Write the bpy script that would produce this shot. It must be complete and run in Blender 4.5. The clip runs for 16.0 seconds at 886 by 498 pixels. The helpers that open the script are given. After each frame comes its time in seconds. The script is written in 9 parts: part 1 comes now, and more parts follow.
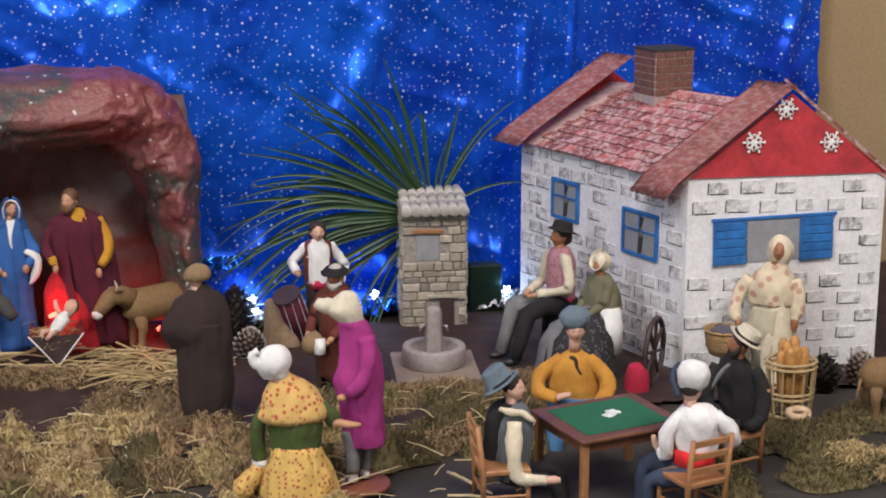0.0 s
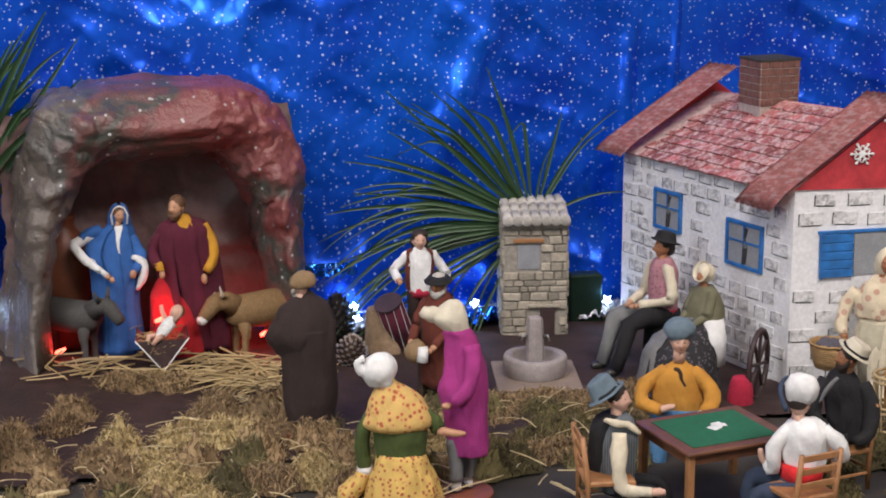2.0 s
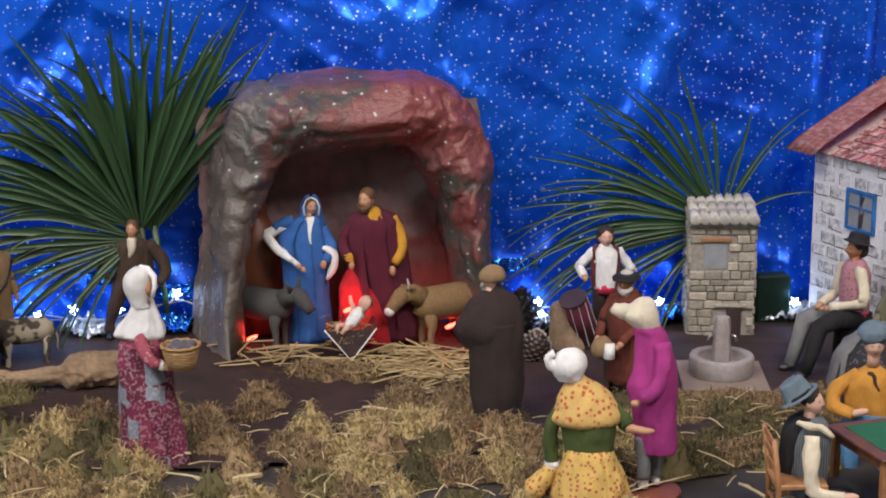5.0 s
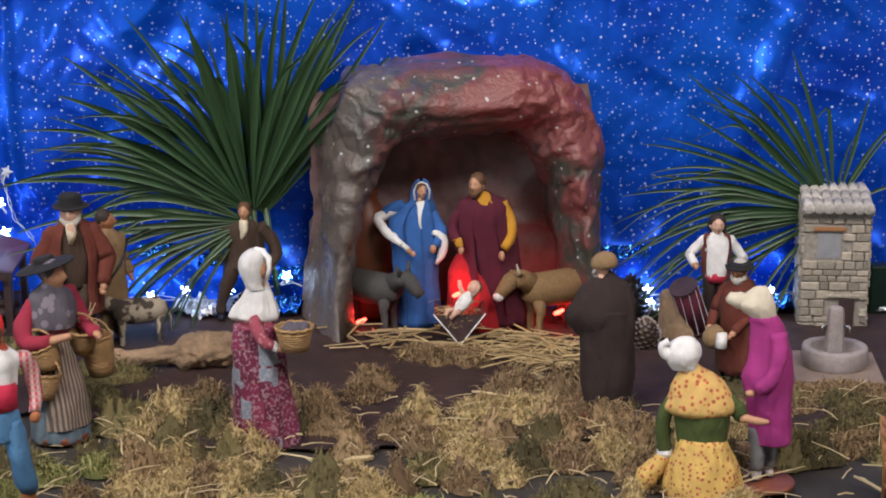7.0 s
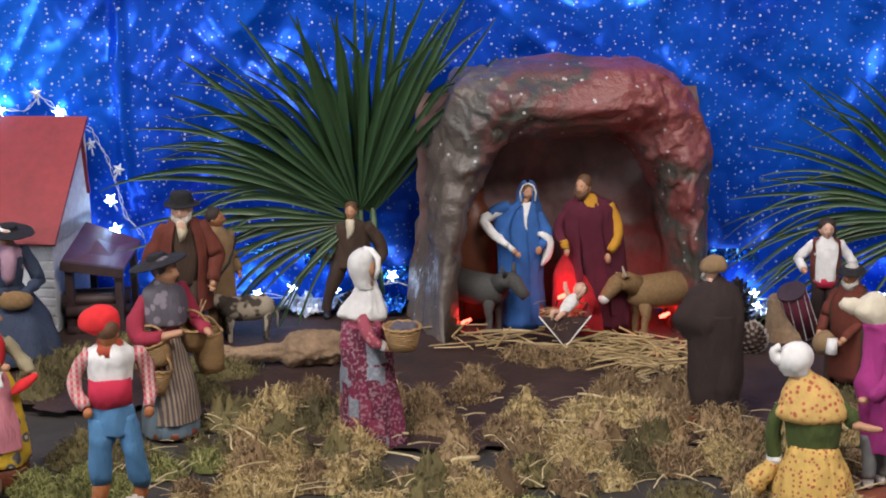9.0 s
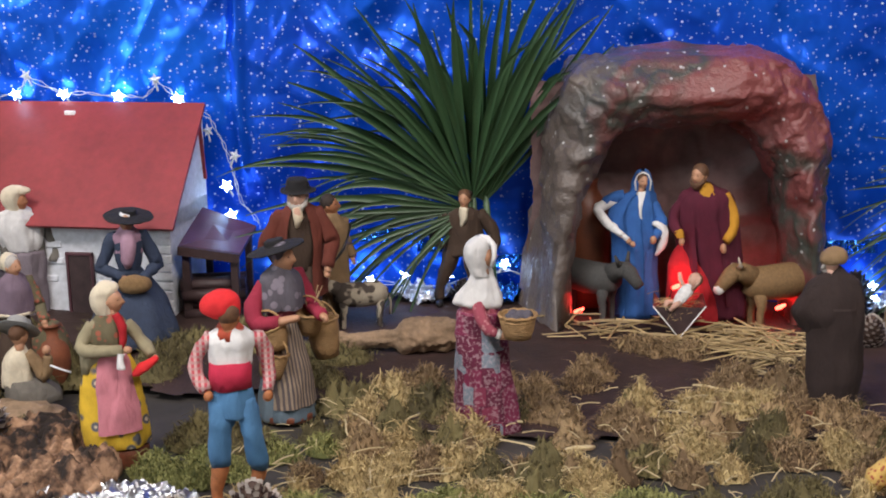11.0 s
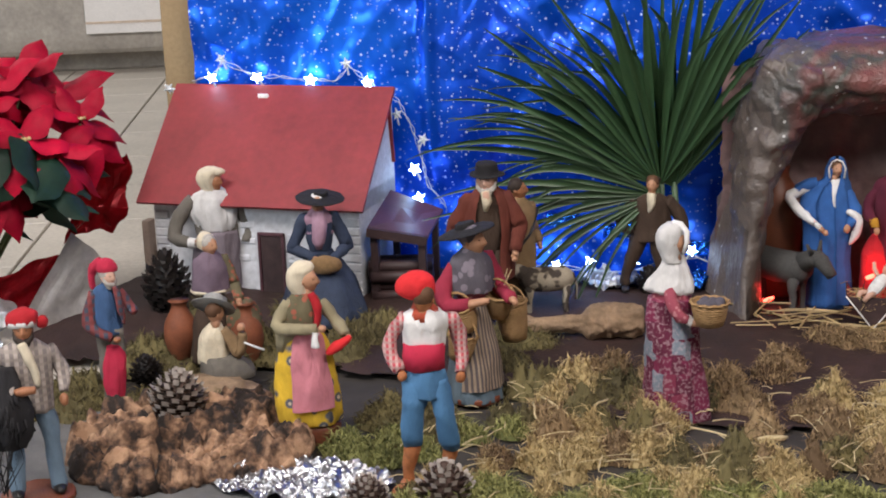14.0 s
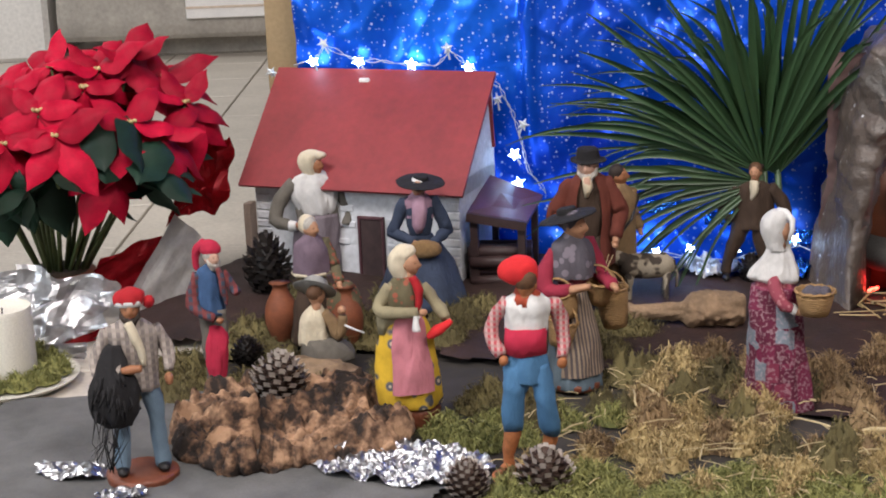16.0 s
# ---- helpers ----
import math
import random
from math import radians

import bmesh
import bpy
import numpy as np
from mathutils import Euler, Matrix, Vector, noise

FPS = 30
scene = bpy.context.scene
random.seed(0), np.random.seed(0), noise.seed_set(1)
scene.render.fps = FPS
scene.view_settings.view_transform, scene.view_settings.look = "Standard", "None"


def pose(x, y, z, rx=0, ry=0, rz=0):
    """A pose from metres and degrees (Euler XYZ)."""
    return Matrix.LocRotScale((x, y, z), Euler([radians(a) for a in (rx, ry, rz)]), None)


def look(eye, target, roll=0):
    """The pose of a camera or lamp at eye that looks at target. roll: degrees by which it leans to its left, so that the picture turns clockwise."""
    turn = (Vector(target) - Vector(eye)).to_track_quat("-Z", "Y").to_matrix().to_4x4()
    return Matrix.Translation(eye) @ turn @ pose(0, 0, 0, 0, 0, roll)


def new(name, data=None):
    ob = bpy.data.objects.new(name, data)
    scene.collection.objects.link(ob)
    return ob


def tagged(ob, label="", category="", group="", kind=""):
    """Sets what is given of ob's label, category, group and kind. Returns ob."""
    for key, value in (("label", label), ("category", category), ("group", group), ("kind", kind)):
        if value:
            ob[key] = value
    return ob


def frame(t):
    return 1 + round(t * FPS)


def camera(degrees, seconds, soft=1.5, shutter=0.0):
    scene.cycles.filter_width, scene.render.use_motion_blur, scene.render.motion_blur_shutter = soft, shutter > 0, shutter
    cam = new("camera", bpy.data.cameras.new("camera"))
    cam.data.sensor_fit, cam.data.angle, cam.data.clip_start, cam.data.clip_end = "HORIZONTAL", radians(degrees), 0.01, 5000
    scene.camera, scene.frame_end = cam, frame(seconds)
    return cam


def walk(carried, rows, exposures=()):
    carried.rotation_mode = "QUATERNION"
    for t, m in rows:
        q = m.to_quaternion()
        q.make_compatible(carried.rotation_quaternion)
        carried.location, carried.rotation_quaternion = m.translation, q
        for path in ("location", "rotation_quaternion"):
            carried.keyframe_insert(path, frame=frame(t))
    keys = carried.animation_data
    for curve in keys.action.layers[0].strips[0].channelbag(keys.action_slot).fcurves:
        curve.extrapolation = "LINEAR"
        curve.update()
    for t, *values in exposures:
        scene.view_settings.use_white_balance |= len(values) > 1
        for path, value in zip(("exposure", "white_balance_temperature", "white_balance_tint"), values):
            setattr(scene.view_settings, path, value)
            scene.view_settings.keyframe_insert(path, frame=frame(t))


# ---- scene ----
# ---- camera and its path ----
cam = camera(31.97, 16.0, soft=1.9)
PATH = [
    (0, (0.0002, 0.0, 0.8217), (-0.0002, 1.9431, 0.3478), -0.12),
    (0.5, (-0.0049, -0.0001, 0.8221), (-0.0294, 1.9435, 0.3514), -0.18),
    (1, (-0.0105, -0.0014, 0.8225), (-0.0611, 1.9424, 0.3544), -0.21),
    (1.5, (-0.0163, -0.0033, 0.8233), (-0.0975, 1.9402, 0.358), -0.28),
    (2, (-0.0234, -0.003, 0.8242), (-0.1377, 1.9392, 0.3608), -0.36),
    (2.5, (-0.027, -0.0049, 0.8248), (-0.1774, 1.9355, 0.3638), -0.44),
    (3, (-0.0337, -0.0105, 0.8257), (-0.222, 1.9272, 0.3679), -0.51),
    (3.5, (-0.0405, -0.0156, 0.8272), (-0.2656, 1.9185, 0.3704), -0.57),
    (4, (-0.044, -0.0161, 0.8267), (-0.3056, 1.9129, 0.3677), -0.61),
    (6.5, (-0.0741, -0.0205, 0.8243), (-0.4945, 1.8751, 0.3446), -0.71),
    (7, (-0.0797, -0.0216, 0.8261), (-0.5286, 1.8663, 0.3423), -0.76),
    (7.5, (-0.0858, -0.0232, 0.8259), (-0.5641, 1.8573, 0.341), -0.81),
    (8, (-0.0906, -0.0227, 0.8235), (-0.5979, 1.8508, 0.3413), -0.89),
    (8.5, (-0.0958, -0.0267, 0.8271), (-0.6312, 1.8391, 0.3452), -0.92),
    (9, (-0.1005, -0.0296, 0.8278), (-0.6654, 1.8276, 0.3463), -0.97),
    (11.5, (-0.1286, -0.0384, 0.8269), (-0.8458, 1.7613, 0.3299), -1.36),
    (12, (-0.1344, -0.042, 0.8269), (-0.8827, 1.7442, 0.3274), -1.41),
    (12.5, (-0.1401, -0.0442, 0.8255), (-0.9224, 1.7271, 0.325), -1.55),
    (13, (-0.144, -0.0473, 0.8258), (-0.9604, 1.7082, 0.3241), -1.70),
    (13.5, (-0.1485, -0.0512, 0.8273), (-0.999, 1.6876, 0.3242), -1.85),
    (14, (-0.1528, -0.0531, 0.825), (-1.0358, 1.6692, 0.321), -2.01),
    (14.5, (-0.157, -0.0553, 0.8248), (-1.0689, 1.6507, 0.3168), -2.08),
    (15, (-0.162, -0.0568, 0.8238), (-1.101, 1.6334, 0.3122), -2.16),
    (15.5, (-0.1648, -0.0574, 0.8232), (-1.127, 1.6182, 0.3072), -2.18),
    (16, (-0.1673, -0.06, 0.8227), (-1.1514, 1.6027, 0.306), -2.24),
]
walk(cam, [(t, look(eye, target, roll)) for t, eye, target, roll in PATH])

# ---- light ----
TURN = math.atan(0.289)               # the curtain's turn in the plan
SKEW = 0.289


def curtain_y(x, off=2.93):
    """y of a line parallel to the curtain."""
    return off + SKEW * x


def make_world():
    w = bpy.data.worlds.new("interior_air")
    w.use_nodes = True
    bg = w.node_tree.nodes["Background"]
    bg.inputs["Color"].default_value = (0.85, 0.92, 1.0, 1)
    bg.inputs["Strength"].default_value = 0.0
    scene.world = w


def area_lamp(name, eye, target, size, size_y, watts, colour):
    d = bpy.data.lights.new(name, "AREA")
    d.shape, d.size, d.size_y, d.energy, d.color = "RECTANGLE", size, size_y, watts, colour
    ob = new(name, d)
    ob.matrix_world = look(eye, target)
    return ob


def point_lamp(name, at, watts, colour, radius=0.006):
    d = bpy.data.lights.new(name, "POINT")
    d.energy, d.color, d.shadow_soft_size = watts, colour, radius
    ob = new(name, d)
    ob.location = at
    return ob


make_world()
scene.view_settings.exposure = 0.0
area_lamp("ceiling_light_a", (-1.6, -0.2, 3.55), (-0.9, 1.9, 0), 1.8, 0.9, 108, (1.0, 0.92, 0.89))
area_lamp("ceiling_light_b", (1.5, -0.1, 3.55), (0.2, 2.1, 0), 1.8, 0.9, 122, (1.0, 0.92, 0.89))
# two added fill lamps inside the hall; no window is built for them
area_lamp("fill_light", (-3.3, -2.6, 2.2), (-0.8, 2.2, 0.2), 1.2, 1.8, 96, (0.86, 0.93, 1.0))
area_lamp("fill_light_b", (-4.9, 3.0, 2.6), (-3.2, 3.2, 0.0), 1.2, 1.2, 34, (0.95, 0.97, 1.0))

# ---- materials ----
MAT = {}


def base_material(name, rough=0.6, metal=0.0):
    m = bpy.data.materials.new(name)
    m.use_nodes = True
    nt = m.node_tree
    p = nt.nodes["Principled BSDF"]
    p.inputs["Roughness"].default_value, p.inputs["Metallic"].default_value = rough, metal
    tc = nt.nodes.new("ShaderNodeTexCoord")
    MAT[name] = m
    return m, nt, p, tc


def noise_node(nt, tc, scale, detail=4, rough=0.6, out="Object"):
    n = nt.nodes.new("ShaderNodeTexNoise")
    n.inputs["Scale"].default_value, n.inputs["Detail"].default_value, n.inputs["Roughness"].default_value = scale, detail, rough
    nt.links.new(tc.outputs[out], n.inputs["Vector"])
    return n


def ramp(nt, fac, stops):
    r = nt.nodes.new("ShaderNodeValToRGB")
    el = r.color_ramp.elements
    while len(el) < len(stops):
        el.new(0.5)
    for e, (at, c) in zip(el, stops):
        e.position, e.color = at, (*c, 1)
    nt.links.new(fac, r.inputs["Fac"])
    return r


def mixed(nt, fac, a, b, blend="MIX"):
    """Mix of two colour sockets or colours by a factor socket or number."""
    n = nt.nodes.new("ShaderNodeMix")
    n.data_type, n.blend_type = "RGBA", blend
    for value, socket in ((fac, n.inputs[0]), (a, n.inputs[6]), (b, n.inputs[7])):
        if isinstance(value, (int, float)):
            socket.default_value = value
        elif isinstance(value, tuple):
            socket.default_value = (*value, 1)
        else:
            nt.links.new(value, socket)
    return n.outputs[2]


def bump(nt, p, height, strength, distance):
    b = nt.nodes.new("ShaderNodeBump")
    b.inputs["Strength"].default_value, b.inputs["Distance"].default_value = strength, distance
    nt.links.new(height, b.inputs["Height"])
    nt.links.new(b.outputs["Normal"], p.inputs["Normal"])


def shade(c, k):
    return tuple(min(1.0, v * k) for v in c)


def stuff_mat(name, colour, rough=0.7, metal=0.0, scale=60, spread=0.3, fine=400, depth=0.0008, strength=0.5):
    """A plain surface with variation at two scales and fine relief."""
    m, nt, p, tc = base_material(name, rough, metal)
    big, small = noise_node(nt, tc, scale), noise_node(nt, tc, fine, 3)
    c = ramp(nt, big.outputs["Fac"], [(0.25, shade(colour, 1 - spread)), (0.75, shade(colour, 1 + spread))])
    c2 = ramp(nt, small.outputs["Fac"], [(0.3, (0.72, 0.72, 0.72)), (0.7, (1, 1, 1))])
    nt.links.new(mixed(nt, 0.7, c.outputs["Color"], c2.outputs["Color"], "MULTIPLY"), p.inputs["Base Color"])
    bump(nt, p, small.outputs["Fac"], strength, depth)
    return m


def cloth(name, colour, second=None, pattern="", scale=90, rough=0.9, third=None):
    """Woven cloth: plain, or with spots, flowers, patches, stripes or checks."""
    m, nt, p, tc = base_material(name, rough)
    p.inputs["Sheen Weight"].default_value = 0.0
    fold, weave = noise_node(nt, tc, 9, 4), noise_node(nt, tc, 520, 2)
    mp = nt.nodes.new("ShaderNodeMapping")
    mp.inputs["Scale"].default_value = (1, 1, 0.4)
    nt.links.new(tc.outputs["Object"], mp.inputs["Vector"])
    crease = nt.nodes.new("ShaderNodeTexNoise")
    crease.inputs["Scale"].default_value, crease.inputs["Detail"].default_value, crease.inputs["Distortion"].default_value = 22, 3, 0.8
    nt.links.new(mp.outputs[0], crease.inputs["Vector"])
    c = ramp(nt, fold.outputs["Fac"], [(0.3, shade(colour, 0.8)), (0.7, shade(colour, 1.12))]).outputs["Color"]
    if pattern in ("spots", "flowers"):
        v = nt.nodes.new("ShaderNodeTexVoronoi")
        v.inputs["Scale"].default_value = scale
        nt.links.new(tc.outputs["Object"], v.inputs["Vector"])
        dots = ramp(nt, v.outputs["Distance"], [(0.28, (1, 1, 1)), (0.38, (0, 0, 0))])
        c = mixed(nt, dots.outputs["Color"], c, second)
        if pattern == "flowers":
            eye = ramp(nt, v.outputs["Distance"], [(0.12, (1, 1, 1)), (0.18, (0, 0, 0))])
            c = mixed(nt, eye.outputs["Color"], c, third or shade(second, 0.4))
    elif pattern == "patches":
        v = nt.nodes.new("ShaderNodeTexVoronoi")
        v.distance = "CHEBYCHEV"
        v.inputs["Scale"].default_value, v.inputs["Randomness"].default_value = scale, 0.45
        nt.links.new(tc.outputs["Object"], v.inputs["Vector"])
        sep = nt.nodes.new("ShaderNodeSeparateColor")
        nt.links.new(v.outputs["Color"], sep.inputs["Color"])
        patch = ramp(nt, sep.outputs[0], [(0.0, colour), (0.35, second), (0.6, third or second), (0.85, shade(colour, 1.6))])
        patch.color_ramp.interpolation = "CONSTANT"
        flecks = noise_node(nt, tc, 60, 3)
        fl = ramp(nt, flecks.outputs["Fac"], [(0.52, (0, 0, 0)), (0.58, (1, 1, 1))])
        c = mixed(nt, 0.35, patch.outputs["Color"], mixed(nt, fl.outputs["Color"], patch.outputs["Color"], (0.6, 0.45, 0.48)))
    elif pattern in ("stripes", "checks"):
        w = nt.nodes.new("ShaderNodeTexWave")
        w.bands_direction = "X"
        w.inputs["Scale"].default_value, w.inputs["Distortion"].default_value = scale, 0.6
        nt.links.new(tc.outputs["Object"], w.inputs["Vector"])
        c = mixed(nt, ramp(nt, w.outputs["Fac"], [(0.4, (0, 0, 0)), (0.6, (1, 1, 1))]).outputs["Color"], c, second)
        if pattern == "checks":
            w2 = nt.nodes.new("ShaderNodeTexWave")
            w2.bands_direction = "Z"
            w2.inputs["Scale"].default_value = scale
            nt.links.new(tc.outputs["Object"], w2.inputs["Vector"])
            c = mixed(nt, ramp(nt, w2.outputs["Fac"], [(0.55, (0, 0, 0)), (0.7, (0.7, 0.7, 0.7))]).outputs["Color"], c, shade(colour, 0.7))
    tone = ramp(nt, weave.outputs["Fac"], [(0.3, (0.8, 0.8, 0.8)), (0.7, (1, 1, 1))])
    nt.links.new(mixed(nt, 0.6, c, tone.outputs["Color"], "MULTIPLY"), p.inputs["Base Color"])
    joined = nt.nodes.new("ShaderNodeMath")
    joined.operation = "MULTIPLY_ADD"
    nt.links.new(weave.outputs["Fac"], joined.inputs[0])
    joined.inputs[1].default_value = 0.03
    nt.links.new(crease.outputs["Fac"], joined.inputs[2])
    bump(nt, p, joined.outputs[0], 0.6, 0.005)
    return m


def glow(name, colour, strength):
    m, nt, p, tc = base_material(name, 0.4)
    p.inputs["Base Color"].default_value = (*colour, 1)
    p.inputs["Emission Color"].default_value = (*colour, 1)
    p.inputs["Emission Strength"].default_value = strength
    return m


def random_tint(m, low=0.75, high=1.15):
    """Varies a material from piece to piece."""
    nt = m.node_tree
    p = nt.nodes["Principled BSDF"]
    src = p.inputs["Base Color"].links[0].from_socket
    info = nt.nodes.new("ShaderNodeObjectInfo")
    r = ramp(nt, info.outputs["Random"], [(0, (low,) * 3), (1, (high,) * 3)])
    nt.links.new(mixed(nt, 1.0, src, r.outputs["Color"], "MULTIPLY"), p.inputs["Base Color"])
    return m


def island_tint(m, a, b, fac=0.8):
    nt = m.node_tree
    p = nt.nodes["Principled BSDF"]
    src = p.inputs["Base Color"].links[0].from_socket
    g = nt.nodes.new("ShaderNodeNewGeometry")
    r = ramp(nt, g.outputs["Random Per Island"], [(0, a), (1, b)])
    nt.links.new(mixed(nt, fac, src, r.outputs["Color"]), p.inputs["Base Color"])
    return m


def curtain_mat():
    """Blue metallised sheet with small printed white stars."""
    m, nt, p, tc = base_material("blue_foil", 0.32, 0.6)
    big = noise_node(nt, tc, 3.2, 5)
    # broad pale and dark blue patches put the foil's sheen into its colour
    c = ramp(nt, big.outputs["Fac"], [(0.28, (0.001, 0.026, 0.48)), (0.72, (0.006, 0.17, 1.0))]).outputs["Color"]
    masks = []
    for scale, low, high in ((46, 0.07, 0.13), (80, 0.07, 0.12)):
        v = nt.nodes.new("ShaderNodeTexVoronoi")
        v.voronoi_dimensions = "2D"
        v.inputs["Scale"].default_value = scale
        nt.links.new(tc.outputs["UV"], v.inputs["Vector"])
        d = ramp(nt, v.outputs["Distance"], [(low, (1, 1, 1)), (high, (0, 0, 0))])
        sep = nt.nodes.new("ShaderNodeSeparateColor")
        nt.links.new(v.outputs["Color"], sep.inputs["Color"])
        pick = ramp(nt, sep.outputs[0], [(0.36, (0, 0, 0)), (1.0, (0.75, 0.75, 0.75))])
        masks.append(mixed(nt, 1.0, d.outputs["Color"], pick.outputs["Color"], "MULTIPLY"))
    both = mixed(nt, 1.0, masks[0], masks[1], "ADD")
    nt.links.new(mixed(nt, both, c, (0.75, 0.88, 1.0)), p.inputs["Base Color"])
    low = ramp(nt, both, [(0, (0.6,) * 3), (1, (0.05,) * 3)])
    nt.links.new(low.outputs["Color"], p.inputs["Metallic"])
    mp = nt.nodes.new("ShaderNodeMapping")
    mp.inputs["Scale"].default_value = (1.0, 1.0, 0.5)
    mp.inputs["Rotation"].default_value = (0, radians(12), 0)
    nt.links.new(tc.outputs["Object"], mp.inputs["Vector"])
    fine = nt.nodes.new("ShaderNodeTexNoise")
    fine.inputs["Scale"].default_value, fine.inputs["Detail"].default_value, fine.inputs["Roughness"].default_value, fine.inputs["Distortion"].default_value = 7, 3, 0.5, 0.35
    nt.links.new(mp.outputs[0], fine.inputs["Vector"])
    bump(nt, p, fine.outputs["Fac"], 0.55, 0.035)
    return m


def make_materials():
    curtain_mat()
    stuff_mat("brown_paper", (0.036, 0.017, 0.014), 0.75, scale=12, spread=0.5, fine=160, depth=0.003)
    stuff_mat("dark_cloth", (0.040, 0.034, 0.030), 0.8, scale=9, spread=0.45, fine=300, depth=0.001)
    stuff_mat("grey_cloth", (0.13, 0.13, 0.13), 0.75, scale=9, spread=0.45, fine=300, depth=0.001)
    stuff_mat("floor_tile", (0.62, 0.57, 0.50), 0.45, scale=6, spread=0.12, fine=90)
    stuff_mat("tile_joint", (0.36, 0.32, 0.28), 0.8, scale=20)
    stuff_mat("plaster", (0.72, 0.70, 0.67), 0.8, scale=2, spread=0.08, fine=60)
    stuff_mat("beige_board", (0.36, 0.26, 0.14), 0.7, scale=3, spread=0.1, fine=120)
    stuff_mat("altar_stone", (0.40, 0.37, 0.33), 0.85, scale=7, spread=0.25, fine=60, depth=0.006)
    stuff_mat("white_linen", (0.8, 0.78, 0.76), 0.9, scale=12, spread=0.06, fine=300)
    stuff_mat("linen_band", (0.62, 0.50, 0.40), 0.9, scale=30)
    stuff_mat("house_white", (0.80, 0.79, 0.80), 0.8, scale=18, spread=0.10, fine=140, depth=0.001)
    m = stuff_mat("brick_white", (0.74, 0.73, 0.73), 0.85, scale=70, spread=0.25, fine=200, depth=0.001)
    nt = m.node_tree
    p = nt.nodes["Principled BSDF"]
    tc = nt.nodes["Texture Coordinate"]
    smear = noise_node(nt, tc, 45, 5, 0.75)
    info = nt.nodes.new("ShaderNodeObjectInfo")
    add = nt.nodes.new("ShaderNodeVectorMath")
    nt.links.new(tc.outputs["Object"], add.inputs[0])
    scl = nt.nodes.new("ShaderNodeVectorMath")
    scl.operation = "SCALE"
    scl.inputs["Scale"].default_value = 7.0
    comb = nt.nodes.new("ShaderNodeCombineXYZ")
    for k in range(3):
        nt.links.new(info.outputs["Random"], comb.inputs[k])
    nt.links.new(comb.outputs[0], scl.inputs[0])
    nt.links.new(scl.outputs[0], add.inputs[1])
    nt.links.new(add.outputs[0], smear.inputs["Vector"])
    sm = ramp(nt, smear.outputs["Fac"], [(0.48, (0, 0, 0)), (0.66, (0.85, 0.85, 0.85))])
    src = p.inputs["Base Color"].links[0].from_socket
    nt.links.new(mixed(nt, sm.outputs["Color"], src, (0.10, 0.09, 0.10)), p.inputs["Base Color"])
    stuff_mat("ink", (0.05, 0.045, 0.05), 0.8, scale=200, spread=0.5)
    m = stuff_mat("roof_tile", (0.36, 0.10, 0.095), 0.75, scale=60, spread=0.45, fine=220, depth=0.002)
    random_tint(m, 0.6, 1.35)
    nt = m.node_tree
    p, tc = nt.nodes["Principled BSDF"], nt.nodes["Texture Coordinate"]
    smear = ramp(nt, noise_node(nt, tc, 75, 5, 0.75).outputs["Fac"], [(0.46, (0, 0, 0)), (0.62, (0.9,) * 3)])
    src = p.inputs["Base Color"].links[0].from_socket
    nt.links.new(mixed(nt, smear.outputs["Color"], src, (0.60, 0.45, 0.43)), p.inputs["Base Color"])
    stuff_mat("roof_mortar", (0.58, 0.42, 0.40), 0.85, scale=90, spread=0.4)
    m = stuff_mat("roof_strip", (0.50, 0.19, 0.185), 0.75, scale=40, spread=0.3, fine=160)
    nt = m.node_tree
    p, tc = nt.nodes["Principled BSDF"], nt.nodes["Texture Coordinate"]
    mp = nt.nodes.new("ShaderNodeMapping")
    mp.inputs["Scale"].default_value = (260, 260, 900)
    nt.links.new(tc.outputs["Object"], mp.inputs["Vector"])
    st = nt.nodes.new("ShaderNodeTexNoise")
    st.inputs["Scale"].default_value = 0.22
    nt.links.new(mp.outputs[0], st.inputs["Vector"])
    sm = ramp(nt, st.outputs["Fac"], [(0.48, (0, 0, 0)), (0.62, (0.5,) * 3)])
    src = p.inputs["Base Color"].links[0].from_socket
    nt.links.new(mixed(nt, sm.outputs["Color"], src, (0.66, 0.50, 0.50)), p.inputs["Base Color"])
    stuff_mat("gable_red", (0.46, 0.035, 0.045), 0.7, scale=25, spread=0.35, fine=120)
    stuff_mat("chimney_brick", (0.17, 0.075, 0.06), 0.85, scale=90, spread=0.4)
    stuff_mat("mortar", (0.42, 0.34, 0.30), 0.9, scale=90)
    stuff_mat("soot", (0.03, 0.028, 0.028), 0.9)
    stuff_mat("blue_paint", (0.02, 0.15, 0.44), 0.6, scale=40, spread=0.4, fine=150)
    stuff_mat("grey_pane", (0.30, 0.31, 0.33), 0.35, scale=30, spread=0.2)
    stuff_mat("dark_pane", (0.05, 0.05, 0.055), 0.3)
    stuff_mat("snowflake", (0.82, 0.82, 0.78), 0.5)
    m = stuff_mat("tower_stone", (0.38, 0.335, 0.27), 0.9, scale=120, spread=0.3, fine=500, depth=0.0015)
    random_tint(m, 0.6, 1.25)
    stuff_mat("tower_mortar", (0.31, 0.28, 0.24), 0.95, scale=120)
    m = stuff_mat("canal_tile", (0.48, 0.45, 0.41), 0.9, scale=120, spread=0.25, fine=500)
    random_tint(m, 0.8, 1.2)
    stuff_mat("fountain_stone", (0.36, 0.315, 0.305), 0.9, scale=60, spread=0.2, fine=350)
    stuff_mat("plywood", (0.27, 0.205, 0.165), 0.8, scale=30, spread=0.2)
    stuff_mat("tap_metal", (0.45, 0.45, 0.46), 0.35, 0.9)
    stuff_mat("red_roof_paint", (0.28, 0.03, 0.035), 0.5, scale=9, spread=0.22, fine=60, depth=0.0008)
    stuff_mat("white_wash", (0.66, 0.68, 0.72), 0.85, scale=30, spread=0.12, fine=90, depth=0.004)
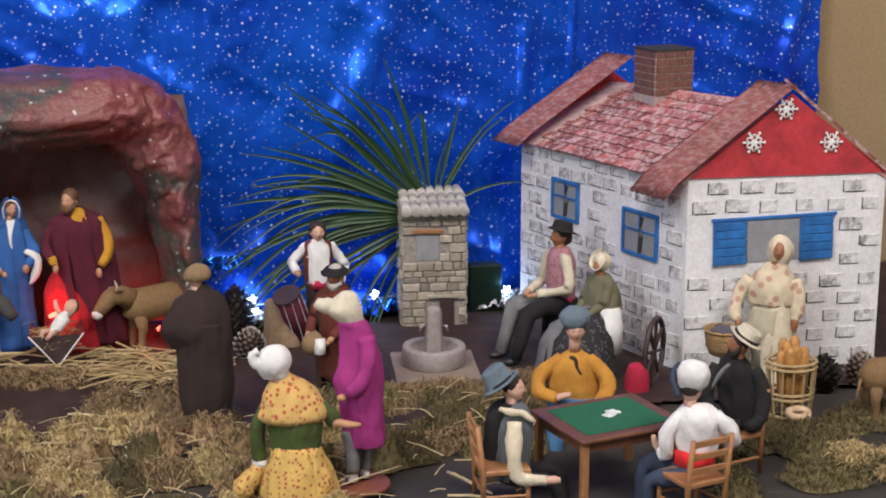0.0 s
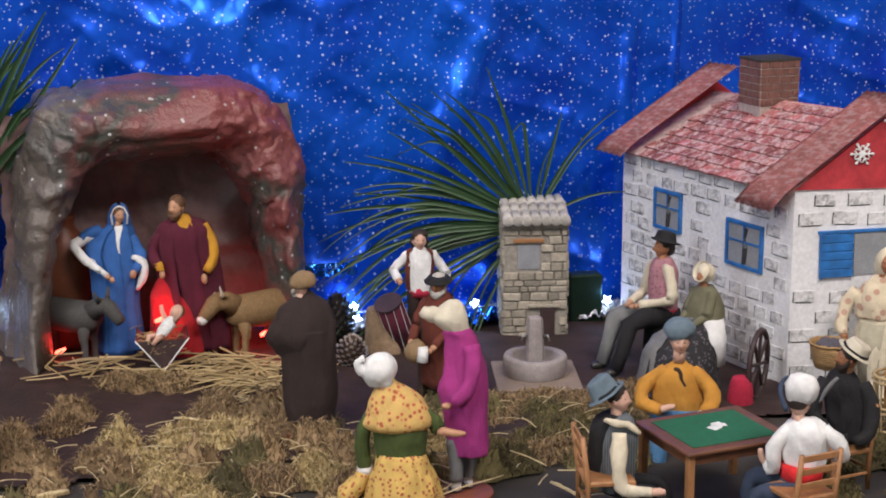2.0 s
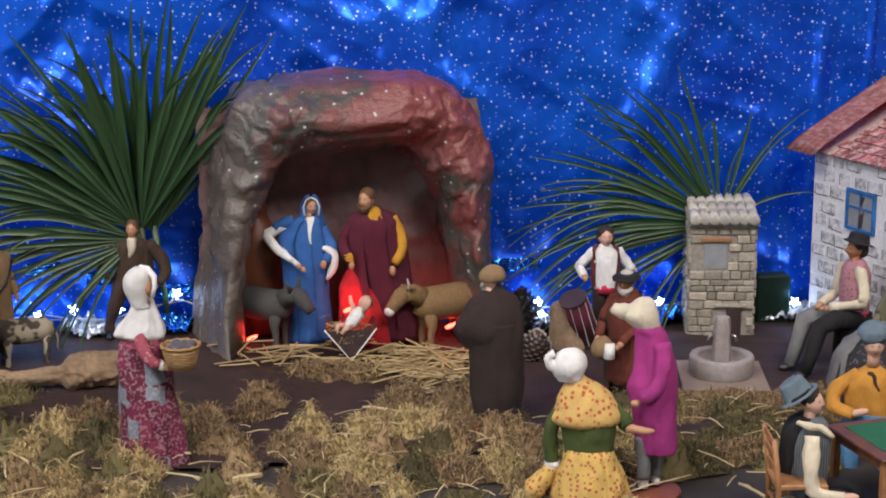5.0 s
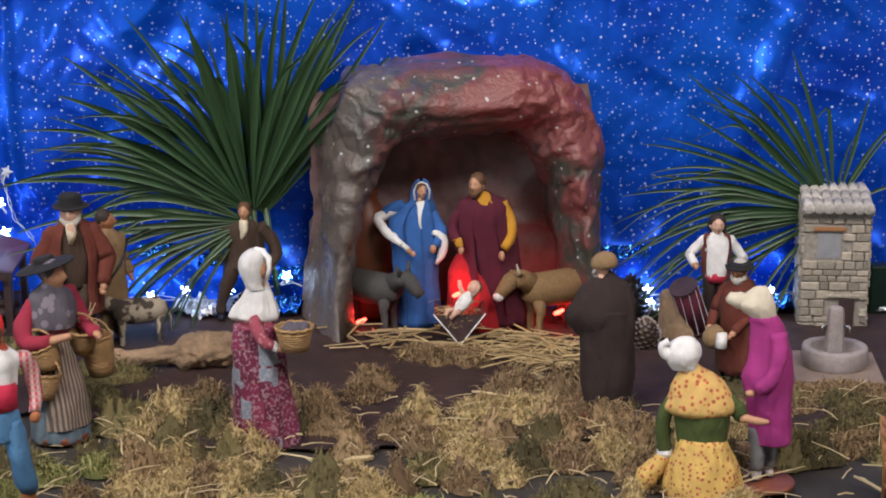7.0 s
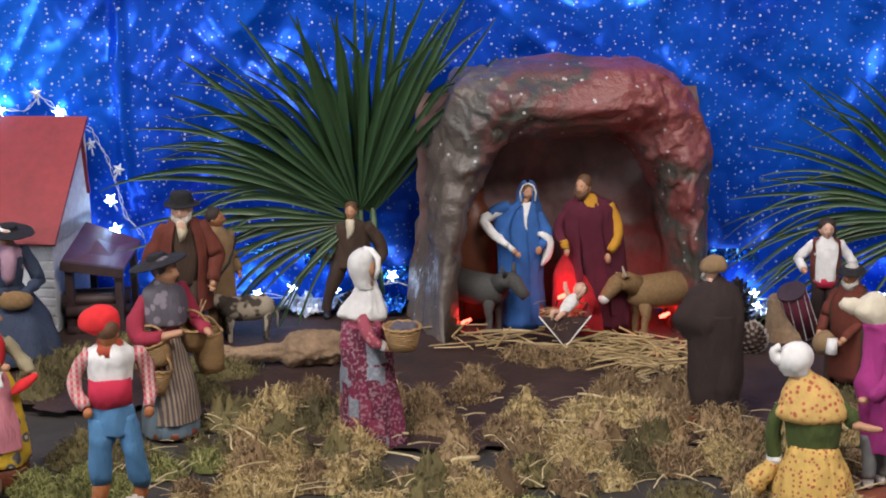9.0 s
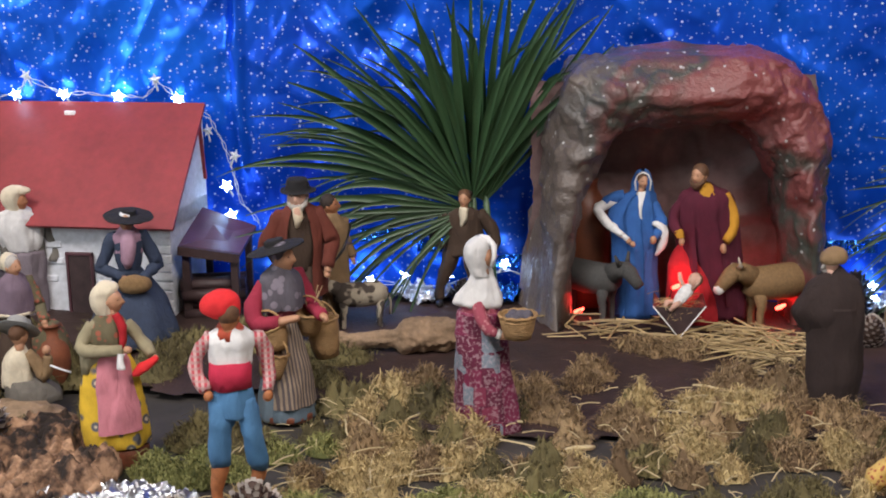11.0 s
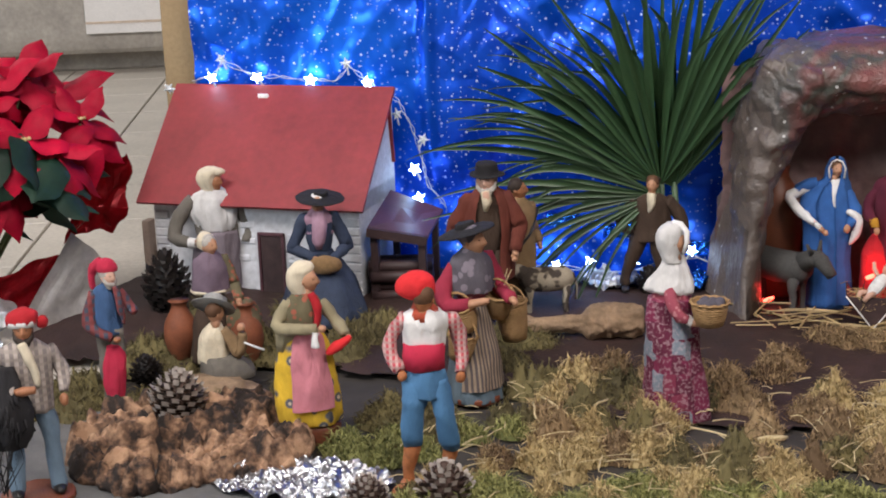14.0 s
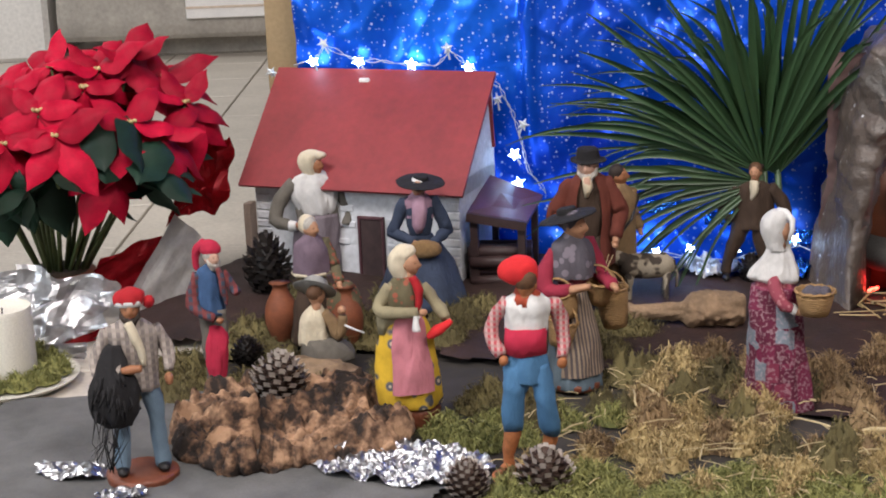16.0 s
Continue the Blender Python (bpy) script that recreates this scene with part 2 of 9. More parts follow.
    stuff_mat("dark_wood", (0.05, 0.028, 0.028), 0.55, scale=40, spread=0.4)
    stuff_mat("leanto_wood", (0.10, 0.04, 0.05), 0.4, scale=25, spread=0.3)
    stuff_mat("chair_wood", (0.36, 0.17, 0.07), 0.5, scale=60, spread=0.25)
    stuff_mat("table_wood", (0.15, 0.06, 0.03), 0.45, scale=50, spread=0.3)
    stuff_mat("baize", (0.012, 0.12, 0.06), 0.95, scale=60, spread=0.15)
    stuff_mat("card_paper", (0.8, 0.82, 0.8), 0.5)
    m = stuff_mat("rock_paper", (0.10, 0.075, 0.065), 0.42, scale=14, spread=0.4, fine=45, depth=0.008, strength=0.9)
    nt = m.node_tree
    p, tc = nt.nodes["Principled BSDF"], nt.nodes["Texture Coordinate"]
    zones = noise_node(nt, tc, 5.5, 3)
    sep = nt.nodes.new("ShaderNodeSeparateXYZ")
    nt.links.new(tc.outputs["Object"], sep.inputs[0])
    mr = nt.nodes.new("ShaderNodeMapRange")
    mr.inputs["From Min"].default_value, mr.inputs["From Max"].default_value = -0.24, 0.20
    mr.inputs["To Min"].default_value, mr.inputs["To Max"].default_value = -0.24, 0.26
    nt.links.new(sep.outputs[0], mr.inputs["Value"])
    mr2 = nt.nodes.new("ShaderNodeMapRange")
    mr2.inputs["From Min"].default_value, mr2.inputs["From Max"].default_value = 0.2, 0.45
    mr2.inputs["To Min"].default_value, mr2.inputs["To Max"].default_value = -0.12, 0.10
    nt.links.new(sep.outputs[2], mr2.inputs["Value"])
    total = nt.nodes.new("ShaderNodeMath")
    nt.links.new(zones.outputs["Fac"], total.inputs[0])
    nt.links.new(mr.outputs[0], total.inputs[1])
    total2 = nt.nodes.new("ShaderNodeMath")
    nt.links.new(total.outputs[0], total2.inputs[0])
    nt.links.new(mr2.outputs[0], total2.inputs[1])
    hue = ramp(nt, total2.outputs[0], [(0.30, (0.115, 0.093, 0.08)), (0.42, (0.07, 0.072, 0.068)), (0.50, (0.15, 0.058, 0.056)), (0.57, (0.045, 0.06, 0.05)), (0.66, (0.20, 0.058, 0.056)), (0.80, (0.21, 0.048, 0.048))])
    src = p.inputs["Base Color"].links[0].from_socket
    out = mixed(nt, 0.85, src, hue.outputs["Color"])
    flecks = nt.nodes.new("ShaderNodeTexVoronoi")
    flecks.inputs["Scale"].default_value = 42
    nt.links.new(tc.outputs["Object"], flecks.inputs["Vector"])
    fm = ramp(nt, flecks.outputs["Distance"], [(0.09, (0.8,) * 3), (0.14, (0, 0, 0))])
    nt.links.new(mixed(nt, fm.outputs["Color"], out, (0.55, 0.55, 0.55)), p.inputs["Base Color"])
    stuff_mat("cave_lining", (0.17, 0.105, 0.10), 0.7, scale=9, spread=0.6, fine=80)
    stuff_mat("terracotta", (0.22, 0.065, 0.026), 0.7, scale=40)
    stuff_mat("clay_orange", (0.42, 0.15, 0.055), 0.6, scale=40)
    stuff_mat("clay_red", (0.46, 0.07, 0.03), 0.7, scale=40)
    stuff_mat("jug_brown", (0.15, 0.045, 0.02), 0.45, scale=25)
    m = stuff_mat("palm_green", (0.030, 0.080, 0.030), 0.45, scale=20, spread=0.35, fine=200, depth=0.0006)
    island_tint(m, (0.012, 0.038, 0.014), (0.045, 0.095, 0.028), 0.6)
    m = stuff_mat("palm_mid", (0.040, 0.10, 0.040), 0.45, scale=20, spread=0.35, fine=200, depth=0.0006)
    island_tint(m, (0.022, 0.060, 0.024), (0.070, 0.13, 0.050), 0.6)
    m = stuff_mat("palm_light", (0.065, 0.125, 0.06), 0.4, scale=20, spread=0.35)
    island_tint(m, (0.025, 0.06, 0.025), (0.085, 0.14, 0.06), 0.6)
    for name, c, a, b in (("moss_brown", (0.20, 0.13, 0.068), (0.085, 0.050, 0.027), (0.46, 0.32, 0.17)),
                          ("moss_tan", (0.40, 0.29, 0.13), (0.20, 0.135, 0.06), (0.68, 0.53, 0.26)),
                          ("moss_green", (0.16, 0.165, 0.05), (0.075, 0.085, 0.025), (0.38, 0.37, 0.13)),
                          ("moss_olive", (0.10, 0.080, 0.036), (0.05, 0.040, 0.018), (0.21, 0.174, 0.072))):
        island_tint(stuff_mat(name, c, 0.95, scale=30, spread=0.4, fine=500), a, b, 0.85)
    m = stuff_mat("straw", (0.46, 0.33, 0.15), 0.6, scale=60, spread=0.2)
    island_tint(m, (0.22, 0.15, 0.07), (0.58, 0.44, 0.22), 0.7)
    stuff_mat("straw_pale", (0.62, 0.50, 0.28), 0.55, scale=60, spread=0.2)
    m = stuff_mat("cork", (0.15, 0.082, 0.046), 0.95, scale=22, spread=0.5, fine=130, depth=0.006)
    nt = m.node_tree
    p, tc = nt.nodes["Principled BSDF"], nt.nodes["Texture Coordinate"]
    burnt = ramp(nt, noise_node(nt, tc, 19, 4, 0.65).outputs["Fac"], [(0.44, (0.016, 0.012, 0.011)), (0.51, (0.14, 0.078, 0.048)), (0.62, (0.46, 0.28, 0.17))])
    src = p.inputs["Base Color"].links[0].from_socket
    nt.links.new(mixed(nt, 0.93, src, burnt.outputs["Color"]), p.inputs["Base Color"])
    stuff_mat("cork_pale", (0.29, 0.195, 0.12), 0.95, scale=30, spread=0.45, fine=150, depth=0.005)
    m = stuff_mat("cone_scale", (0.075, 0.04, 0.028), 0.7, scale=90, spread=0.4)
    stuff_mat("cone_tip", (0.50, 0.44, 0.39), 0.8, scale=90, spread=0.3)
    stuff_mat("cone_dark", (0.022, 0.016, 0.014), 0.6, scale=90)
    stuff_mat("silver_foil", (0.50, 0.51, 0.54), 0.30, 1.0, scale=30, spread=0.15, fine=60, depth=0.002)
    stuff_mat("wrap_silver", (0.80, 0.81, 0.84), 0.34, 0.9, scale=30, spread=0.15, fine=60, depth=0.001)
    stuff_mat("paper_back", (0.62, 0.60, 0.58), 0.55, scale=15, spread=0.08, fine=90)
    stuff_mat("red_foil", (0.42, 0.01, 0.02), 0.25, 0.4, scale=15, spread=0.3, fine=60, depth=0.004)
    stuff_mat("blue_wrap", (0.04, 0.22, 0.75), 0.15, 0.85, scale=15, spread=0.3, fine=60, depth=0.006)
    m = stuff_mat("bract_red", (0.44, 0.003, 0.030), 0.62, scale=25, spread=0.25, fine=120, depth=0.001)
    random_tint(m, 0.65, 1.25)
    m.node_tree.nodes["Principled BSDF"].inputs["Specular IOR Level"].default_value = 0.18
    m = stuff_mat("leaf_green", (0.011, 0.032, 0.020), 0.55, scale=25, spread=0.3, fine=120)
    random_tint(m, 0.7, 1.5)
    m.node_tree.nodes["Principled BSDF"].inputs["Specular IOR Level"].default_value = 0.25
    stuff_mat("stem_green", (0.10, 0.14, 0.05), 0.6)
    stuff_mat("soil", (0.04, 0.025, 0.015), 0.95)
    stuff_mat("candle_wax", (0.80, 0.77, 0.68), 0.45, scale=10, spread=0.04)
    stuff_mat("wire_clear", (0.55, 0.62, 0.70), 0.2)
    glow("led_white", (0.55, 0.75, 1.0), 25)
    stuff_mat("star_clear", (0.7, 0.8, 0.9), 0.15)
    glow("led_red", (1.0, 0.05, 0.03), 14)
    # figurines
    stuff_mat("lip_red", (0.40, 0.10, 0.08), 0.5, scale=60, spread=0.1)
    stuff_mat("skin", (0.50, 0.26, 0.15), 0.5, scale=60, spread=0.12)
    stuff_mat("skin_dark", (0.36, 0.15, 0.07), 0.5, scale=60, spread=0.12)
    stuff_mat("skin_pink", (0.66, 0.40, 0.30), 0.5, scale=60, spread=0.1)
    stuff_mat("hair_dark", (0.03, 0.018, 0.013), 0.7)
    stuff_mat("hair_brown", (0.12, 0.055, 0.025), 0.7)
    stuff_mat("hair_grey", (0.45, 0.42, 0.38), 0.8)
    stuff_mat("base_wood", (0.20, 0.06, 0.03), 0.4)
    stuff_mat("shoe_black", (0.02, 0.018, 0.018), 0.35)
    cloth("c_white", (0.76, 0.75, 0.74))
    cloth("c_scarf", (0.64, 0.63, 0.62))
    cloth("c_cream", (0.68, 0.60, 0.45))
    cloth("c_hat_cream", (0.62, 0.56, 0.44))
    cloth("c_blue", (0.03, 0.115, 0.36))
    cloth("c_jean", (0.07, 0.19, 0.36))
    cloth("c_wine", (0.085, 0.006, 0.022))
    cloth("c_ochre", (0.52, 0.25, 0.02))
    cloth("c_red", (0.42, 0.010, 0.018))
    cloth("c_brightred", (0.66, 0.02, 0.025))
    cloth("c_sash", (0.50, 0.02, 0.06))
    cloth("c_rosered", (0.30, 0.022, 0.05))
    cloth("c_purple", (0.34, 0.03, 0.19))
    cloth("c_jeanpale", (0.17, 0.25, 0.33))
    cloth("c_black", (0.012, 0.011, 0.013))
    cloth("c_browncloak", (0.028, 0.016, 0.014))
    cloth("c_brownsuit", (0.055, 0.032, 0.02))
    cloth("c_rust", (0.13, 0.028, 0.016))
    cloth("c_tan", (0.25, 0.16, 0.08))
    cloth("c_grey", (0.18, 0.18, 0.18))
    cloth("c_greyblue", (0.13, 0.18, 0.22))
    cloth("c_mauve", (0.17, 0.12, 0.16))
    cloth("c_mauvegrey", (0.20, 0.165, 0.19))
    cloth("c_greyolive", (0.15, 0.135, 0.115))
    cloth("c_olive", (0.16, 0.15, 0.09))
    cloth("c_oat", (0.30, 0.26, 0.16))
    cloth("c_bluevest", (0.045, 0.10, 0.22))
    cloth("c_greylight", (0.30, 0.30, 0.29))
    cloth("c_green", (0.06, 0.085, 0.02))
    cloth("c_navy", (0.035, 0.05, 0.09))
    cloth("c_pink", (0.56, 0.20, 0.24))
    cloth("c_lilac", (0.40, 0.24, 0.32))
    cloth("c_yellowshirt", (0.52, 0.24, 0.035))
    cloth("c_yellow_floral", (0.64, 0.42, 0.12), (0.40, 0.09, 0.05), "flowers", 34, third=(0.20, 0.16, 0.05))
    cloth("c_shawl_floral", (0.62, 0.40, 0.13), (0.48, 0.10, 0.05), "flowers", 26, third=(0.12, 0.14, 0.04))
    cloth("c_yellow_big", (0.66, 0.42, 0.03), (0.10, 0.10, 0.12), "flowers", 12, third=(0.6, 0.5, 0.35))
    cloth("c_olive_floral", (0.13, 0.11, 0.06), (0.35, 0.10, 0.06), "spots", 22)
    cloth("c_patch", (0.12, 0.012, 0.04), (0.20, 0.24, 0.29), "patches", 11, third=(0.22, 0.03, 0.07))
    cloth("c_rose", (0.30, 0.06, 0.09), (0.45, 0.18, 0.20), "spots", 40)
    cloth("c_check", (0.62, 0.40, 0.38), (0.50, 0.08, 0.10), "checks", 13)
    cloth("c_tartan", (0.22, 0.05, 0.05), (0.05, 0.06, 0.09), "checks", 6)
    cloth("c_shirtcheck", (0.42, 0.36, 0.32), (0.20, 0.17, 0.16), "checks", 8)
    cloth("c_stripe", (0.32, 0.24, 0.17), (0.10, 0.08, 0.08), "stripes", 14)
    cloth("c_vest", (0.08, 0.09, 0.10), (0.16, 0.18, 0.20), "stripes", 20)
    cloth("c_dotblack", (0.022, 0.02, 0.024), (0.10, 0.09, 0.10), "spots", 30)
    cloth("c_pinkvest", (0.42, 0.20, 0.23), (0.28, 0.10, 0.14), "spots", 42)
    cloth("c_creamprint", (0.66, 0.56, 0.40), (0.50, 0.30, 0.22), "spots", 16)
    cloth("c_greyprint", (0.10, 0.09, 0.11), (0.22, 0.19, 0.23), "spots", 16)
    cloth("c_wool", (0.42, 0.38, 0.28))
    stuff_mat("ox_hide", (0.22, 0.13, 0.055), 0.8, scale=25)
    stuff_mat("donkey_hide", (0.06, 0.058, 0.055), 0.85, scale=25)
    m = stuff_mat("goat_hide", (0.42, 0.36, 0.27), 0.85, scale=60)
    nt = m.node_tree
    p, tc = nt.nodes["Principled BSDF"], nt.nodes["Texture Coordinate"]
    sp = ramp(nt, noise_node(nt, tc, 3.6, 1).outputs["Fac"], [(0.50, (0, 0, 0)), (0.56, (1, 1, 1))])
    src = p.inputs["Base Color"].links[0].from_socket
    nt.links.new(mixed(nt, sp.outputs["Color"], src, (0.06, 0.045, 0.035)), p.inputs["Base Color"])
    stuff_mat("horn", (0.60, 0.52, 0.40), 0.5)
    m = stuff_mat("wicker", (0.42, 0.25, 0.105), 0.75, scale=40, spread=0.25)
    nt = m.node_tree
    p, tc = nt.nodes["Principled BSDF"], nt.nodes["Texture Coordinate"]
    w = nt.nodes.new("ShaderNodeTexWave")
    w.bands_direction = "Z"
    w.inputs["Scale"].default_value, w.inputs["Distortion"].default_value, w.inputs["Detail Scale"].default_value = 90, 4, 3
    nt.links.new(tc.outputs["Object"], w.inputs["Vector"])
    bump(nt, p, w.outputs["Fac"], 0.8, 0.002)
    stuff_mat("wicker_pale", (0.46, 0.34, 0.18), 0.75, scale=40, spread=0.25)
    stuff_mat("bread", (0.50, 0.25, 0.07), 0.7, scale=60, spread=0.35)
    stuff_mat("icing", (0.62, 0.45, 0.30), 0.6, scale=90, spread=0.4)


make_materials()

# ---- mesh helpers ----
def mesh_from(bm, name, materials, smooth=True):
    me = bpy.data.meshes.new(name)
    bm.to_mesh(me)
    bm.free()
    for m in materials:
        me.materials.append(MAT[m])
    if smooth:
        me.polygons.foreach_set("use_smooth", [True] * len(me.polygons))
    return me


def part(name, bm, material, parent=None, label="", smooth=False, at=None):
    """One bmesh as one mesh object, under a thing or on its own."""
    mats = [material] if isinstance(material, str) else material
    ob = new(name, mesh_from(bm, name, mats, smooth))
    if at is not None:
        ob.matrix_basis = at
    if parent is not None:
        ob.parent = parent
    if label:
        ob["label"] = label
    return ob


def thing(name, m, label, category, group="", kind=""):
    ob = new(name)
    ob.empty_display_size = 0.02
    ob.matrix_basis = m
    return tagged(ob, label, category, group, kind)


def box(bm, lo, hi, mat=0, bevel=0.0):
    """A box between two corners, with bevelled edges."""
    r = bmesh.ops.create_cube(bm, size=1)
    vs = r["verts"]
    for v in vs:
        v.co = Vector([(a + b) / 2 + c * (b - a) for a, b, c in zip(lo, hi, v.co)])
    fs = {f for v in vs for f in v.link_faces}
    for f in fs:
        f.material_index = mat
    if bevel:
        es = {e for v in vs for e in v.link_edges}
        out = bmesh.ops.bevel(bm, geom=list(es), offset=bevel, segments=1, affect="EDGES", profile=0.5)
        for f in out["faces"]:
            f.material_index = mat
    return vs


def prism(bm, foot, z0, z1, mat=0):
    """An upright prism over a plan outline (counter-clockwise)."""
    a = [bm.verts.new((x, y, z0)) for x, y in foot]
    b = [bm.verts.new((x, y, z1)) for x, y in foot]
    n = len(foot)
    fs = [bm.faces.new(b), bm.faces.new(a[::-1])] + [bm.faces.new((a[k], a[(k + 1) % n], b[(k + 1) % n], b[k])) for k in range(n)]
    for f in fs:
        f.material_index = mat


def slab(bm, quad, thick, mat=0):
    """A slab: four points of its top face (counter-clockwise from outside) and a thickness."""
    q = [Vector(p) for p in quad]
    nrm = (q[1] - q[0]).cross(q[3] - q[0]).normalized()
    a, b = [bm.verts.new(p) for p in q], [bm.verts.new(p - nrm * thick) for p in q]
    fs = [bm.faces.new(a), bm.faces.new(b[::-1])] + [bm.faces.new((a[(k + 1) % 4], a[k], b[k], b[(k + 1) % 4])) for k in range(4)]
    for f in fs:
        f.material_index = mat


def loft(bm, rings, mat=0, seg=20, fold=0.0, count=9, cap=True, span=None, lean=0.0):
    """Skin over rings (x, y, z, rx, ry). fold: depth of the pleats; span: only from one angle to another (degrees, -90 is ahead)."""
    rows, phase = [], random.random() * 6
    if len(rings) > 3:
        fine = []
        for k in range(len(rings) - 1):
            a, b, c, d = (rings[max(0, min(len(rings) - 1, k + i))] for i in (-1, 0, 1, 2))
            for t in (0.0, 0.25, 0.5, 0.75):
                fine.append(tuple(0.5 * (2 * q + (r - p) * t + (2 * p - 5 * q + 4 * r - s) * t * t + (3 * q - p - 3 * r + s) * t ** 3) for p, q, r, s in zip(a, b, c, d)))
        rings = fine + [rings[-1]]
    full = span is None
    a0, a1 = (0, 360) if full else span
    n = seg if full else seg + 1
    for k, (cx, cy, z, rx, ry) in enumerate(rings):
        row = []
        for j in range(n):
            a = radians(a0 + (a1 - a0) * j / seg)
            drift = 1.6 * noise.noise(Vector((math.cos(a) * 1.3, math.sin(a) * 1.3, phase + 0.05 * k)))
            w = 1 + fold * (1.25 - 0.9 * k / len(rings)) * (math.sin(count * a + phase + drift + 0.05 * k) + 0.55 * math.sin((count * 2 + 1) * a + phase * 2 - drift)) if fold else 1.0
            row.append(bm.verts.new((cx + rx * w * math.cos(a), cy + ry * w * math.sin(a), z)))
        rows.append(row)
    for r0, r1 in zip(rows, rows[1:]):
        for j in range(n if full else n - 1):
            f = bm.faces.new((r0[j], r0[(j + 1) % n], r1[(j + 1) % n], r1[j]))
            f.material_index = mat
    if cap and full:
        for row, flip in ((rows[0], True), (rows[-1], False)):
            f = bm.faces.new(row[::-1] if flip else row)
            f.material_index = mat


def tube(bm, points, radii, mat=0, seg=8, flat=1.0):
    """A tapered tube along points."""
    pts = [Vector(p) for p in points]
    if isinstance(radii, (int, float)):
        radii = [radii] * len(pts)
    rows, side = [], None
    for k, p in enumerate(pts):
        d = (pts[min(k + 1, len(pts) - 1)] - pts[max(k - 1, 0)]).normalized()
        if side is None:
            side = d.orthogonal().normalized()
        side = (side - d * side.dot(d)).normalized()
        other = d.cross(side)
        rows.append([bm.verts.new(p + radii[k] * (math.cos(2 * math.pi * j / seg) * side + flat * math.sin(2 * math.pi * j / seg) * other)) for j in range(seg)])
    for r0, r1 in zip(rows, rows[1:]):
        for j in range(seg):
            f = bm.faces.new((r0[j], r0[(j + 1) % seg], r1[(j + 1) % seg], r1[j]))
            f.material_index = mat
    for row, flip in ((rows[0], True), (rows[-1], False)):
        f = bm.faces.new(row[::-1] if flip else row)
        f.material_index = mat


def ball(bm, at, radii, mat=0, u=14, v=10, turn=None):
    m = Matrix.Translation(at) @ (turn or Matrix()) @ Matrix.Diagonal((*radii, 1))
    r = bmesh.ops.create_uvsphere(bm, u_segments=u, v_segments=v, radius=1, matrix=m)
    for f in {f for w in r["verts"] for f in w.link_faces}:
        f.material_index = mat


def sheet(x0, x1, y0, y1, nx, ny, height):
    """A grid of quads over a plan rectangle, lifted by height(x, y)."""
    bm = bmesh.new()
    g = [[bm.verts.new((x, y, height(x, y))) for x in np.linspace(x0, x1, nx)] for y in np.linspace(y0, y1, ny)]
    for j in range(ny - 1):
        for i in range(nx - 1):
            bm.faces.new((g[j][i], g[j][i + 1], g[j + 1][i + 1], g[j + 1][i]))
    return bm


def arrays_to_mesh(name, verts, faces, materials, smooth=True):
    me = bpy.data.meshes.new(name)
    me.from_pydata(verts, [], faces)
    for m in materials:
        me.materials.append(MAT[m])
    if smooth:
        me.polygons.foreach_set("use_smooth", [True] * len(me.polygons))
    return me


def nz(x, y, z=0.0, s=1.0):
    return noise.noise(Vector((x * s, y * s, z * s)))


def smooth01(a, b, v):
    t = max(0.0, min(1.0, (v - a) / (b - a)))
    return t * t * (3 - 2 * t)


def rise(x, y):
    """The ground climbs a little towards the cave and the red-roofed house."""
    off = y - SKEW * x
    return 0.026 * smooth01(2.25, 2.75, off) * smooth01(-0.35, -0.8, x) + 0.016 * smooth01(2.3, 2.6, off) * smooth01(-1.1, -1.5, x)


# ---- the room ----
def room():
    bm = bmesh.new()
    n = 0
    floor_obs = thing("floor", Matrix(), "pale beige stone tile floor of a hall", "floor", kind="structure")
    bm = bmesh.new()
    box(bm, (-9, -4, -0.10), (5, 9, -0.014))
    part("screed", bm, "tile_joint", floor_obs)
    tile = bmesh.new()
    box(tile, (-0.197, -0.197, 0), (0.197, 0.197, 0.010), bevel=0.002)
    me = mesh_from(tile, "floor_tile", ["floor_tile"], False)
    for i in range(24):
        for j in range(22):
            u, v = -1.9 - 0.4 * i * 0.5, 0
            x = -6.4 + 0.4 * i * 1.0
            y = -1.0 + 0.4 * j
            px, py = -2.2 + (x + 2.2) * 0.866 - (y - 2) * 0.5, 2 + (x + 2.2) * 0.5 + (y - 2) * 0.866
            if px < -1.55 and py > 0.4 and px > -7 and py < 8 and n < 300:
                ob = new("floor_tile", me)
                ob.matrix_basis = pose(px, py, -0.014, 0, 0, 30)
                ob.parent = floor_obs
                n += 1
    for name, lo, hi in (("wall_north", (-9, 8.8, -0.02), (5, 9.0, 3.8)), ("wall_south", (-9, -4.2, -0.02), (5, -4, 3.8)),
                         ("wall_west", (-9.2, -4.2, -0.02), (-9, 9, 3.8)), ("wall_east", (5, -4.2, -0.02), (5.2, 9, 3.8))):
        bm = bmesh.new()
        box(bm, lo, hi)
        tagged(part(name, bm, "plaster"), "plain off-white plastered wall of the hall", "wall", kind="structure")
    bm = bmesh.new()
    box(bm, (-9.2, -4.2, 3.8), (5.2, 9, 3.9))
    tagged(part("ceiling", bm, "plaster"), "plain white plastered ceiling", "ceiling", kind="structure")


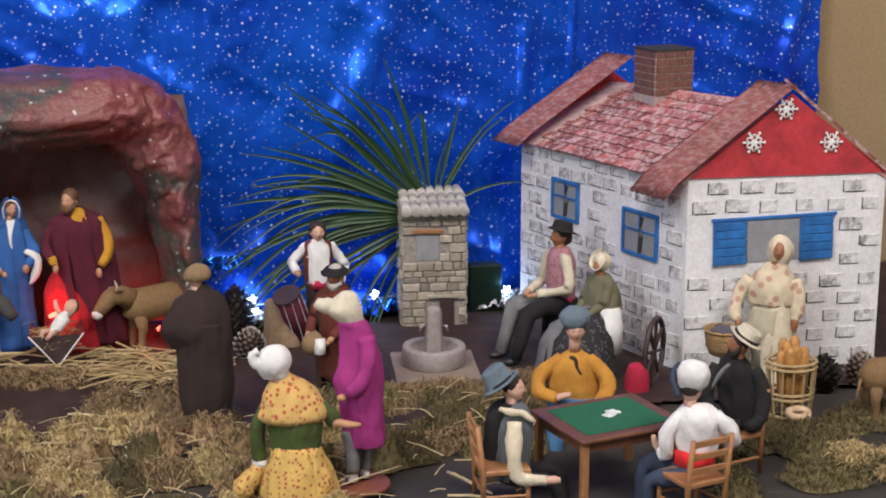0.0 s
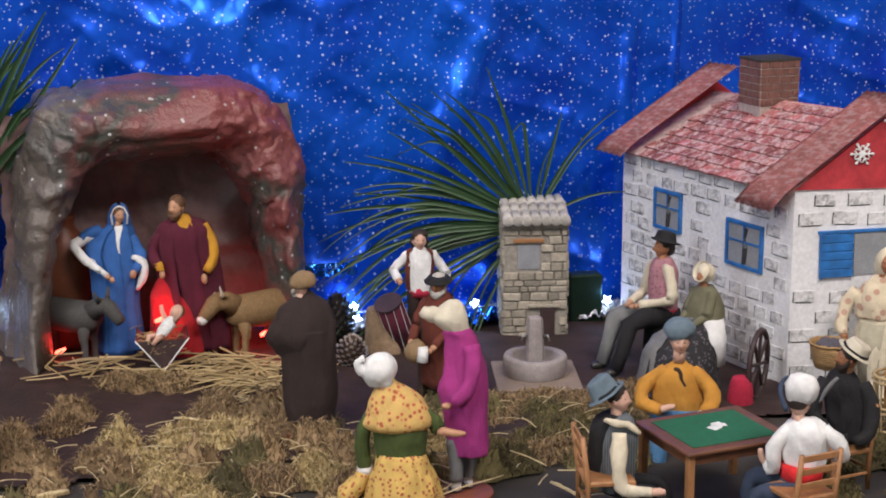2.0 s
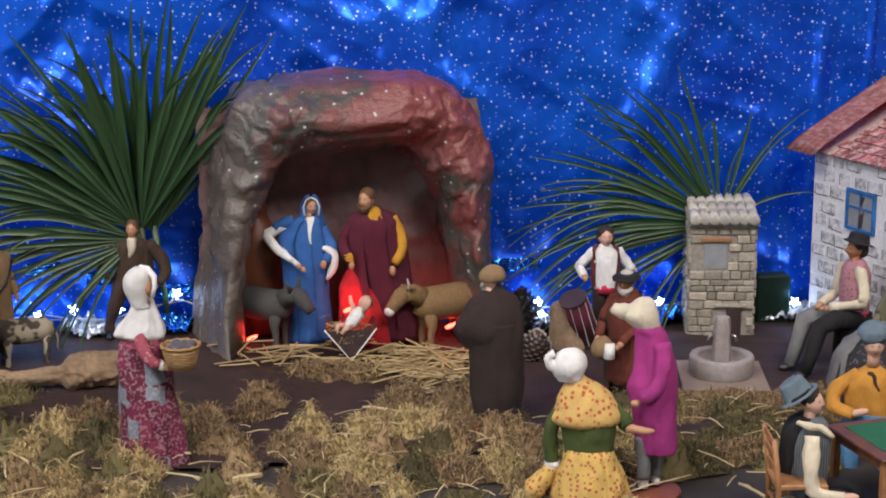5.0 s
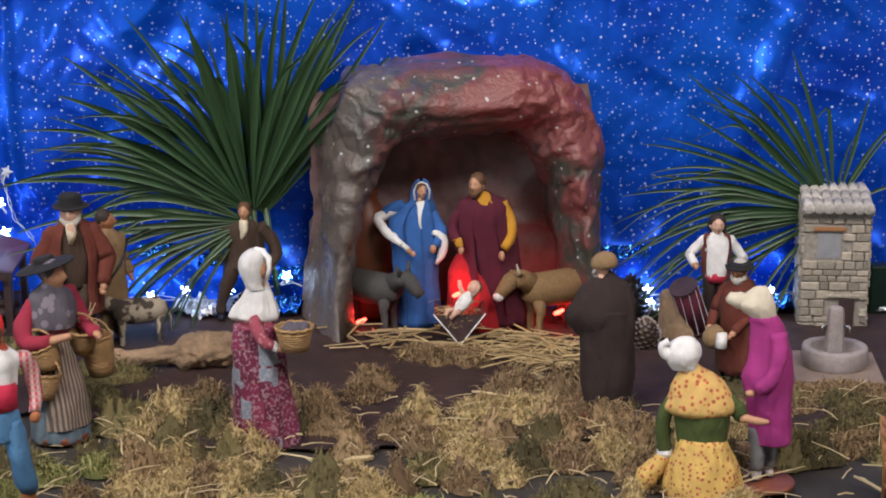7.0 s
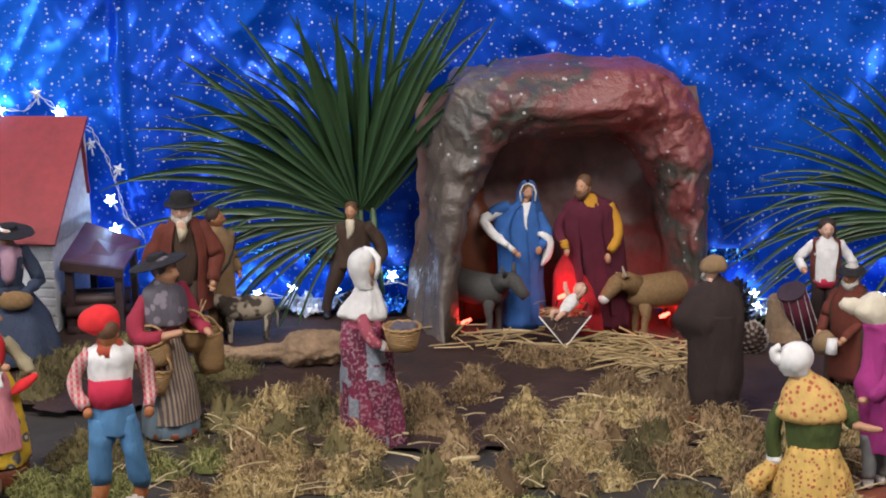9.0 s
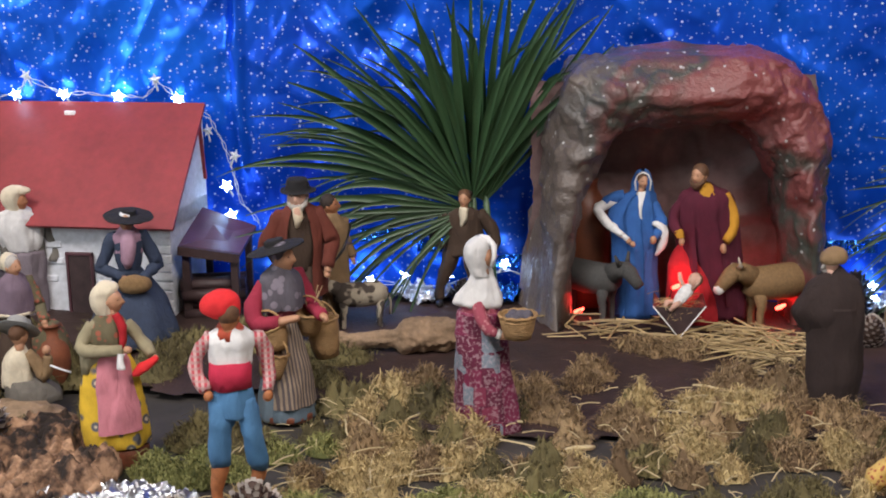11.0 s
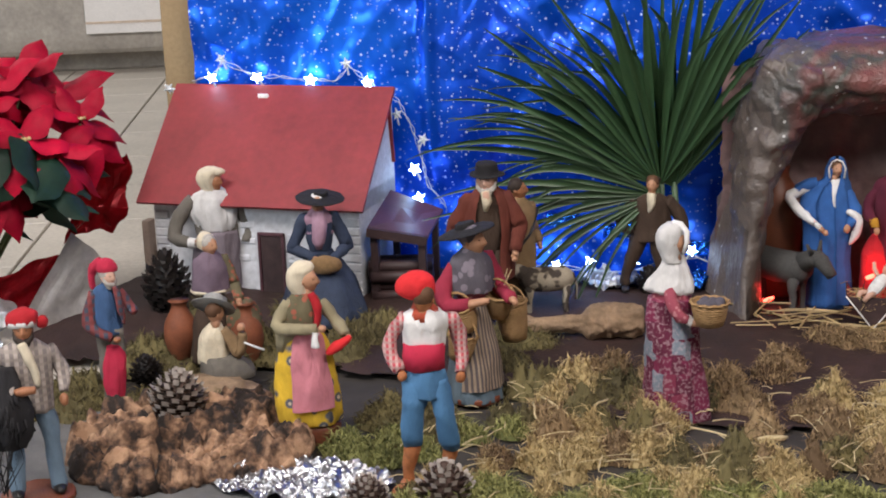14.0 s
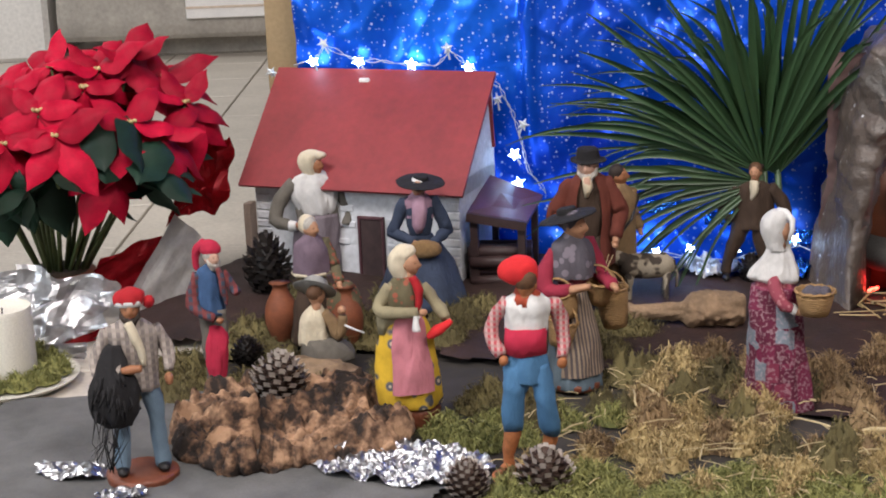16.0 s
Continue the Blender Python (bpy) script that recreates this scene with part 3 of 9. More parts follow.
def board_and_curtain():
    m = Matrix.Translation((0, 2.965, 0)) @ Matrix.Rotation(TURN, 4, "Z")
    bm = bmesh.new()
    box(bm, (-2.082, 0, -0.012), (1.6, 0.03, 1.3), bevel=0.002)
    tagged(part("panel", bm, "beige_board", at=m), "plain beige board standing behind the blue curtain", "panel", kind="structure")

    def fold(u, z):
        d = 0.014 * nz(u, 0, 0, 3.1) + 0.016 * nz(u, z, 3, 1.9) + 0.007 * nz(u, z * 0.3, 7, 9) + 0.004 * nz(u + 0.4 * z, z * 0.5, 2, 17)
        crease = 0.0
        for k, (cu, cz, a, w) in enumerate(((-0.55, 0.62, 0.9, 0.03), (-1.28, 0.42, -0.8, 0.02), (-0.15, 0.5, 1.2, 0.03), (0.15, 0.45, 1.55, 0.012), (0.72, 0.5, 1.3, 0.02), (-1.55, 0.5, 1.57, 0.012), (-0.75, 0.7, 0.3, 0.03))):
            s = (u - cu) * math.sin(a) - (z - cz) * math.cos(a)
            r = (u - cu) * math.cos(a) + (z - cz) * math.sin(a)
            crease += 0.016 * math.exp(-(s / w) ** 2) * math.exp(-(r / 0.25) ** 2)
        for turn, long, wide, deep, o in ((-0.72, 2.0, 7.5, 0.015, 3.0), (-0.45, 3.5, 12.0, 0.011, 8.0), (0.95, 3.0, 10.0, 0.010, 14.0)):
            r, s = u * math.cos(turn) + z * math.sin(turn), z * math.cos(turn) - u * math.sin(turn)
            crease += deep * (1 - 2.2 * abs(noise.noise(Vector((r * long, s * wide, o))))) * smooth01(-0.25, 0.25, noise.noise(Vector((u * 2.1, z * 2.4, o))))
        crease += 0.004 * abs(noise.noise(Vector((u * 26, z * 22, 5)))) + 0.010 * math.exp(-((u - 0.235 - 0.02 * z) / 0.006) ** 2)
        low = 0.03 * smooth01(0.2, 0.0, z) * (1 + nz(u, z, 11, 12))
        return -min(0.056 + 0.02 * smooth01(0.2, 0.0, z) + 0.1 * d, 0.030 + d + crease + max(0.0, low))

    nu, nv, u0, u1, z0, z1 = 560, 240, -2.005, 0.785, 0.004, 1.22
    verts, faces, uvs = [], [], []
    for j in range(nv):
        for i in range(nu):
            u, z = u0 + (u1 - u0) * i / (nu - 1), z0 + (z1 - z0) * j / (nv - 1)
            verts.append((u, min(-0.003, fold(u, z)), z))
    for j in range(nv - 1):
        for i in range(nu - 1):
            a = j * nu + i
            faces.append((a, a + 1, a + nu + 1, a + nu))
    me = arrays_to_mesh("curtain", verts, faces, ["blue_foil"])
    uv = me.uv_layers.new(name="UVMap")
    co = np.array(verts)[[v for f in faces for v in f]][:, [0, 2]]
    uv.data.foreach_set("uv", co.astype(np.float32).ravel())
    ob = new("curtain", me)
    ob.matrix_basis = m
    tagged(ob, "shiny blue foil curtain printed with tiny white stars", "curtain", kind="structure")


def ground():
    def dark(x, y):
        return -0.001 + 0.004 * nz(x, y, 0, 6) + 0.002 * nz(x, y, 4, 23)
    bm = sheet(-1.78, 1.15, 1.1, 3.4, 200, 160, lambda x, y: max(-0.003, dark(x, y)))
    for v in list(bm.verts):
        if v.co.y > curtain_y(v.co.x, 2.99) or v.co.y < 1.02 + 0.0 * v.co.x or (v.co.x < -1.45 and v.co.y - 1.9 > 2.2 * (v.co.x + 1.95)) and v.co.x < -1.66:
            bm.verts.remove(v)
    tagged(part("ground", bm, "dark_cloth", smooth=True), "dark brown creased cloth spread under the scene", "ground", kind="structure")

    bm = sheet(-0.42, 0.42, -0.36, 0.36, 110, 100, lambda x, y: 0.006 + 0.010 * abs(nz(x, y, 2, 5)) + 0.004 * abs(nz(x + y, y * 0.4, 5, 16)))
    for v in list(bm.verts):
        if abs(v.co.x) + abs(v.co.y) * 0.6 > 0.46 + 0.05 * nz(v.co.x, v.co.y, 1, 5):
            bm.verts.remove(v)
    tagged(part("cloth", bm, "grey_cloth", smooth=True, at=pose(-1.50, 1.35, 0.0, 0, 0, 30)), "creased grey cloth laid along the edge of the scene", "cloth")

    def brown(x, y):
        return 0.005 + rise(x, y) + 0.006 * abs(nz(x, y, 2, 9)) + 0.004 * abs(nz(x, y, 5, 26))
    bm = sheet(-2.1, 1.1, 1.6, 3.4, 230, 150, brown)
    for v in list(bm.verts):
        off = v.co.y - SKEW * v.co.x
        edge = 2.2 + 0.05 * nz(v.co.x, 0, 1, 5) + 0.18 * smooth01(-0.9, -1.2, v.co.x)
        if off > 2.96 or off < edge or v.co.x < -1.98:
            bm.verts.remove(v)
    tagged(part("ground_paper", bm, "brown_paper", smooth=True), "dark maroon-brown crumpled paper ground", "ground", kind="structure")


# ---- right-hand house ----
def wall_frame(a, b, z0):
    """Pose of a wall's face from plan point a to b: x along, z up, -y outwards."""
    a, b = Vector((*a, 0)), Vector((*b, 0))
    d = (b - a).normalized()
    return Matrix.Translation((a.x, a.y, z0)) @ Matrix.Rotation(math.atan2(d.y, d.x), 4, "Z"), (b - a).length


def brick_mesh(w, h):
    bm = bmesh.new()
    box(bm, (-w / 2, -0.0016, -h / 2), (w / 2, 0.001, h / 2), 0, 0.0006)
    box(bm, (-w / 2 - 0.0016, -0.0012, -h / 2 - 0.001), (-w / 2 - 0.0002, 0.001, h / 2 - 0.002), 1)
    if w > 0.03:
        box(bm, (-w / 2 + 0.003, -0.0010, -h / 2 - 0.0014), (w / 2 - 0.004, 0.001, -h / 2 - 0.0002), 1)
    return mesh_from(bm, "brick", ["brick_white", "ink"], False)


def window_unit(parent, m, w, h, name="window"):
    win = new(name)
    win.empty_display_size = 0.01
    win.matrix_basis = m
    win.parent = parent
    for lo, hi in (((-w / 2, -h / 2), (-w / 2 + 0.006, h / 2)), ((w / 2 - 0.006, -h / 2), (w / 2, h / 2)),
                   ((-w / 2 + 0.006, h / 2 - 0.006), (w / 2 - 0.006, h / 2)), ((-w / 2 + 0.006, -h / 2), (w / 2 - 0.006, -h / 2 + 0.006))):
        bm = bmesh.new()
        box(bm, (lo[0], -0.005, lo[1]), (hi[0], 0.002, hi[1]), bevel=0.0008)
        part("frame", bm, "blue_paint", win)
    for lo, hi in (((-0.0016, -h / 2 + 0.006), (0.0016, h / 2 - 0.006)), ((-w / 2 + 0.006, 0.004), (w / 2 - 0.006, 0.007))):
        bm = bmesh.new()
        box(bm, (lo[0], -0.004, lo[1]), (hi[0], -0.0005, hi[1]))
        part("muntin", bm, "blue_paint", win)
    bm = bmesh.new()
    box(bm, (-w / 2 + 0.005, -0.0012, -h / 2 + 0.005), (w / 2 - 0.005, 0.0008, h / 2 - 0.005))
    part("pane", bm, "grey_pane", win)
    bm = bmesh.new()
    tube(bm, [(0.004, -0.0018, -h / 2 + 0.008), (0.007, -0.0018, -0.004), (0.003, -0.0018, 0.012), (0.008, -0.0018, h / 2 - 0.01)], [0.006, 0.007, 0.003, 0.005], flat=0.15)
    part("reflection_paint", bm, "dark_pane", win)
    return win


A, L, R = Vector((0.398, 2.46)), Vector((0.148, 2.87)), Vector((0.733, 2.515))
B = R + (L - A)
SAG = 0.024                           # the tiled slope lies lower than the end strips
HOUSE_Z, EAVE, RIDGE = 0.008, 0.338, 0.472


def white_house():
    house = thing("white_house", Matrix(), "white cardboard model house with painted stones and a red tiled roof", "model house")
    bm = bmesh.new()
    prism(bm, [tuple(p) for p in (A, R, B, L)], HOUSE_Z, EAVE)
    part("wall", bm, "house_white", house)
    F, K = (A + R) / 2, (L + B) / 2
    apex_f, apex_k = Vector((*F, RIDGE)), Vector((*K, RIDGE - 0.012))
    a3, r3, l3, b3 = (Vector((*p, EAVE)) for p in (A, R, L, B))
    # gable walls
    for name, p, q, top in (("gable", a3, r3, apex_f), ("gable", b3, l3, apex_k)):
        bm = bmesh.new()
        d = (q - p).normalized()
        nrm = Vector((d.y, -d.x, 0))
        f = [bm.verts.new(v + nrm * 0.003) for v in (p, q, top)]
        k = [bm.verts.new(v - nrm * 0.003) for v in (p, q, top)]
        bm.faces.new(f)
        bm.faces.new(k[::-1])
        for i in range(3):
            bm.faces.new((f[(i + 1) % 3], f[i], k[i], k[(i + 1) % 3]))
        part(name, bm, "gable_red", house, "red painted gable with white brush streaks")
    # left slope: bed, tiles and raised end strips
    up_f, up_k = apex_f - a3, apex_k - l3
    along = l3 - a3

    def on_slope(s, t, lift=0.0, sag=0.0):
        """s along the eave (0 front), t up the slope; sag: how much lower the ridge lies."""
        p = a3 + along * s + (up_f * (1 - s) + up_k * s) * t - Vector((0, 0, sag * max(0.0, t)))
        nrm = along.cross(up_f).normalized()
        if nrm.z < 0:
            nrm = -nrm
        return p + nrm * lift
    bm = bmesh.new()
    slab(bm, [on_slope(1, -0.06, 0.004, SAG), on_slope(0, -0.06, 0.004, SAG), on_slope(0, 1, 0.004, SAG), on_slope(1, 1, 0.004, SAG)], 0.006)
    part("roof", bm, "roof_mortar", house)
    bm = bmesh.new()
    slab(bm, [r3 + Vector((0.012, 0, -0.012)), b3 + Vector((0.012, 0, -0.012)), apex_k + Vector((0, 0, 0.005 - SAG)), apex_f + Vector((0, 0, 0.005 - SAG))], 0.006)
    part("roof", bm, "roof_strip", house)
    random.seed(5)
    rows, cols = 9, 13
    for i in range(rows):
        for j in range(cols):
            s0, s1 = 0.15 + 0.70 * (j + 0.5 * (i % 2)) / cols, 0.15 + 0.70 * (j + 0.93 + 0.5 * (i % 2)) / cols
            s1 = min(s1, 0.88)
            t0, t1 = -0.075 + 1.06 * i / rows, -0.075 + 1.06 * (i + 0.95 + 0.05 * random.random()) / rows
            bm = bmesh.new()
            l0, l1 = 0.0085 + 0.0015 * random.random(), 0.0062
            slab(bm, [on_slope(s1, t0 + 0.012 * random.uniform(-1, 1), l0, SAG), on_slope(s0, t0 + 0.012 * random.uniform(-1, 1), l0, SAG), on_slope(s0, t1, l1, SAG), on_slope(s1, t1, l1, SAG)], 0.003)
            part("roof_tile", bm, "roof_tile", house)
    # corrugated strips at the front and back of the slope
    for s0, s1, lift, lo, hi, n in ((-0.03, 0.16, 0.014, -0.24, 1.04, 7), (0.86, 1.04, 0.026, -0.17, 1.10, 5)):
        bm = bmesh.new()
        g = []
        m = n * 4 + 1
        for t in np.linspace(lo, hi, 10):
            row = []
            for k in range(m):
                w = 0.0028 * math.cos(math.pi * k / 2)
                p = on_slope(s0 + (s1 - s0) * k / (m - 1), max(t, -2), lift + w)
                if t < -0.08:
                    p = p + Vector((0, 0, -0.06 * (-0.08 - t)))
                row.append(bm.verts.new(p))
            g.append(row)
        for j in range(len(g) - 1):
            for k in range(m - 1):
                bm.faces.new((g[j][k + 1], g[j][k], g[j + 1][k], g[j + 1][k + 1]))
        bmesh.ops.solidify(bm, geom=bm.faces[:], thickness=0.004)
        part("roof_strip", bm, "roof_strip", house, "pink-red corrugated card strip along the roof edge", True)
    # right half of the front edge strip
    bm = bmesh.new()
    slab(bm, [r3 + Vector((0.02, -0.006, -0.01)), r3 + Vector((0.02, 0.05, -0.005)), apex_f + Vector((0, 0.06, 0.018)), apex_f + Vector((0, -0.006, 0.016))], 0.005)
    part("roof_strip", bm, "roof_tile", house)
    # chimney on the ridge
    c = apex_f.lerp(apex_k, 0.66) + Vector((-0.006, 0, 0))
    d = along.normalized()
    rot = Matrix.Translation((c.x, c.y, 0)) @ Matrix.Rotation(math.atan2(d.y, d.x) - math.pi / 2 - 0.1, 4, "Z")
    ch = new("chimney")
    ch.empty_display_size = 0.01
    ch.matrix_basis = rot
    ch.parent = house
    bm = bmesh.new()
    box(bm, (-0.040, -0.034, 0.405), (0.040, 0.034, 0.515), bevel=0.001)
    part("shaft", bm, "mortar", ch)
    bm = bmesh.new()
    box(bm, (-0.042, -0.036, 0.513), (0.042, 0.036, 0.5185), bevel=0.001)
    part("cap", bm, "soot", ch, "soot-black chimney top")
    random.seed(8)
    for k in range(6):
        z = 0.436 + k * 0.0132
        for face in range(2):
            w, off = (0.040, 0.034) if face == 0 else (0.034, 0.040)
            x = -w - (0.012 if k % 2 else 0)
            while x < w - 0.004:
                x1 = min(x + 0.026, w)
                x0 = max(x, -w)
                bm = bmesh.new()
                if face == 0:
                    box(bm, (x0 + 0.0008, -off - 0.0018, z + 0.0008), (x1 - 0.0008, -off + 0.001, z + 0.012), bevel=0.0005)
                else:
                    box(bm, (-off - 0.0018, x0 + 0.0008, z + 0.0008), (-off + 0.001, x1 - 0.0008, z + 0.012), bevel=0.0005)
                part("brick", bm, "chimney_brick", ch)
                x += 0.026
    # bricks on both walls
    front, fw = wall_frame(A, R, HOUSE_Z)
    side, sw = wall_frame(L, A, HOUSE_Z)
    meshes = [brick_mesh(0.034, 0.019), brick_mesh(0.040, 0.021), brick_mesh(0.028, 0.020)]
    random.seed(11)
    height = EAVE - HOUSE_Z

    def lay(frame_m, width, step_x, step_z, holes):
        i = 0
        z = 0.024
        while z < height - 0.012:
            x = 0.026 + (step_x * 0.5 if i % 2 else 0)
            while x < width - 0.016:
                xx, zz = x + random.uniform(-0.004, 0.004), z + random.uniform(-0.003, 0.003)
                if not any(a - 0.02 < xx < b + 0.02 and c - 0.012 < zz < d + 0.012 for a, b, c, d in holes) and random.random() < 0.93:
                    ob = new("brick", random.choice(meshes))
                    ob.matrix_basis = frame_m @ pose(xx, 0, zz, 0, random.uniform(-2, 2), 0)
                    ob.parent = house
                x += step_x
            z += step_z
            i += 1
    lay(front, fw, 0.058, 0.032, [(0.045, 0.25, 0.18, 0.26)])
    lay(side, sw, 0.045, 0.029, [(0.10, 0.19, 0.19, 0.27), (0.30, 0.41, 0.17, 0.26)])
    window_unit(house, side @ pose(0.145, -0.001, 0.235), 0.082, 0.074)
    window_unit(house, side @ pose(0.362, -0.001, 0.215), 0.096, 0.080)
    # front window with its two shutters
    win = new("shuttered_window")
    win.empty_display_size = 0.01
    win.matrix_basis = front @ pose(0.150, -0.001, 0.222, 0, -1.5, 0)
    win.parent = house
    bm = bmesh.new()
    box(bm, (-0.047, -0.0014, -0.034), (0.045, 0.001, 0.036))
    part("pane", bm, "grey_pane", win)
    for x0, x1 in ((-0.105, -0.046), (0.044, 0.104)):
        sh = new("shutter")
        sh.parent = win
        for k in range(5):
            bm = bmesh.new()
            box(bm, (x0 + 0.003, -0.005, -0.036 + k * 0.0146), (x1 - 0.003, 0.001, -0.0225 + k * 0.0146), bevel=0.0008)
            part("slat", bm, "blue_paint", sh)
        bm = bmesh.new()
        box(bm, (x0, -0.0062, -0.038), (x0 + 0.004, 0.001, 0.038), bevel=0.0006)
        part("stile", bm, "blue_paint", sh)
    bm = bmesh.new()
    box(bm, (-0.108, -0.004, 0.037), (0.107, 0.001, 0.042), bevel=0.0006)
    part("lintel", bm, "blue_paint", win)
    # three snowflakes on the gable
    for fx, fz in ((0.158, 0.448), (0.106, 0.395), (0.238, 0.392)):
        bm = bmesh.new()
        for k in range(6):
            a = math.pi * k / 3
            e = Vector((math.cos(a), 0, math.sin(a)))
            n2 = Vector((-math.sin(a), 0, math.cos(a)))
            tube(bm, [(0, -0.002, 0), e * 0.016 + Vector((0, -0.002, 0))], 0.0016, seg=6)
            ball(bm, e * 0.0175 + Vector((0, -0.002, 0)), (0.0026,) * 3, u=8, v=6)
            for s in (-1, 1):
                tube(bm, [e * 0.008 + Vector((0, -0.002, 0)), e * 0.013 + n2 * 0.006 * s + Vector((0, -0.002, 0))], 0.0013, seg=5)
        ball(bm, (0, -0.002, 0), (0.006, 0.002, 0.006))
        part("snowflake", bm, "snowflake", house, "small white snowflake ornament", True, at=front @ pose(fx, -0.004, fz - HOUSE_Z))


# ---- stone tower and fountain ----
def tower():
    m = Matrix.Translation((-0.0165, 2.745, 0.0)) @ Matrix.Rotation(0.10, 4, "Z")
    t = thing("stone_tower", m, "small model tower of rough stones with grey canal tiles", "model tower")
    w, d, h = 0.059, 0.058, 0.224
    bm = bmesh.new()
    prism(bm, [(-w + 0.002, 0.002), (w - 0.002, 0.002), (w - 0.004, 2 * d - 0.002), (-w + 0.004, 2 * d - 0.002)], 0, h)
    part("wall", bm, "tower_mortar", t)
    random.seed(21)
    holes = [(-0.036, 0.012, 0.13, 0.185), (0.008, 0.038, 0, 0.058)]
    for face in range(3):
        fm = (Matrix(), pose(-w, 2 * d, 0, 0, 0, -90) @ pose(d, 0, 0), pose(w, 0, 0, 0, 0, 90) @ pose(d, 0, 0))[face]
        half = w if face == 0 else d
        z = 0.0
        while z < h - 0.004:
            hh = min(random.uniform(0.010, 0.019), h - z)
            x = -half
            while x < half - 0.002:
                ww = min(random.uniform(0.014, 0.034), half - x)
                if half - x - ww < 0.008:
                    ww = half - x
                cx, cz = x + ww / 2, z + hh / 2
                if face or not any(a - ww * 0.35 < cx < b + ww * 0.35 and lo - hh * 0.3 < cz < hi + hh * 0.3 for a, b, lo, hi in holes):
                    bm = bmesh.new()
                    vs = box(bm, (x + 0.0008, -random.uniform(0.001, 0.004), z + 0.0008), (x + ww - 0.0008, 0.004, z + hh - 0.0008), 0, 0.0016)
                    for v in bm.verts:
                        v.co += Vector((random.uniform(-1, 1), 0, random.uniform(-1, 1))) * 0.0008
                    part("stone", bm, "tower_stone", t, at=fm.copy())
                x += ww
            z += hh
    bm = bmesh.new()
    box(bm, (-0.032, 0.0005, 0.132), (0.008, 0.004, 0.178))
    part("window", bm, "grey_pane", t)
    bm = bmesh.new()
    box(bm, (-0.040, -0.005, 0.182), (0.016, 0.003, 0.189), bevel=0.001)
    part("lintel", bm, "chair_wood", t)
    bm = bmesh.new()
    box(bm, (-0.012, -0.006, 0.060), (0.045, 0.003, 0.066), bevel=0.001)
    part("lintel", bm, "tower_stone", t)
    bm = bmesh.new()
    box(bm, (0.010, -0.0045, 0.0), (0.036, 0.003, 0.059), bevel=0.001)
    part("door", bm, "dark_wood", t, "dark brown wooden door")
    bm = bmesh.new()
    slab(bm, [(-w - 0.004, -0.012, h - 0.004), (w + 0.004, -0.012, h - 0.004), (w + 0.004, 2 * d + 0.004, h + 0.014), (-w - 0.004, 2 * d + 0.004, h + 0.014)], 0.006)
    part("roof", bm, "tower_mortar", t)
    bm = bmesh.new()
    tube(bm, [(0, -0.022, 0), (0, -0.021, 0), (0, 0.0, 0.0015), (0, 0.022, 0.003)], [0.0082, 0.0100, 0.0092, 0.0084], seg=14)
    me = mesh_from(bm, "canal_tile", ["canal_tile"])
    for i in range(3):
        for j in range(7):
            ob = new("canal_tile", me)
            ob.matrix_basis = pose(-w + 0.0075 + j * 0.0173, 0.004 + i * 0.038, h + 0.003 + 0.0062 * i, 5, random.uniform(-4, 4), random.uniform(-5, 5))
            ob.parent = t


def fountain():
    m = Matrix.Translation((-0.016, 2.505, 0.010)) @ Matrix.Rotation(0.1, 4, "Z")
    f = thing("fountain", m, "small round pale stone fountain with a square spout pillar", "model fountain")
    bm = bmesh.new()
    box(bm, (-0.070, -0.085, -0.008), (0.072, 0.075, 0.0), bevel=0.0015)
    part("slab", bm, "plywood", f, "square plywood slab")
    bm = bmesh.new()
    prof = [(0.050, 0.0), (0.054, 0.008), (0.054, 0.030), (0.052, 0.034), (0.042, 0.034), (0.040, 0.030), (0.040, 0.010), (0.001, 0.008)]
    seg = 32
    rows = [[bm.verts.new((r * math.cos(2 * math.pi * k / seg), r * math.sin(2 * math.pi * k / seg), z + 0.0012 * nz(r * math.cos(2 * math.pi * k / seg), r * math.sin(2 * math.pi * k / seg), z, 60))) for k in range(seg)] for r, z in prof]
    for r0, r1 in zip(rows, rows[1:]):
        for k in range(seg):
            bm.faces.new((r0[k], r0[(k + 1) % seg], r1[(k + 1) % seg], r1[k]))
    part("basin", bm, "fountain_stone", f, smooth=True)
    bm = bmesh.new()
    loft(bm, [(0, 0.006, 0.006, 0.017, 0.015), (0, 0.006, 0.05, 0.0155, 0.014), (0, 0.006, 0.092, 0.0135, 0.012), (0, 0.006, 0.099, 0.008, 0.007)], seg=8)
    part("pillar", bm, "fountain_stone", f)
    for s in (-1, 1):
        bm = bmesh.new()
        tube(bm, [(s * 0.014, 0.002, 0.066), (s * 0.021, -0.002, 0.067), (s * 0.024, -0.004, 0.058)], 0.0024, seg=7)
        part("tap", bm, "tap_metal", f, "small metal tap", True)


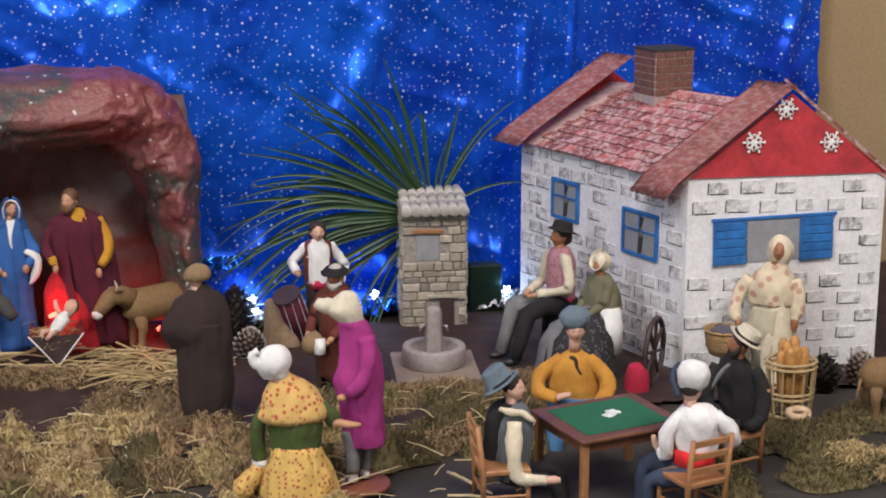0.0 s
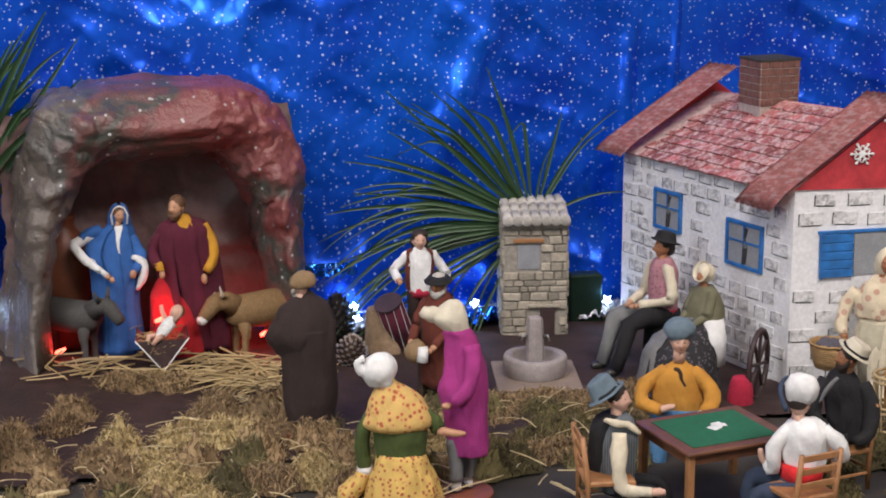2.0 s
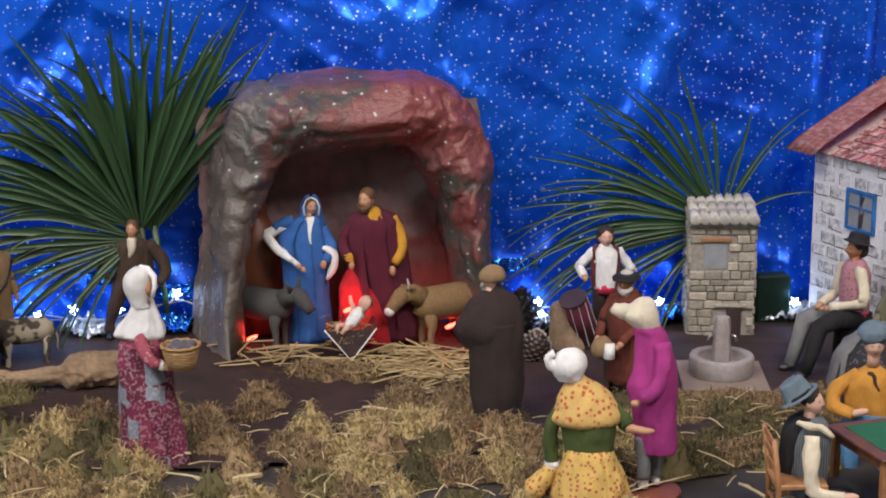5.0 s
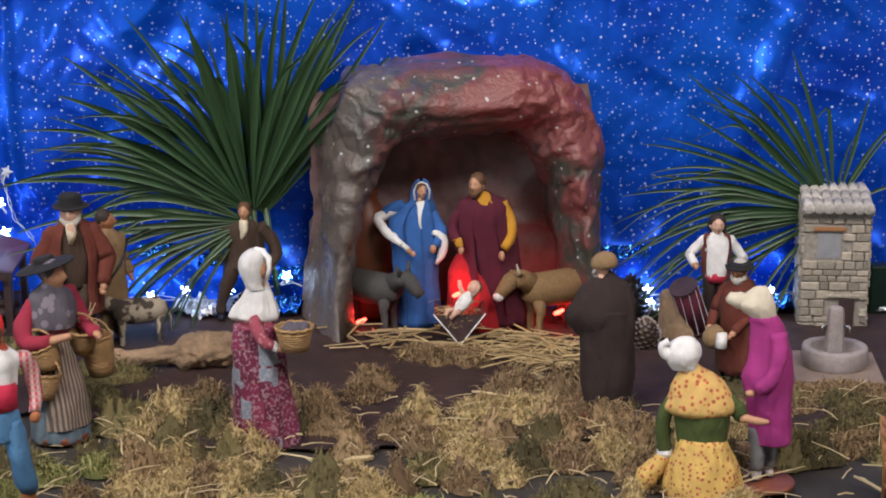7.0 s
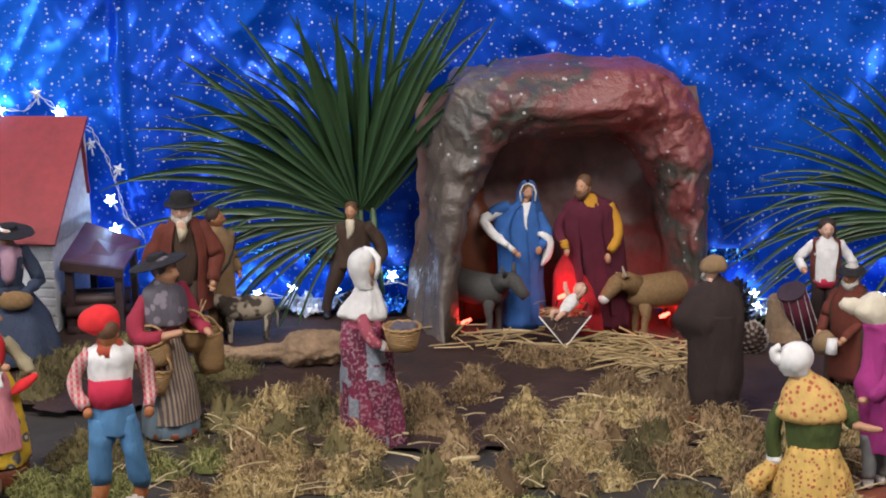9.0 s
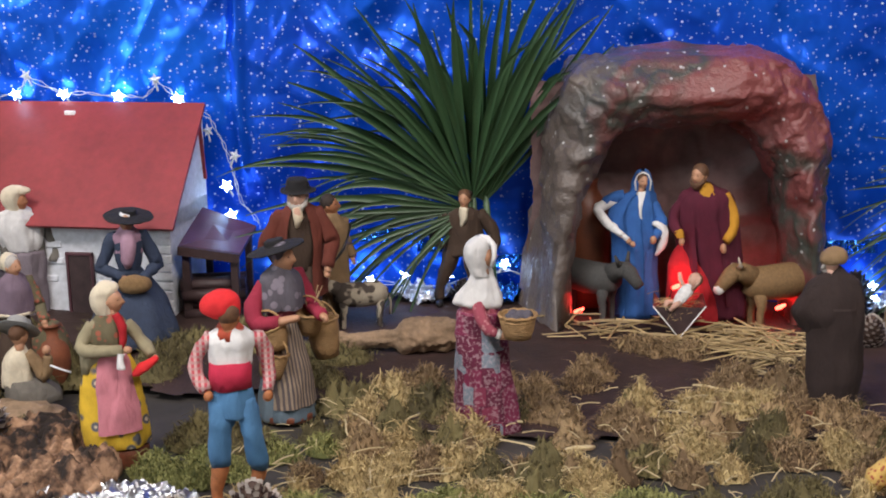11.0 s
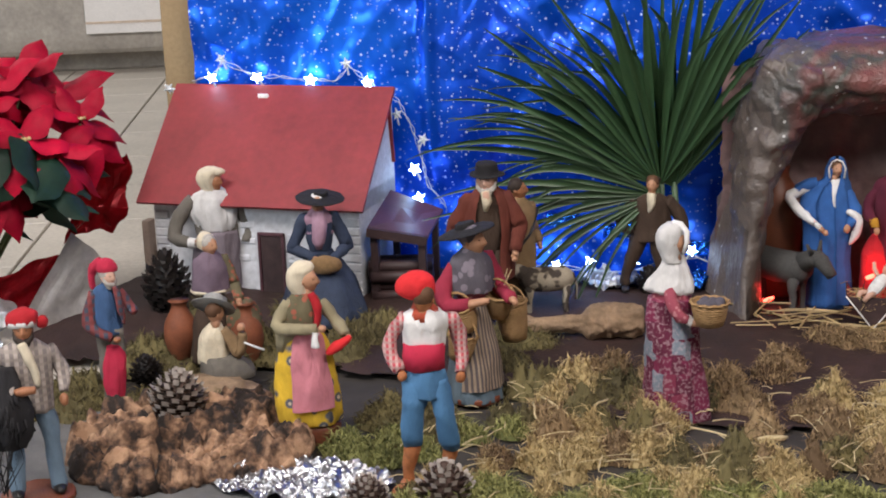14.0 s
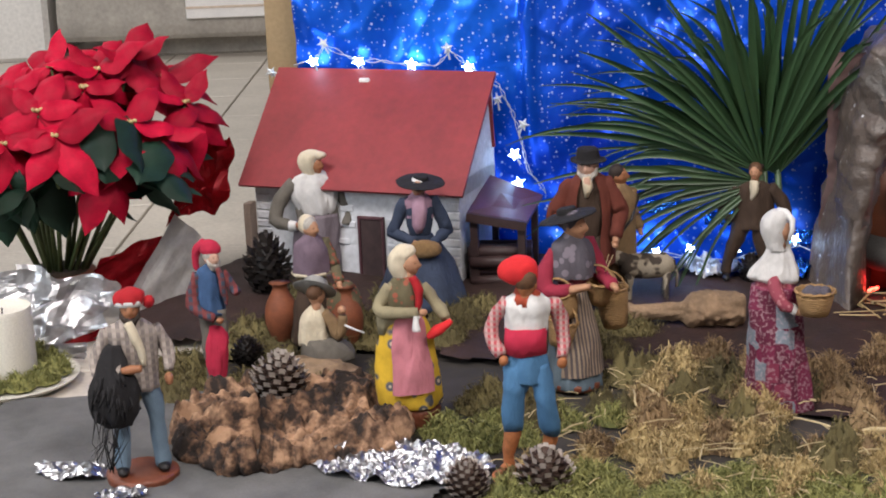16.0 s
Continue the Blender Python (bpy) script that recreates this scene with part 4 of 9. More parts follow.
# ---- cave ----
def cave():
    m = Matrix.Translation((-0.640, 2.505, 0.012)) @ Matrix.Rotation(radians(25), 4, "Z")
    c = thing("cave", m, "grotto of crumpled painted rock paper in brown, red and green", "grotto")
    # arch: outline points of the outer and inner edge, front to back
    n = 150

    def outer(k, depth):
        a = math.pi * k / n
        x = 0.247 * math.copysign(abs(math.cos(a)) ** 0.34, math.cos(a))
        z = 0.468 * abs(math.sin(a)) ** 0.46
        if x < 0:
            x *= 1.0 + 0.16 * smooth01(0.16, 0.0, z) - 0.03 * smooth01(0.16, 0.3, z)
        return Vector((x, depth, z))

    def inner(k, depth):
        a = math.pi * k / n
        x = 0.150 * math.copysign(abs(math.cos(a)) ** 0.30, math.cos(a))
        z = 0.352 * abs(math.sin(a)) ** 0.36
        if x < 0:
            x -= 0.055 * smooth01(0.34, 0.05, z)
        else:
            x += 0.045 * smooth01(0.36, 0.05, z)
        return Vector((x, depth, z))

    def ridged(p, s):
        return 1 - 2 * abs(noise.noise(p * s))

    def crumple(p, amp=1.0):
        q = p * 7
        v = Vector((noise.noise(q), noise.noise(q + Vector((9, 3, 1))), noise.noise(q + Vector((2, 8, 5)))))
        w = Vector((ridged(p + v * 0.02, 15), ridged(p + Vector((3, 1, 2)), 15), ridged(p + Vector((7, 5, 1)), 13)))
        u = Vector((ridged(p, 34), ridged(p + Vector((3, 1, 2)), 34), ridged(p + Vector((7, 5, 1)), 34)))
        return p + amp * (v * 0.016 + w * 0.0085 + u * 0.0065)
    rows = []
    stations = [(0.0, d) for d in np.linspace(0.20, 0.03, 16)] + [(f, 0.026 - 0.05 * math.sin(math.pi * f) + 0.012 * f) for f in np.linspace(0.05, 0.95, 18)] + [(1.0, d) for d in np.linspace(0.045, 0.190, 12)]
    for f, depth in stations:
        row = []
        for k in range(n + 1):
            p = outer(k, depth).lerp(inner(k, depth), f)
            q = crumple(p)
            q.z = max(q.z, 0.0) if 1 < k < n - 1 else 0.0
            q.y = min(q.y, 0.200)
            row.append(q)
        rows.append(row)
    verts = [tuple(q) for row in rows for q in row]
    w = n + 1
    faces = [(j * w + k, j * w + k + 1, (j + 1) * w + k + 1, (j + 1) * w + k) for j in range(len(rows) - 1) for k in range(n)]
    shell = new("rock_shell", arrays_to_mesh("rock_shell", verts, faces, ["rock_paper"]))
    shell.parent = c
    bm = bmesh.new()
    nx, nzz = 60, 44
    g = [[bm.verts.new(crumple(Vector((-0.255 + 0.51 * i / nx, 0.148, -0.01 + 0.43 * j / nzz)), 0.8)) for i in range(nx + 1)] for j in range(nzz + 1)]
    for j in range(nzz):
        for i in range(nx):
            bm.faces.new((g[j][i], g[j][i + 1], g[j + 1][i + 1], g[j + 1][i]))
    part("back_lining", bm, "cave_lining", c, "dark red shadowy paper lining", True)


# ---- red-roofed house ----
def red_house():
    m = Matrix.Translation((-1.697, 2.205, 0.040)) @ Matrix.Rotation(radians(8.7), 4, "Z")
    h = thing("red_roof_house", m, "white model house with a plain red painted roof", "model house")
    hw, d, ez, rz = 0.216, 0.180, 0.158, 0.362
    bm = bmesh.new()
    prism(bm, [(-hw + 0.010, 0.02), (hw - 0.014, 0.02), (hw - 0.014, d + 0.03), (-hw + 0.010, d + 0.03)], 0, ez + 0.03)
    part("wall", bm, "white_wash", h)
    for x in (-hw + 0.010, hw - 0.014):
        bm = bmesh.new()
        s = 0.004 if x < 0 else -0.004
        a = [bm.verts.new(p) for p in ((x, 0.02, ez), (x, d + 0.03, ez), (x, d + 0.03, rz - 0.02), (x, d - 0.01, rz - 0.02))]
        b = [bm.verts.new((v.co.x + s, v.co.y, v.co.z)) for v in a]
        bm.faces.new(a), bm.faces.new(b[::-1])
        for k in range(4):
            bm.faces.new((a[(k + 1) % 4], a[k], b[k], b[(k + 1) % 4]))
        bmesh.ops.recalc_face_normals(bm, faces=bm.faces[:])
        part("gable", bm, "white_wash", h)
    bm = bmesh.new()
    slab(bm, [(-hw - 0.008, -0.012, ez + 0.014), (hw + 0.004, -0.012, ez + 0.014), (hw + 0.004, d, rz), (-hw - 0.008, d, rz)], 0.006)
    part("roof", bm, "red_roof_paint", h, "roof board painted red with faint brushed lines")
    bm = bmesh.new()
    slab(bm, [(hw - 0.008, d + 0.022, ez + 0.06), (-hw + 0.008, d + 0.022, ez + 0.06), (-hw + 0.008, d + 0.002, rz - 0.012), (hw - 0.008, d + 0.002, rz - 0.012)], 0.004)
    part("roof", bm, "red_roof_paint", h)
    bm = bmesh.new()
    box(bm, (-0.046, d - 0.022, rz - 0.028), (-0.024, d - 0.016, rz - 0.014), bevel=0.002)
    part("clip", bm, "snowflake", h, "small white peg on the roof")
    # corner stones
    random.seed(31)
    for x0 in (-hw + 0.012, hw - 0.062):
        for k in range(9):
            z = 0.004 + k * 0.0165
            w = random.uniform(0.026, 0.046)
            bm = bmesh.new()
            box(bm, (x0 if x0 < 0 else x0 + 0.048 - w, 0.0165, z), ((x0 + w) if x0 < 0 else x0 + 0.048, 0.022, z + 0.0145), bevel=0.002)
            part("corner_stone", bm, "white_wash", h)
    for k in range(26):
        x, z = random.uniform(-0.13, 0.11), random.uniform(0.02, 0.135)
        if -0.0 < x < 0.05:
            continue
        w = random.uniform(0.018, 0.036)
        bm = bmesh.new()
        box(bm, (x, 0.0175, z), (x + w, 0.022, z + 0.012), bevel=0.0018)
        part("stone", bm, "white_wash", h)
    bm = bmesh.new()
    box(bm, (0.008, 0.016, 0.0), (0.050, 0.022, 0.112), bevel=0.001)
    door = part("door", bm, "dark_wood", h, "dark brown plank door")
    for lo, hi in (((0.003, 0.0), (0.008, 0.118)), ((0.050, 0.0), (0.055, 0.118)), ((0.003, 0.1125), (0.055, 0.118))):
        bm = bmesh.new()
        box(bm, (lo[0], 0.0135, lo[1]), (hi[0], 0.022, hi[1]), bevel=0.0008)
        part("door_frame", bm, "leanto_wood", h)
    bm = bmesh.new()
    box(bm, (-hw - 0.005, -0.004, 0.0), (-hw + 0.009, 0.022, 0.135), bevel=0.0015)
    part("corner_post", bm, "plywood", h, "bare wooden corner post")
    # lean-to
    lt = thing("lean_to", Matrix.Translation((-1.452, 2.340, 0.038)) @ Matrix.Rotation(radians(16), 4, "Z"), "small dark brown wooden lean-to shelter beside the house", "shelter")
    bm = bmesh.new()
    slab(bm, [(-0.054, -0.076, 0.140), (0.054, -0.076, 0.125), (0.053, 0.078, 0.137), (-0.045, 0.078, 0.173)], 0.007)
    part("roof", bm, "leanto_wood", lt)
    bm = bmesh.new()
    slab(bm, [(-0.054, -0.084, 0.139), (0.054, -0.084, 0.124), (0.054, -0.0765, 0.1245), (-0.054, -0.0765, 0.1395)], 0.016)
    part("beam", bm, "dark_wood", lt)
    for x, z in ((-0.044, 0.126), (0.042, 0.116)):
        bm = bmesh.new()
        box(bm, (x - 0.007, -0.074, 0), (x + 0.007, -0.060, z - 0.003), bevel=0.001)
        part("post", bm, "dark_wood", lt)
    for x, z in ((-0.034, 0.162), (0.040, 0.134)):
        bm = bmesh.new()
        box(bm, (x - 0.006, 0.056, 0), (x + 0.006, 0.068, z - 0.008), bevel=0.001)
        part("post", bm, "dark_wood", lt)
    random.seed(33)
    pile = thing("log_pile", Matrix.Translation((-1.445, 2.305, 0.038)) @ Matrix.Rotation(radians(25), 4, "Z"), "small dark stack of bark logs under the shelter", "logs")
    for j in range(4):
        for i in range(4 - j // 2):
            bm = bmesh.new()
            y, z, r = -0.03 + i * 0.021 + 0.01 * (j % 2), 0.011 + j * 0.0175, random.uniform(0.009, 0.011)
            tube(bm, [(-0.055 + random.uniform(-.006, .006), y, z), (0, y, z + random.uniform(-.002, .002)), (0.055, y, z)], [r, r * 1.05, r], seg=8)
            part("log", bm, "dark_wood", pile, smooth=True)


def background_hall():
    e = pose(-3.95, 4.85, -0.004, 0, 0, 30)
    al = thing("altar", e, "grey rough stone altar block standing on the pale floor", "altar")
    bm = bmesh.new()
    box(bm, (-0.74, 0, 0.085), (1.25, 0.7, 0.62), bevel=0.02)
    bmesh.ops.subdivide_edges(bm, edges=bm.edges[:], cuts=6, use_grid_fill=True)
    for v in bm.verts:
        v.co += noise.noise_vector(v.co * 5) * 0.012
    part("slab", bm, "altar_stone", al, smooth=True)
    bm = bmesh.new()
    box(bm, (-0.60, 0.16, 0), (0.95, 0.6, 0.10), bevel=0.01)
    part("plinth", bm, "altar_stone", al)
    cl = thing("altar_cloth", e, "white linen cloth with a thin band hanging over the altar", "cloth")
    bm = bmesh.new()
    box(bm, (-0.22, -0.024, 0.165), (1.1, -0.012, 0.64), bevel=0.003)
    part("cloth", bm, "white_linen", cl)
    bm = bmesh.new()
    box(bm, (-0.22, -0.027, 0.205), (1.1, -0.0245, 0.213))
    part("band", bm, "linen_band", cl, "thin beige woven band")
    bm = bmesh.new()
    box(bm, (-3.4, 0.1, 0.0), (-0.80, 0.7, 1.6), bevel=0.02)
    tagged(part("pillar", bm, "plaster", at=pose(-3.95, 4.85, -0.004, 0, 0, 30)), "white plastered pier at the back of the hall", "pillar", kind="structure")


room()
board_and_curtain()
ground()
background_hall()
white_house()
tower()
fountain()
cave()
red_house()

# ---- figurines ----


class Figurine:
    """Builds one clay-and-cloth figurine as a single mesh, one unit high, facing -y."""

    def __init__(self):
        self.bm, self.mats = bmesh.new(), []

    def k(self, name):
        if name not in self.mats:
            self.mats.append(name)
        return self.mats.index(name)

    def loft(self, rings, mat, **kw):
        loft(self.bm, rings, self.k(mat), **kw)

    def tube(self, pts, radii, mat, **kw):
        tube(self.bm, pts, radii, self.k(mat), **kw)

    def ball(self, at, radii, mat, **kw):
        ball(self.bm, at, radii, self.k(mat), **kw)

    def disc(self, at, r, h, mat, ry=None):
        x, y, z = at
        self.loft([(x, y, z, r * 0.96, (ry or r) * 0.96), (x, y, z + h * 0.25, r, ry or r), (x, y, z + h * 0.8, r, ry or r), (x, y, z + h, r * 0.94, (ry or r) * 0.94)], mat, seg=24)

    def head(self, at=(0, 0, 0.90), skin="skin", hair="hair_dark", beard="", turn=0.0, size=1.18):
        """Head with nose, brow, chin, ears and hair; turn: degrees to its left."""
        x, y, z = at
        r = Matrix.Rotation(radians(turn), 3, "Z")

        def p(dx, dy, dz):
            v = r @ Vector((dx, dy, dz)) * size
            return (x + v.x, y + v.y, z + v.z)
        s, R4 = size, r.to_4x4()
        made = bmesh.ops.create_uvsphere(self.bm, u_segments=28, v_segments=22, radius=1)["verts"]
        place = Matrix.Translation((x, y, z)) @ R4 @ Matrix.Diagonal((0.047 * s, 0.054 * s, 0.068 * s, 1))
        tone, lip = self.k(skin), self.k("lip_red")
        for fc in {fc for v in made for fc in v.link_faces}:
            c = fc.calc_center_median()
            fc.material_index = lip if c.y < -0.6 and abs(c.x) < 0.26 and -0.56 < c.z < -0.42 else tone
        for v in made:
            q = v.co.copy()
            front = smooth01(0.1, -0.7, q.y)
            g = lambda cx, cz, wx, wz: math.exp(-((q.x - cx) / wx) ** 2 - ((q.z - cz) / wz) ** 2) * front
            v.co.x *= 1 - 0.30 * smooth01(-0.15, -1.0, q.z)
            v.co.y += -0.34 * g(0, -0.12, 0.15, 0.20) - 0.20 * g(0, 0.12, 0.11, 0.22) + 0.13 * g(-0.36, 0.12, 0.17, 0.12) + 0.13 * g(0.36, 0.12, 0.17, 0.12)
            v.co.y += -0.07 * g(0, 0.34, 0.6, 0.12) - 0.16 * g(0, -0.80, 0.30, 0.20) - 0.07 * g(0, -0.49, 0.24, 0.09) - 0.05 * g(-0.45, -0.22, 0.2, 0.2) - 0.05 * g(0.45, -0.22, 0.2, 0.2)
            v.co = place @ v.co
        for e in (-1, 1):
            self.ball(p(e * 0.046, 0.006, -0.004), (0.007 * s, 0.011 * s, 0.016 * s), skin, u=8, v=6, turn=R4)
            self.ball(p(e * 0.017, -0.0435, 0.009), (0.0062 * s, 0.004 * s, 0.0036 * s), "hair_dark", u=8, v=6, turn=R4)
        if hair:
            self.ball(p(0, 0.011, 0.021), (0.054 * s, 0.056 * s, 0.058 * s), hair, turn=R4)
        if beard:
            self.ball(p(0, -0.026, -0.054), (0.036 * s, 0.032 * s, 0.034 * s), beard, turn=R4)
            for e in (-1, 1):
                self.tube([p(e * 0.040, -0.004, 0.0), p(e * 0.038, -0.022, -0.034), p(e * 0.016, -0.05, -0.056)], [0.010 * s, 0.016 * s, 0.012 * s], beard)
        self.tube([(x * 0.6, y * 0.6, z - 0.12 * s), p(0, 0.004, -0.03)], [0.034 * s, 0.030 * s], skin)

    def arm(self, side, hand, sleeve, skin="skin", elbow=None, top=0.785, thick=1.0, cuff="", wide=0.105):
        """An arm from the shoulder by the elbow to the hand."""
        sh = Vector((side * wide, 0.0, top))
        hd = Vector(hand)
        el = Vector(elbow) if elbow else sh.lerp(hd, 0.5) + Vector((side * 0.035, 0.05, -0.035))
        pts, radii = [sh + Vector((-side * 0.03, 0, 0.012))], [0.026 * thick]
        for i in range(13):
            t = i / 12
            c = sh.lerp(el, min(1.0, t * 1.9)) if t < 0.42 else el.lerp(hd, max(0.0, (t - 0.58) / 0.42) * 0.88) if t > 0.58 else None
            if c is None:
                w = (t - 0.42) / 0.16
                c = sh.lerp(el, 0.8).lerp(el, w).lerp(el.lerp(hd, 0.2 * w), w)
            pts.append(c)
            radii.append(thick * (0.041 - 0.010 * t) * (1 + 0.07 * math.sin(i * 2.3 + side) + 0.10 * math.exp(-((t - 0.5) / 0.12) ** 2)))
        self.tube(pts, radii, sleeve, seg=12)
        if cuff:
            self.tube([el.lerp(hd, 0.80), el.lerp(hd, 0.90)], [0.034 * thick, 0.033 * thick], cuff, seg=10)
        d = (hd - el).normalized()
        self.tube([el.lerp(hd, 0.84), hd - d * 0.01, hd + d * 0.012], [0.019, 0.022, 0.018], skin, seg=8)
        self.ball(hd + d * 0.028, (0.018, 0.018, 0.018), skin, u=8, v=6)
        self.tube([hd, hd + d * 0.02 + Vector((-side * 0.02, 0, 0.008))], [0.008, 0.006], skin, seg=6)

    def skirt(self, mat, r=0.19, waist=0.55, low=0.02, fold=0.035, back=0.0, count=9):
        self.loft([(0, back, low, r * 0.98, r * 0.94), (0, back, low + 0.03, r, r * 0.96), (0, back * 0.7, waist * 0.45, r * 0.86, r * 0.8), (0, back * 0.3, waist * 0.75, r * 0.64, r * 0.58), (0, 0, waist * 0.93, r * 0.46, r * 0.42), (0, 0, waist + 0.01, 0.078, 0.066)], mat, seg=40, fold=fold, count=count)

    def torso(self, mat, low=0.54, wide=1.0):
        self.loft([(0, 0, low, 0.080 * wide, 0.066 * wide), (0, -0.004, low + 0.1, 0.094 * wide, 0.074 * wide), (0, 0, 0.72, 0.108 * wide, 0.078 * wide), (0, 0, 0.79, 0.112 * wide, 0.066), (0, 0, 0.825, 0.072, 0.050), (0, 0, 0.85, 0.038, 0.036)], mat, seg=24, fold=0.01)

    def apron(self, mat, r=0.195, low=0.10, waist=0.55, span=(-150, -30)):
        self.loft([(0, 0, low, r * 1.0, r * 0.97), (0, 0, waist * 0.45, r * 0.89, r * 0.84), (0, 0, waist * 0.75, r * 0.67, r * 0.62), (0, 0, waist * 0.93, r * 0.50, r * 0.46), (0, 0, waist + 0.012, 0.083, 0.072)], mat, seg=18, span=span, fold=0.012)

    def shawl(self, mat, low=0.60, spread=0.15, fold=0.03):
        self.loft([(0, 0.01, low, spread, spread * 0.82), (0, 0.005, low + 0.03, spread * 0.98, spread * 0.80), (0, 0, 0.72, spread * 0.92, spread * 0.72), (0, 0, 0.79, 0.124, 0.082), (0, 0, 0.83, 0.080, 0.062), (0, 0, 0.862, 0.048, 0.044)], mat, seg=32, fold=fold, count=6)

    def bonnet(self, mat, at=(0, 0, 0.90), turn=0.0, frill=True, size=1.0):
        size *= 1.15
        x, y, z = at
        r = Matrix.Rotation(radians(turn), 4, "Z")
        off = r @ Vector((0, 0.022, 0.016)) * size
        self.ball((x + off.x, y + off.y, z + off.z), (0.064 * size, 0.062 * size, 0.068 * size), mat, turn=r)
        if frill:
            before = set(self.bm.verts)
            s = size
            self.loft([(0, 0, -0.012 * s, 0.060 * s, 0.062 * s), (0, 0, 0.002 * s, 0.062 * s, 0.066 * s), (0, 0, 0.012 * s, 0.070 * s, 0.074 * s), (0, 0, 0.026 * s, 0.073 * s, 0.078 * s), (0, 0, 0.030 * s, 0.069 * s, 0.074 * s), (0, 0, 0.014 * s, 0.058 * s, 0.060 * s)], mat, seg=56, fold=0.03, count=14)
            m = Matrix.Translation(at) @ r @ Matrix.Translation((0, 0.0, 0.020 * s)) @ Matrix.Rotation(radians(62), 4, "X")
            for v in set(self.bm.verts) - before:
                v.co = m @ v.co

    def hat(self, mat, at, brim=0.11, crown=0.06, high=0.07, tilt=0.0, turn=0.0, band="", droop=0.0):
        """A felt hat: brim and crown, tilted about its own middle."""
        before = set(self.bm.verts)
        self.loft([(0, 0, -0.004 - droop, brim, brim * 0.92), (0, 0, 0.002 - droop * 0.8, brim * 0.99, brim * 0.91), (0, 0, 0.006, crown * 1.15, crown * 1.1), (0, 0, high * 0.55, crown, crown * 0.96), (0, 0, high * 0.92, crown * 0.9, crown * 0.86), (0, 0, high, crown * 0.6, crown * 0.55)], mat, seg=28, fold=0.015, count=3)
        if band:
            self.loft([(0, 0, 0.006, crown * 1.17, crown * 1.12), (0, 0, 0.022, crown * 1.09, crown * 1.04)], band, seg=28)
        m = Matrix.Translation(at) @ Matrix.Rotation(radians(turn), 4, "Z") @ Matrix.Rotation(radians(tilt), 4, "X")
        for v in set(self.bm.verts) - before:
            v.co = m @ v.co

    def body(self, rows, mat, deep=0.75, **kw):
        """Cloth body from rows (height, left edge, right edge[, depth]); deep: depth as a share of the width."""
        kw.setdefault("seg", 44)
        self.loft([(( r[1] + r[2]) / 2, r[3] if len(r) > 3 else 0.0, r[0], (r[2] - r[1]) / 2, (r[2] - r[1]) / 2 * deep) for r in rows], mat, **kw)

    def limb(self, pts, radii, mat):
        """A smooth limb or roll of cloth along four or more points."""
        fine, rr = [], []
        n = len(pts)
        for k in range(n - 1):
            a, b, c, d = (Vector(pts[max(0, min(n - 1, k + i))]) for i in (-1, 0, 1, 2))
            for t in (0.0, 0.33, 0.67):
                fine.append(0.5 * (2 * b + (c - a) * t + (2 * a - 5 * b + 4 * c - d) * t * t + (3 * b - a - 3 * c + d) * t ** 3))
                rr.append(radii[k] + (radii[k + 1] - radii[k]) * t)
        slim = [0.86 * q * (1 + 0.06 * math.sin(i * 2.1 + pts[0][0] * 50)) for i, q in enumerate(rr + [radii[-1]])]
        self.tube(fine + [Vector(pts[-1])], slim, mat, seg=14)

    def leg(self, side, mat, hip=0.47, foot=(0.0, 0.0), shoe="shoe_black", knee=None, thick=1.0, bare=""):
        top = Vector((side * 0.045, 0, hip))
        f = Vector((side * 0.055 + foot[0], foot[1], 0.045))
        kn = Vector(knee) if knee else top.lerp(f, 0.5) + Vector((side * 0.006, -0.012, 0))
        self.tube([top, top.lerp(kn, 0.5), kn, kn.lerp(f, 0.35 if bare else 0.5)] + ([] if bare else [f]), [0.062 * thick, 0.058 * thick, 0.050 * thick, 0.050 * thick] + ([] if bare else [0.040 * thick]), mat, seg=12)
        if bare:
            self.tube([kn.lerp(f, 0.3), kn.lerp(f, 0.55), f], [0.036, 0.040, 0.026], bare, seg=10)
        self.ball((f.x, f.y - 0.028, 0.032), (0.030, 0.058, 0.026), shoe, u=10, v=8)

    def done(self, name, label, at, h, rz=0.0, group="", lean=0.0, category="figurine"):
        me = mesh_from(self.bm, name, self.mats, True)
        ob = new(name, me)
        ob.matrix_basis = Matrix.Translation(at) @ Matrix.Rotation(radians(rz), 4, "Z") @ Matrix.Rotation(radians(lean), 4, "X") @ Matrix.Diagonal((h, h, h, 1))
        cloths = {k for k, m in enumerate(self.mats) if m.startswith("c_")}
        woven = np.zeros(len(me.vertices), bool)
        for face in me.polygons:
            if face.material_index in cloths:
                woven[list(face.vertices)] = True
        ridge = lambda p: 1 - 2 * abs(noise.noise(p))
        normals = [v.normal.copy() for v in me.vertices]
        for v, nrm in zip(me.vertices, normals):
            o = Vector((at[0], at[1], 0)) * 40
            if woven[v.index]:
                c = v.co
                hang = ridge(Vector((c.x * 9 + c.z * 2, c.y * 9, c.z * 3.2)) + o) + 0.6 * ridge(Vector((c.x * 17, c.y * 17 - c.z * 4, c.z * 9)) + o)
                v.co = c + nrm * (0.0085 * (hang - 0.9)) * (0.6 if c.z > 0.83 else 1.0)
            p, q = v.co * 26 + o, Vector((v.co.x * 11, v.co.y * 11, v.co.z * 6)) + o
            w = 0.45 if v.co.z > 0.83 else 1.0
            v.co += Vector((noise.noise(q), noise.noise(q + Vector((5, 5, 5))), 0)) * 0.014 * w + Vector((noise.noise(p), noise.noise(p + Vector((5, 5, 5))), noise.noise(p + Vector((9, 1, 4))))) * 0.0025 * w
        return tagged(ob, label, category, group or "nativity figurines")


def facing(x, y, turn=0.0):
    """The turn of a figurine that fronts the visitors' side of the display."""
    return math.degrees(math.atan2(-0.08 - x, y + 0.02)) + turn


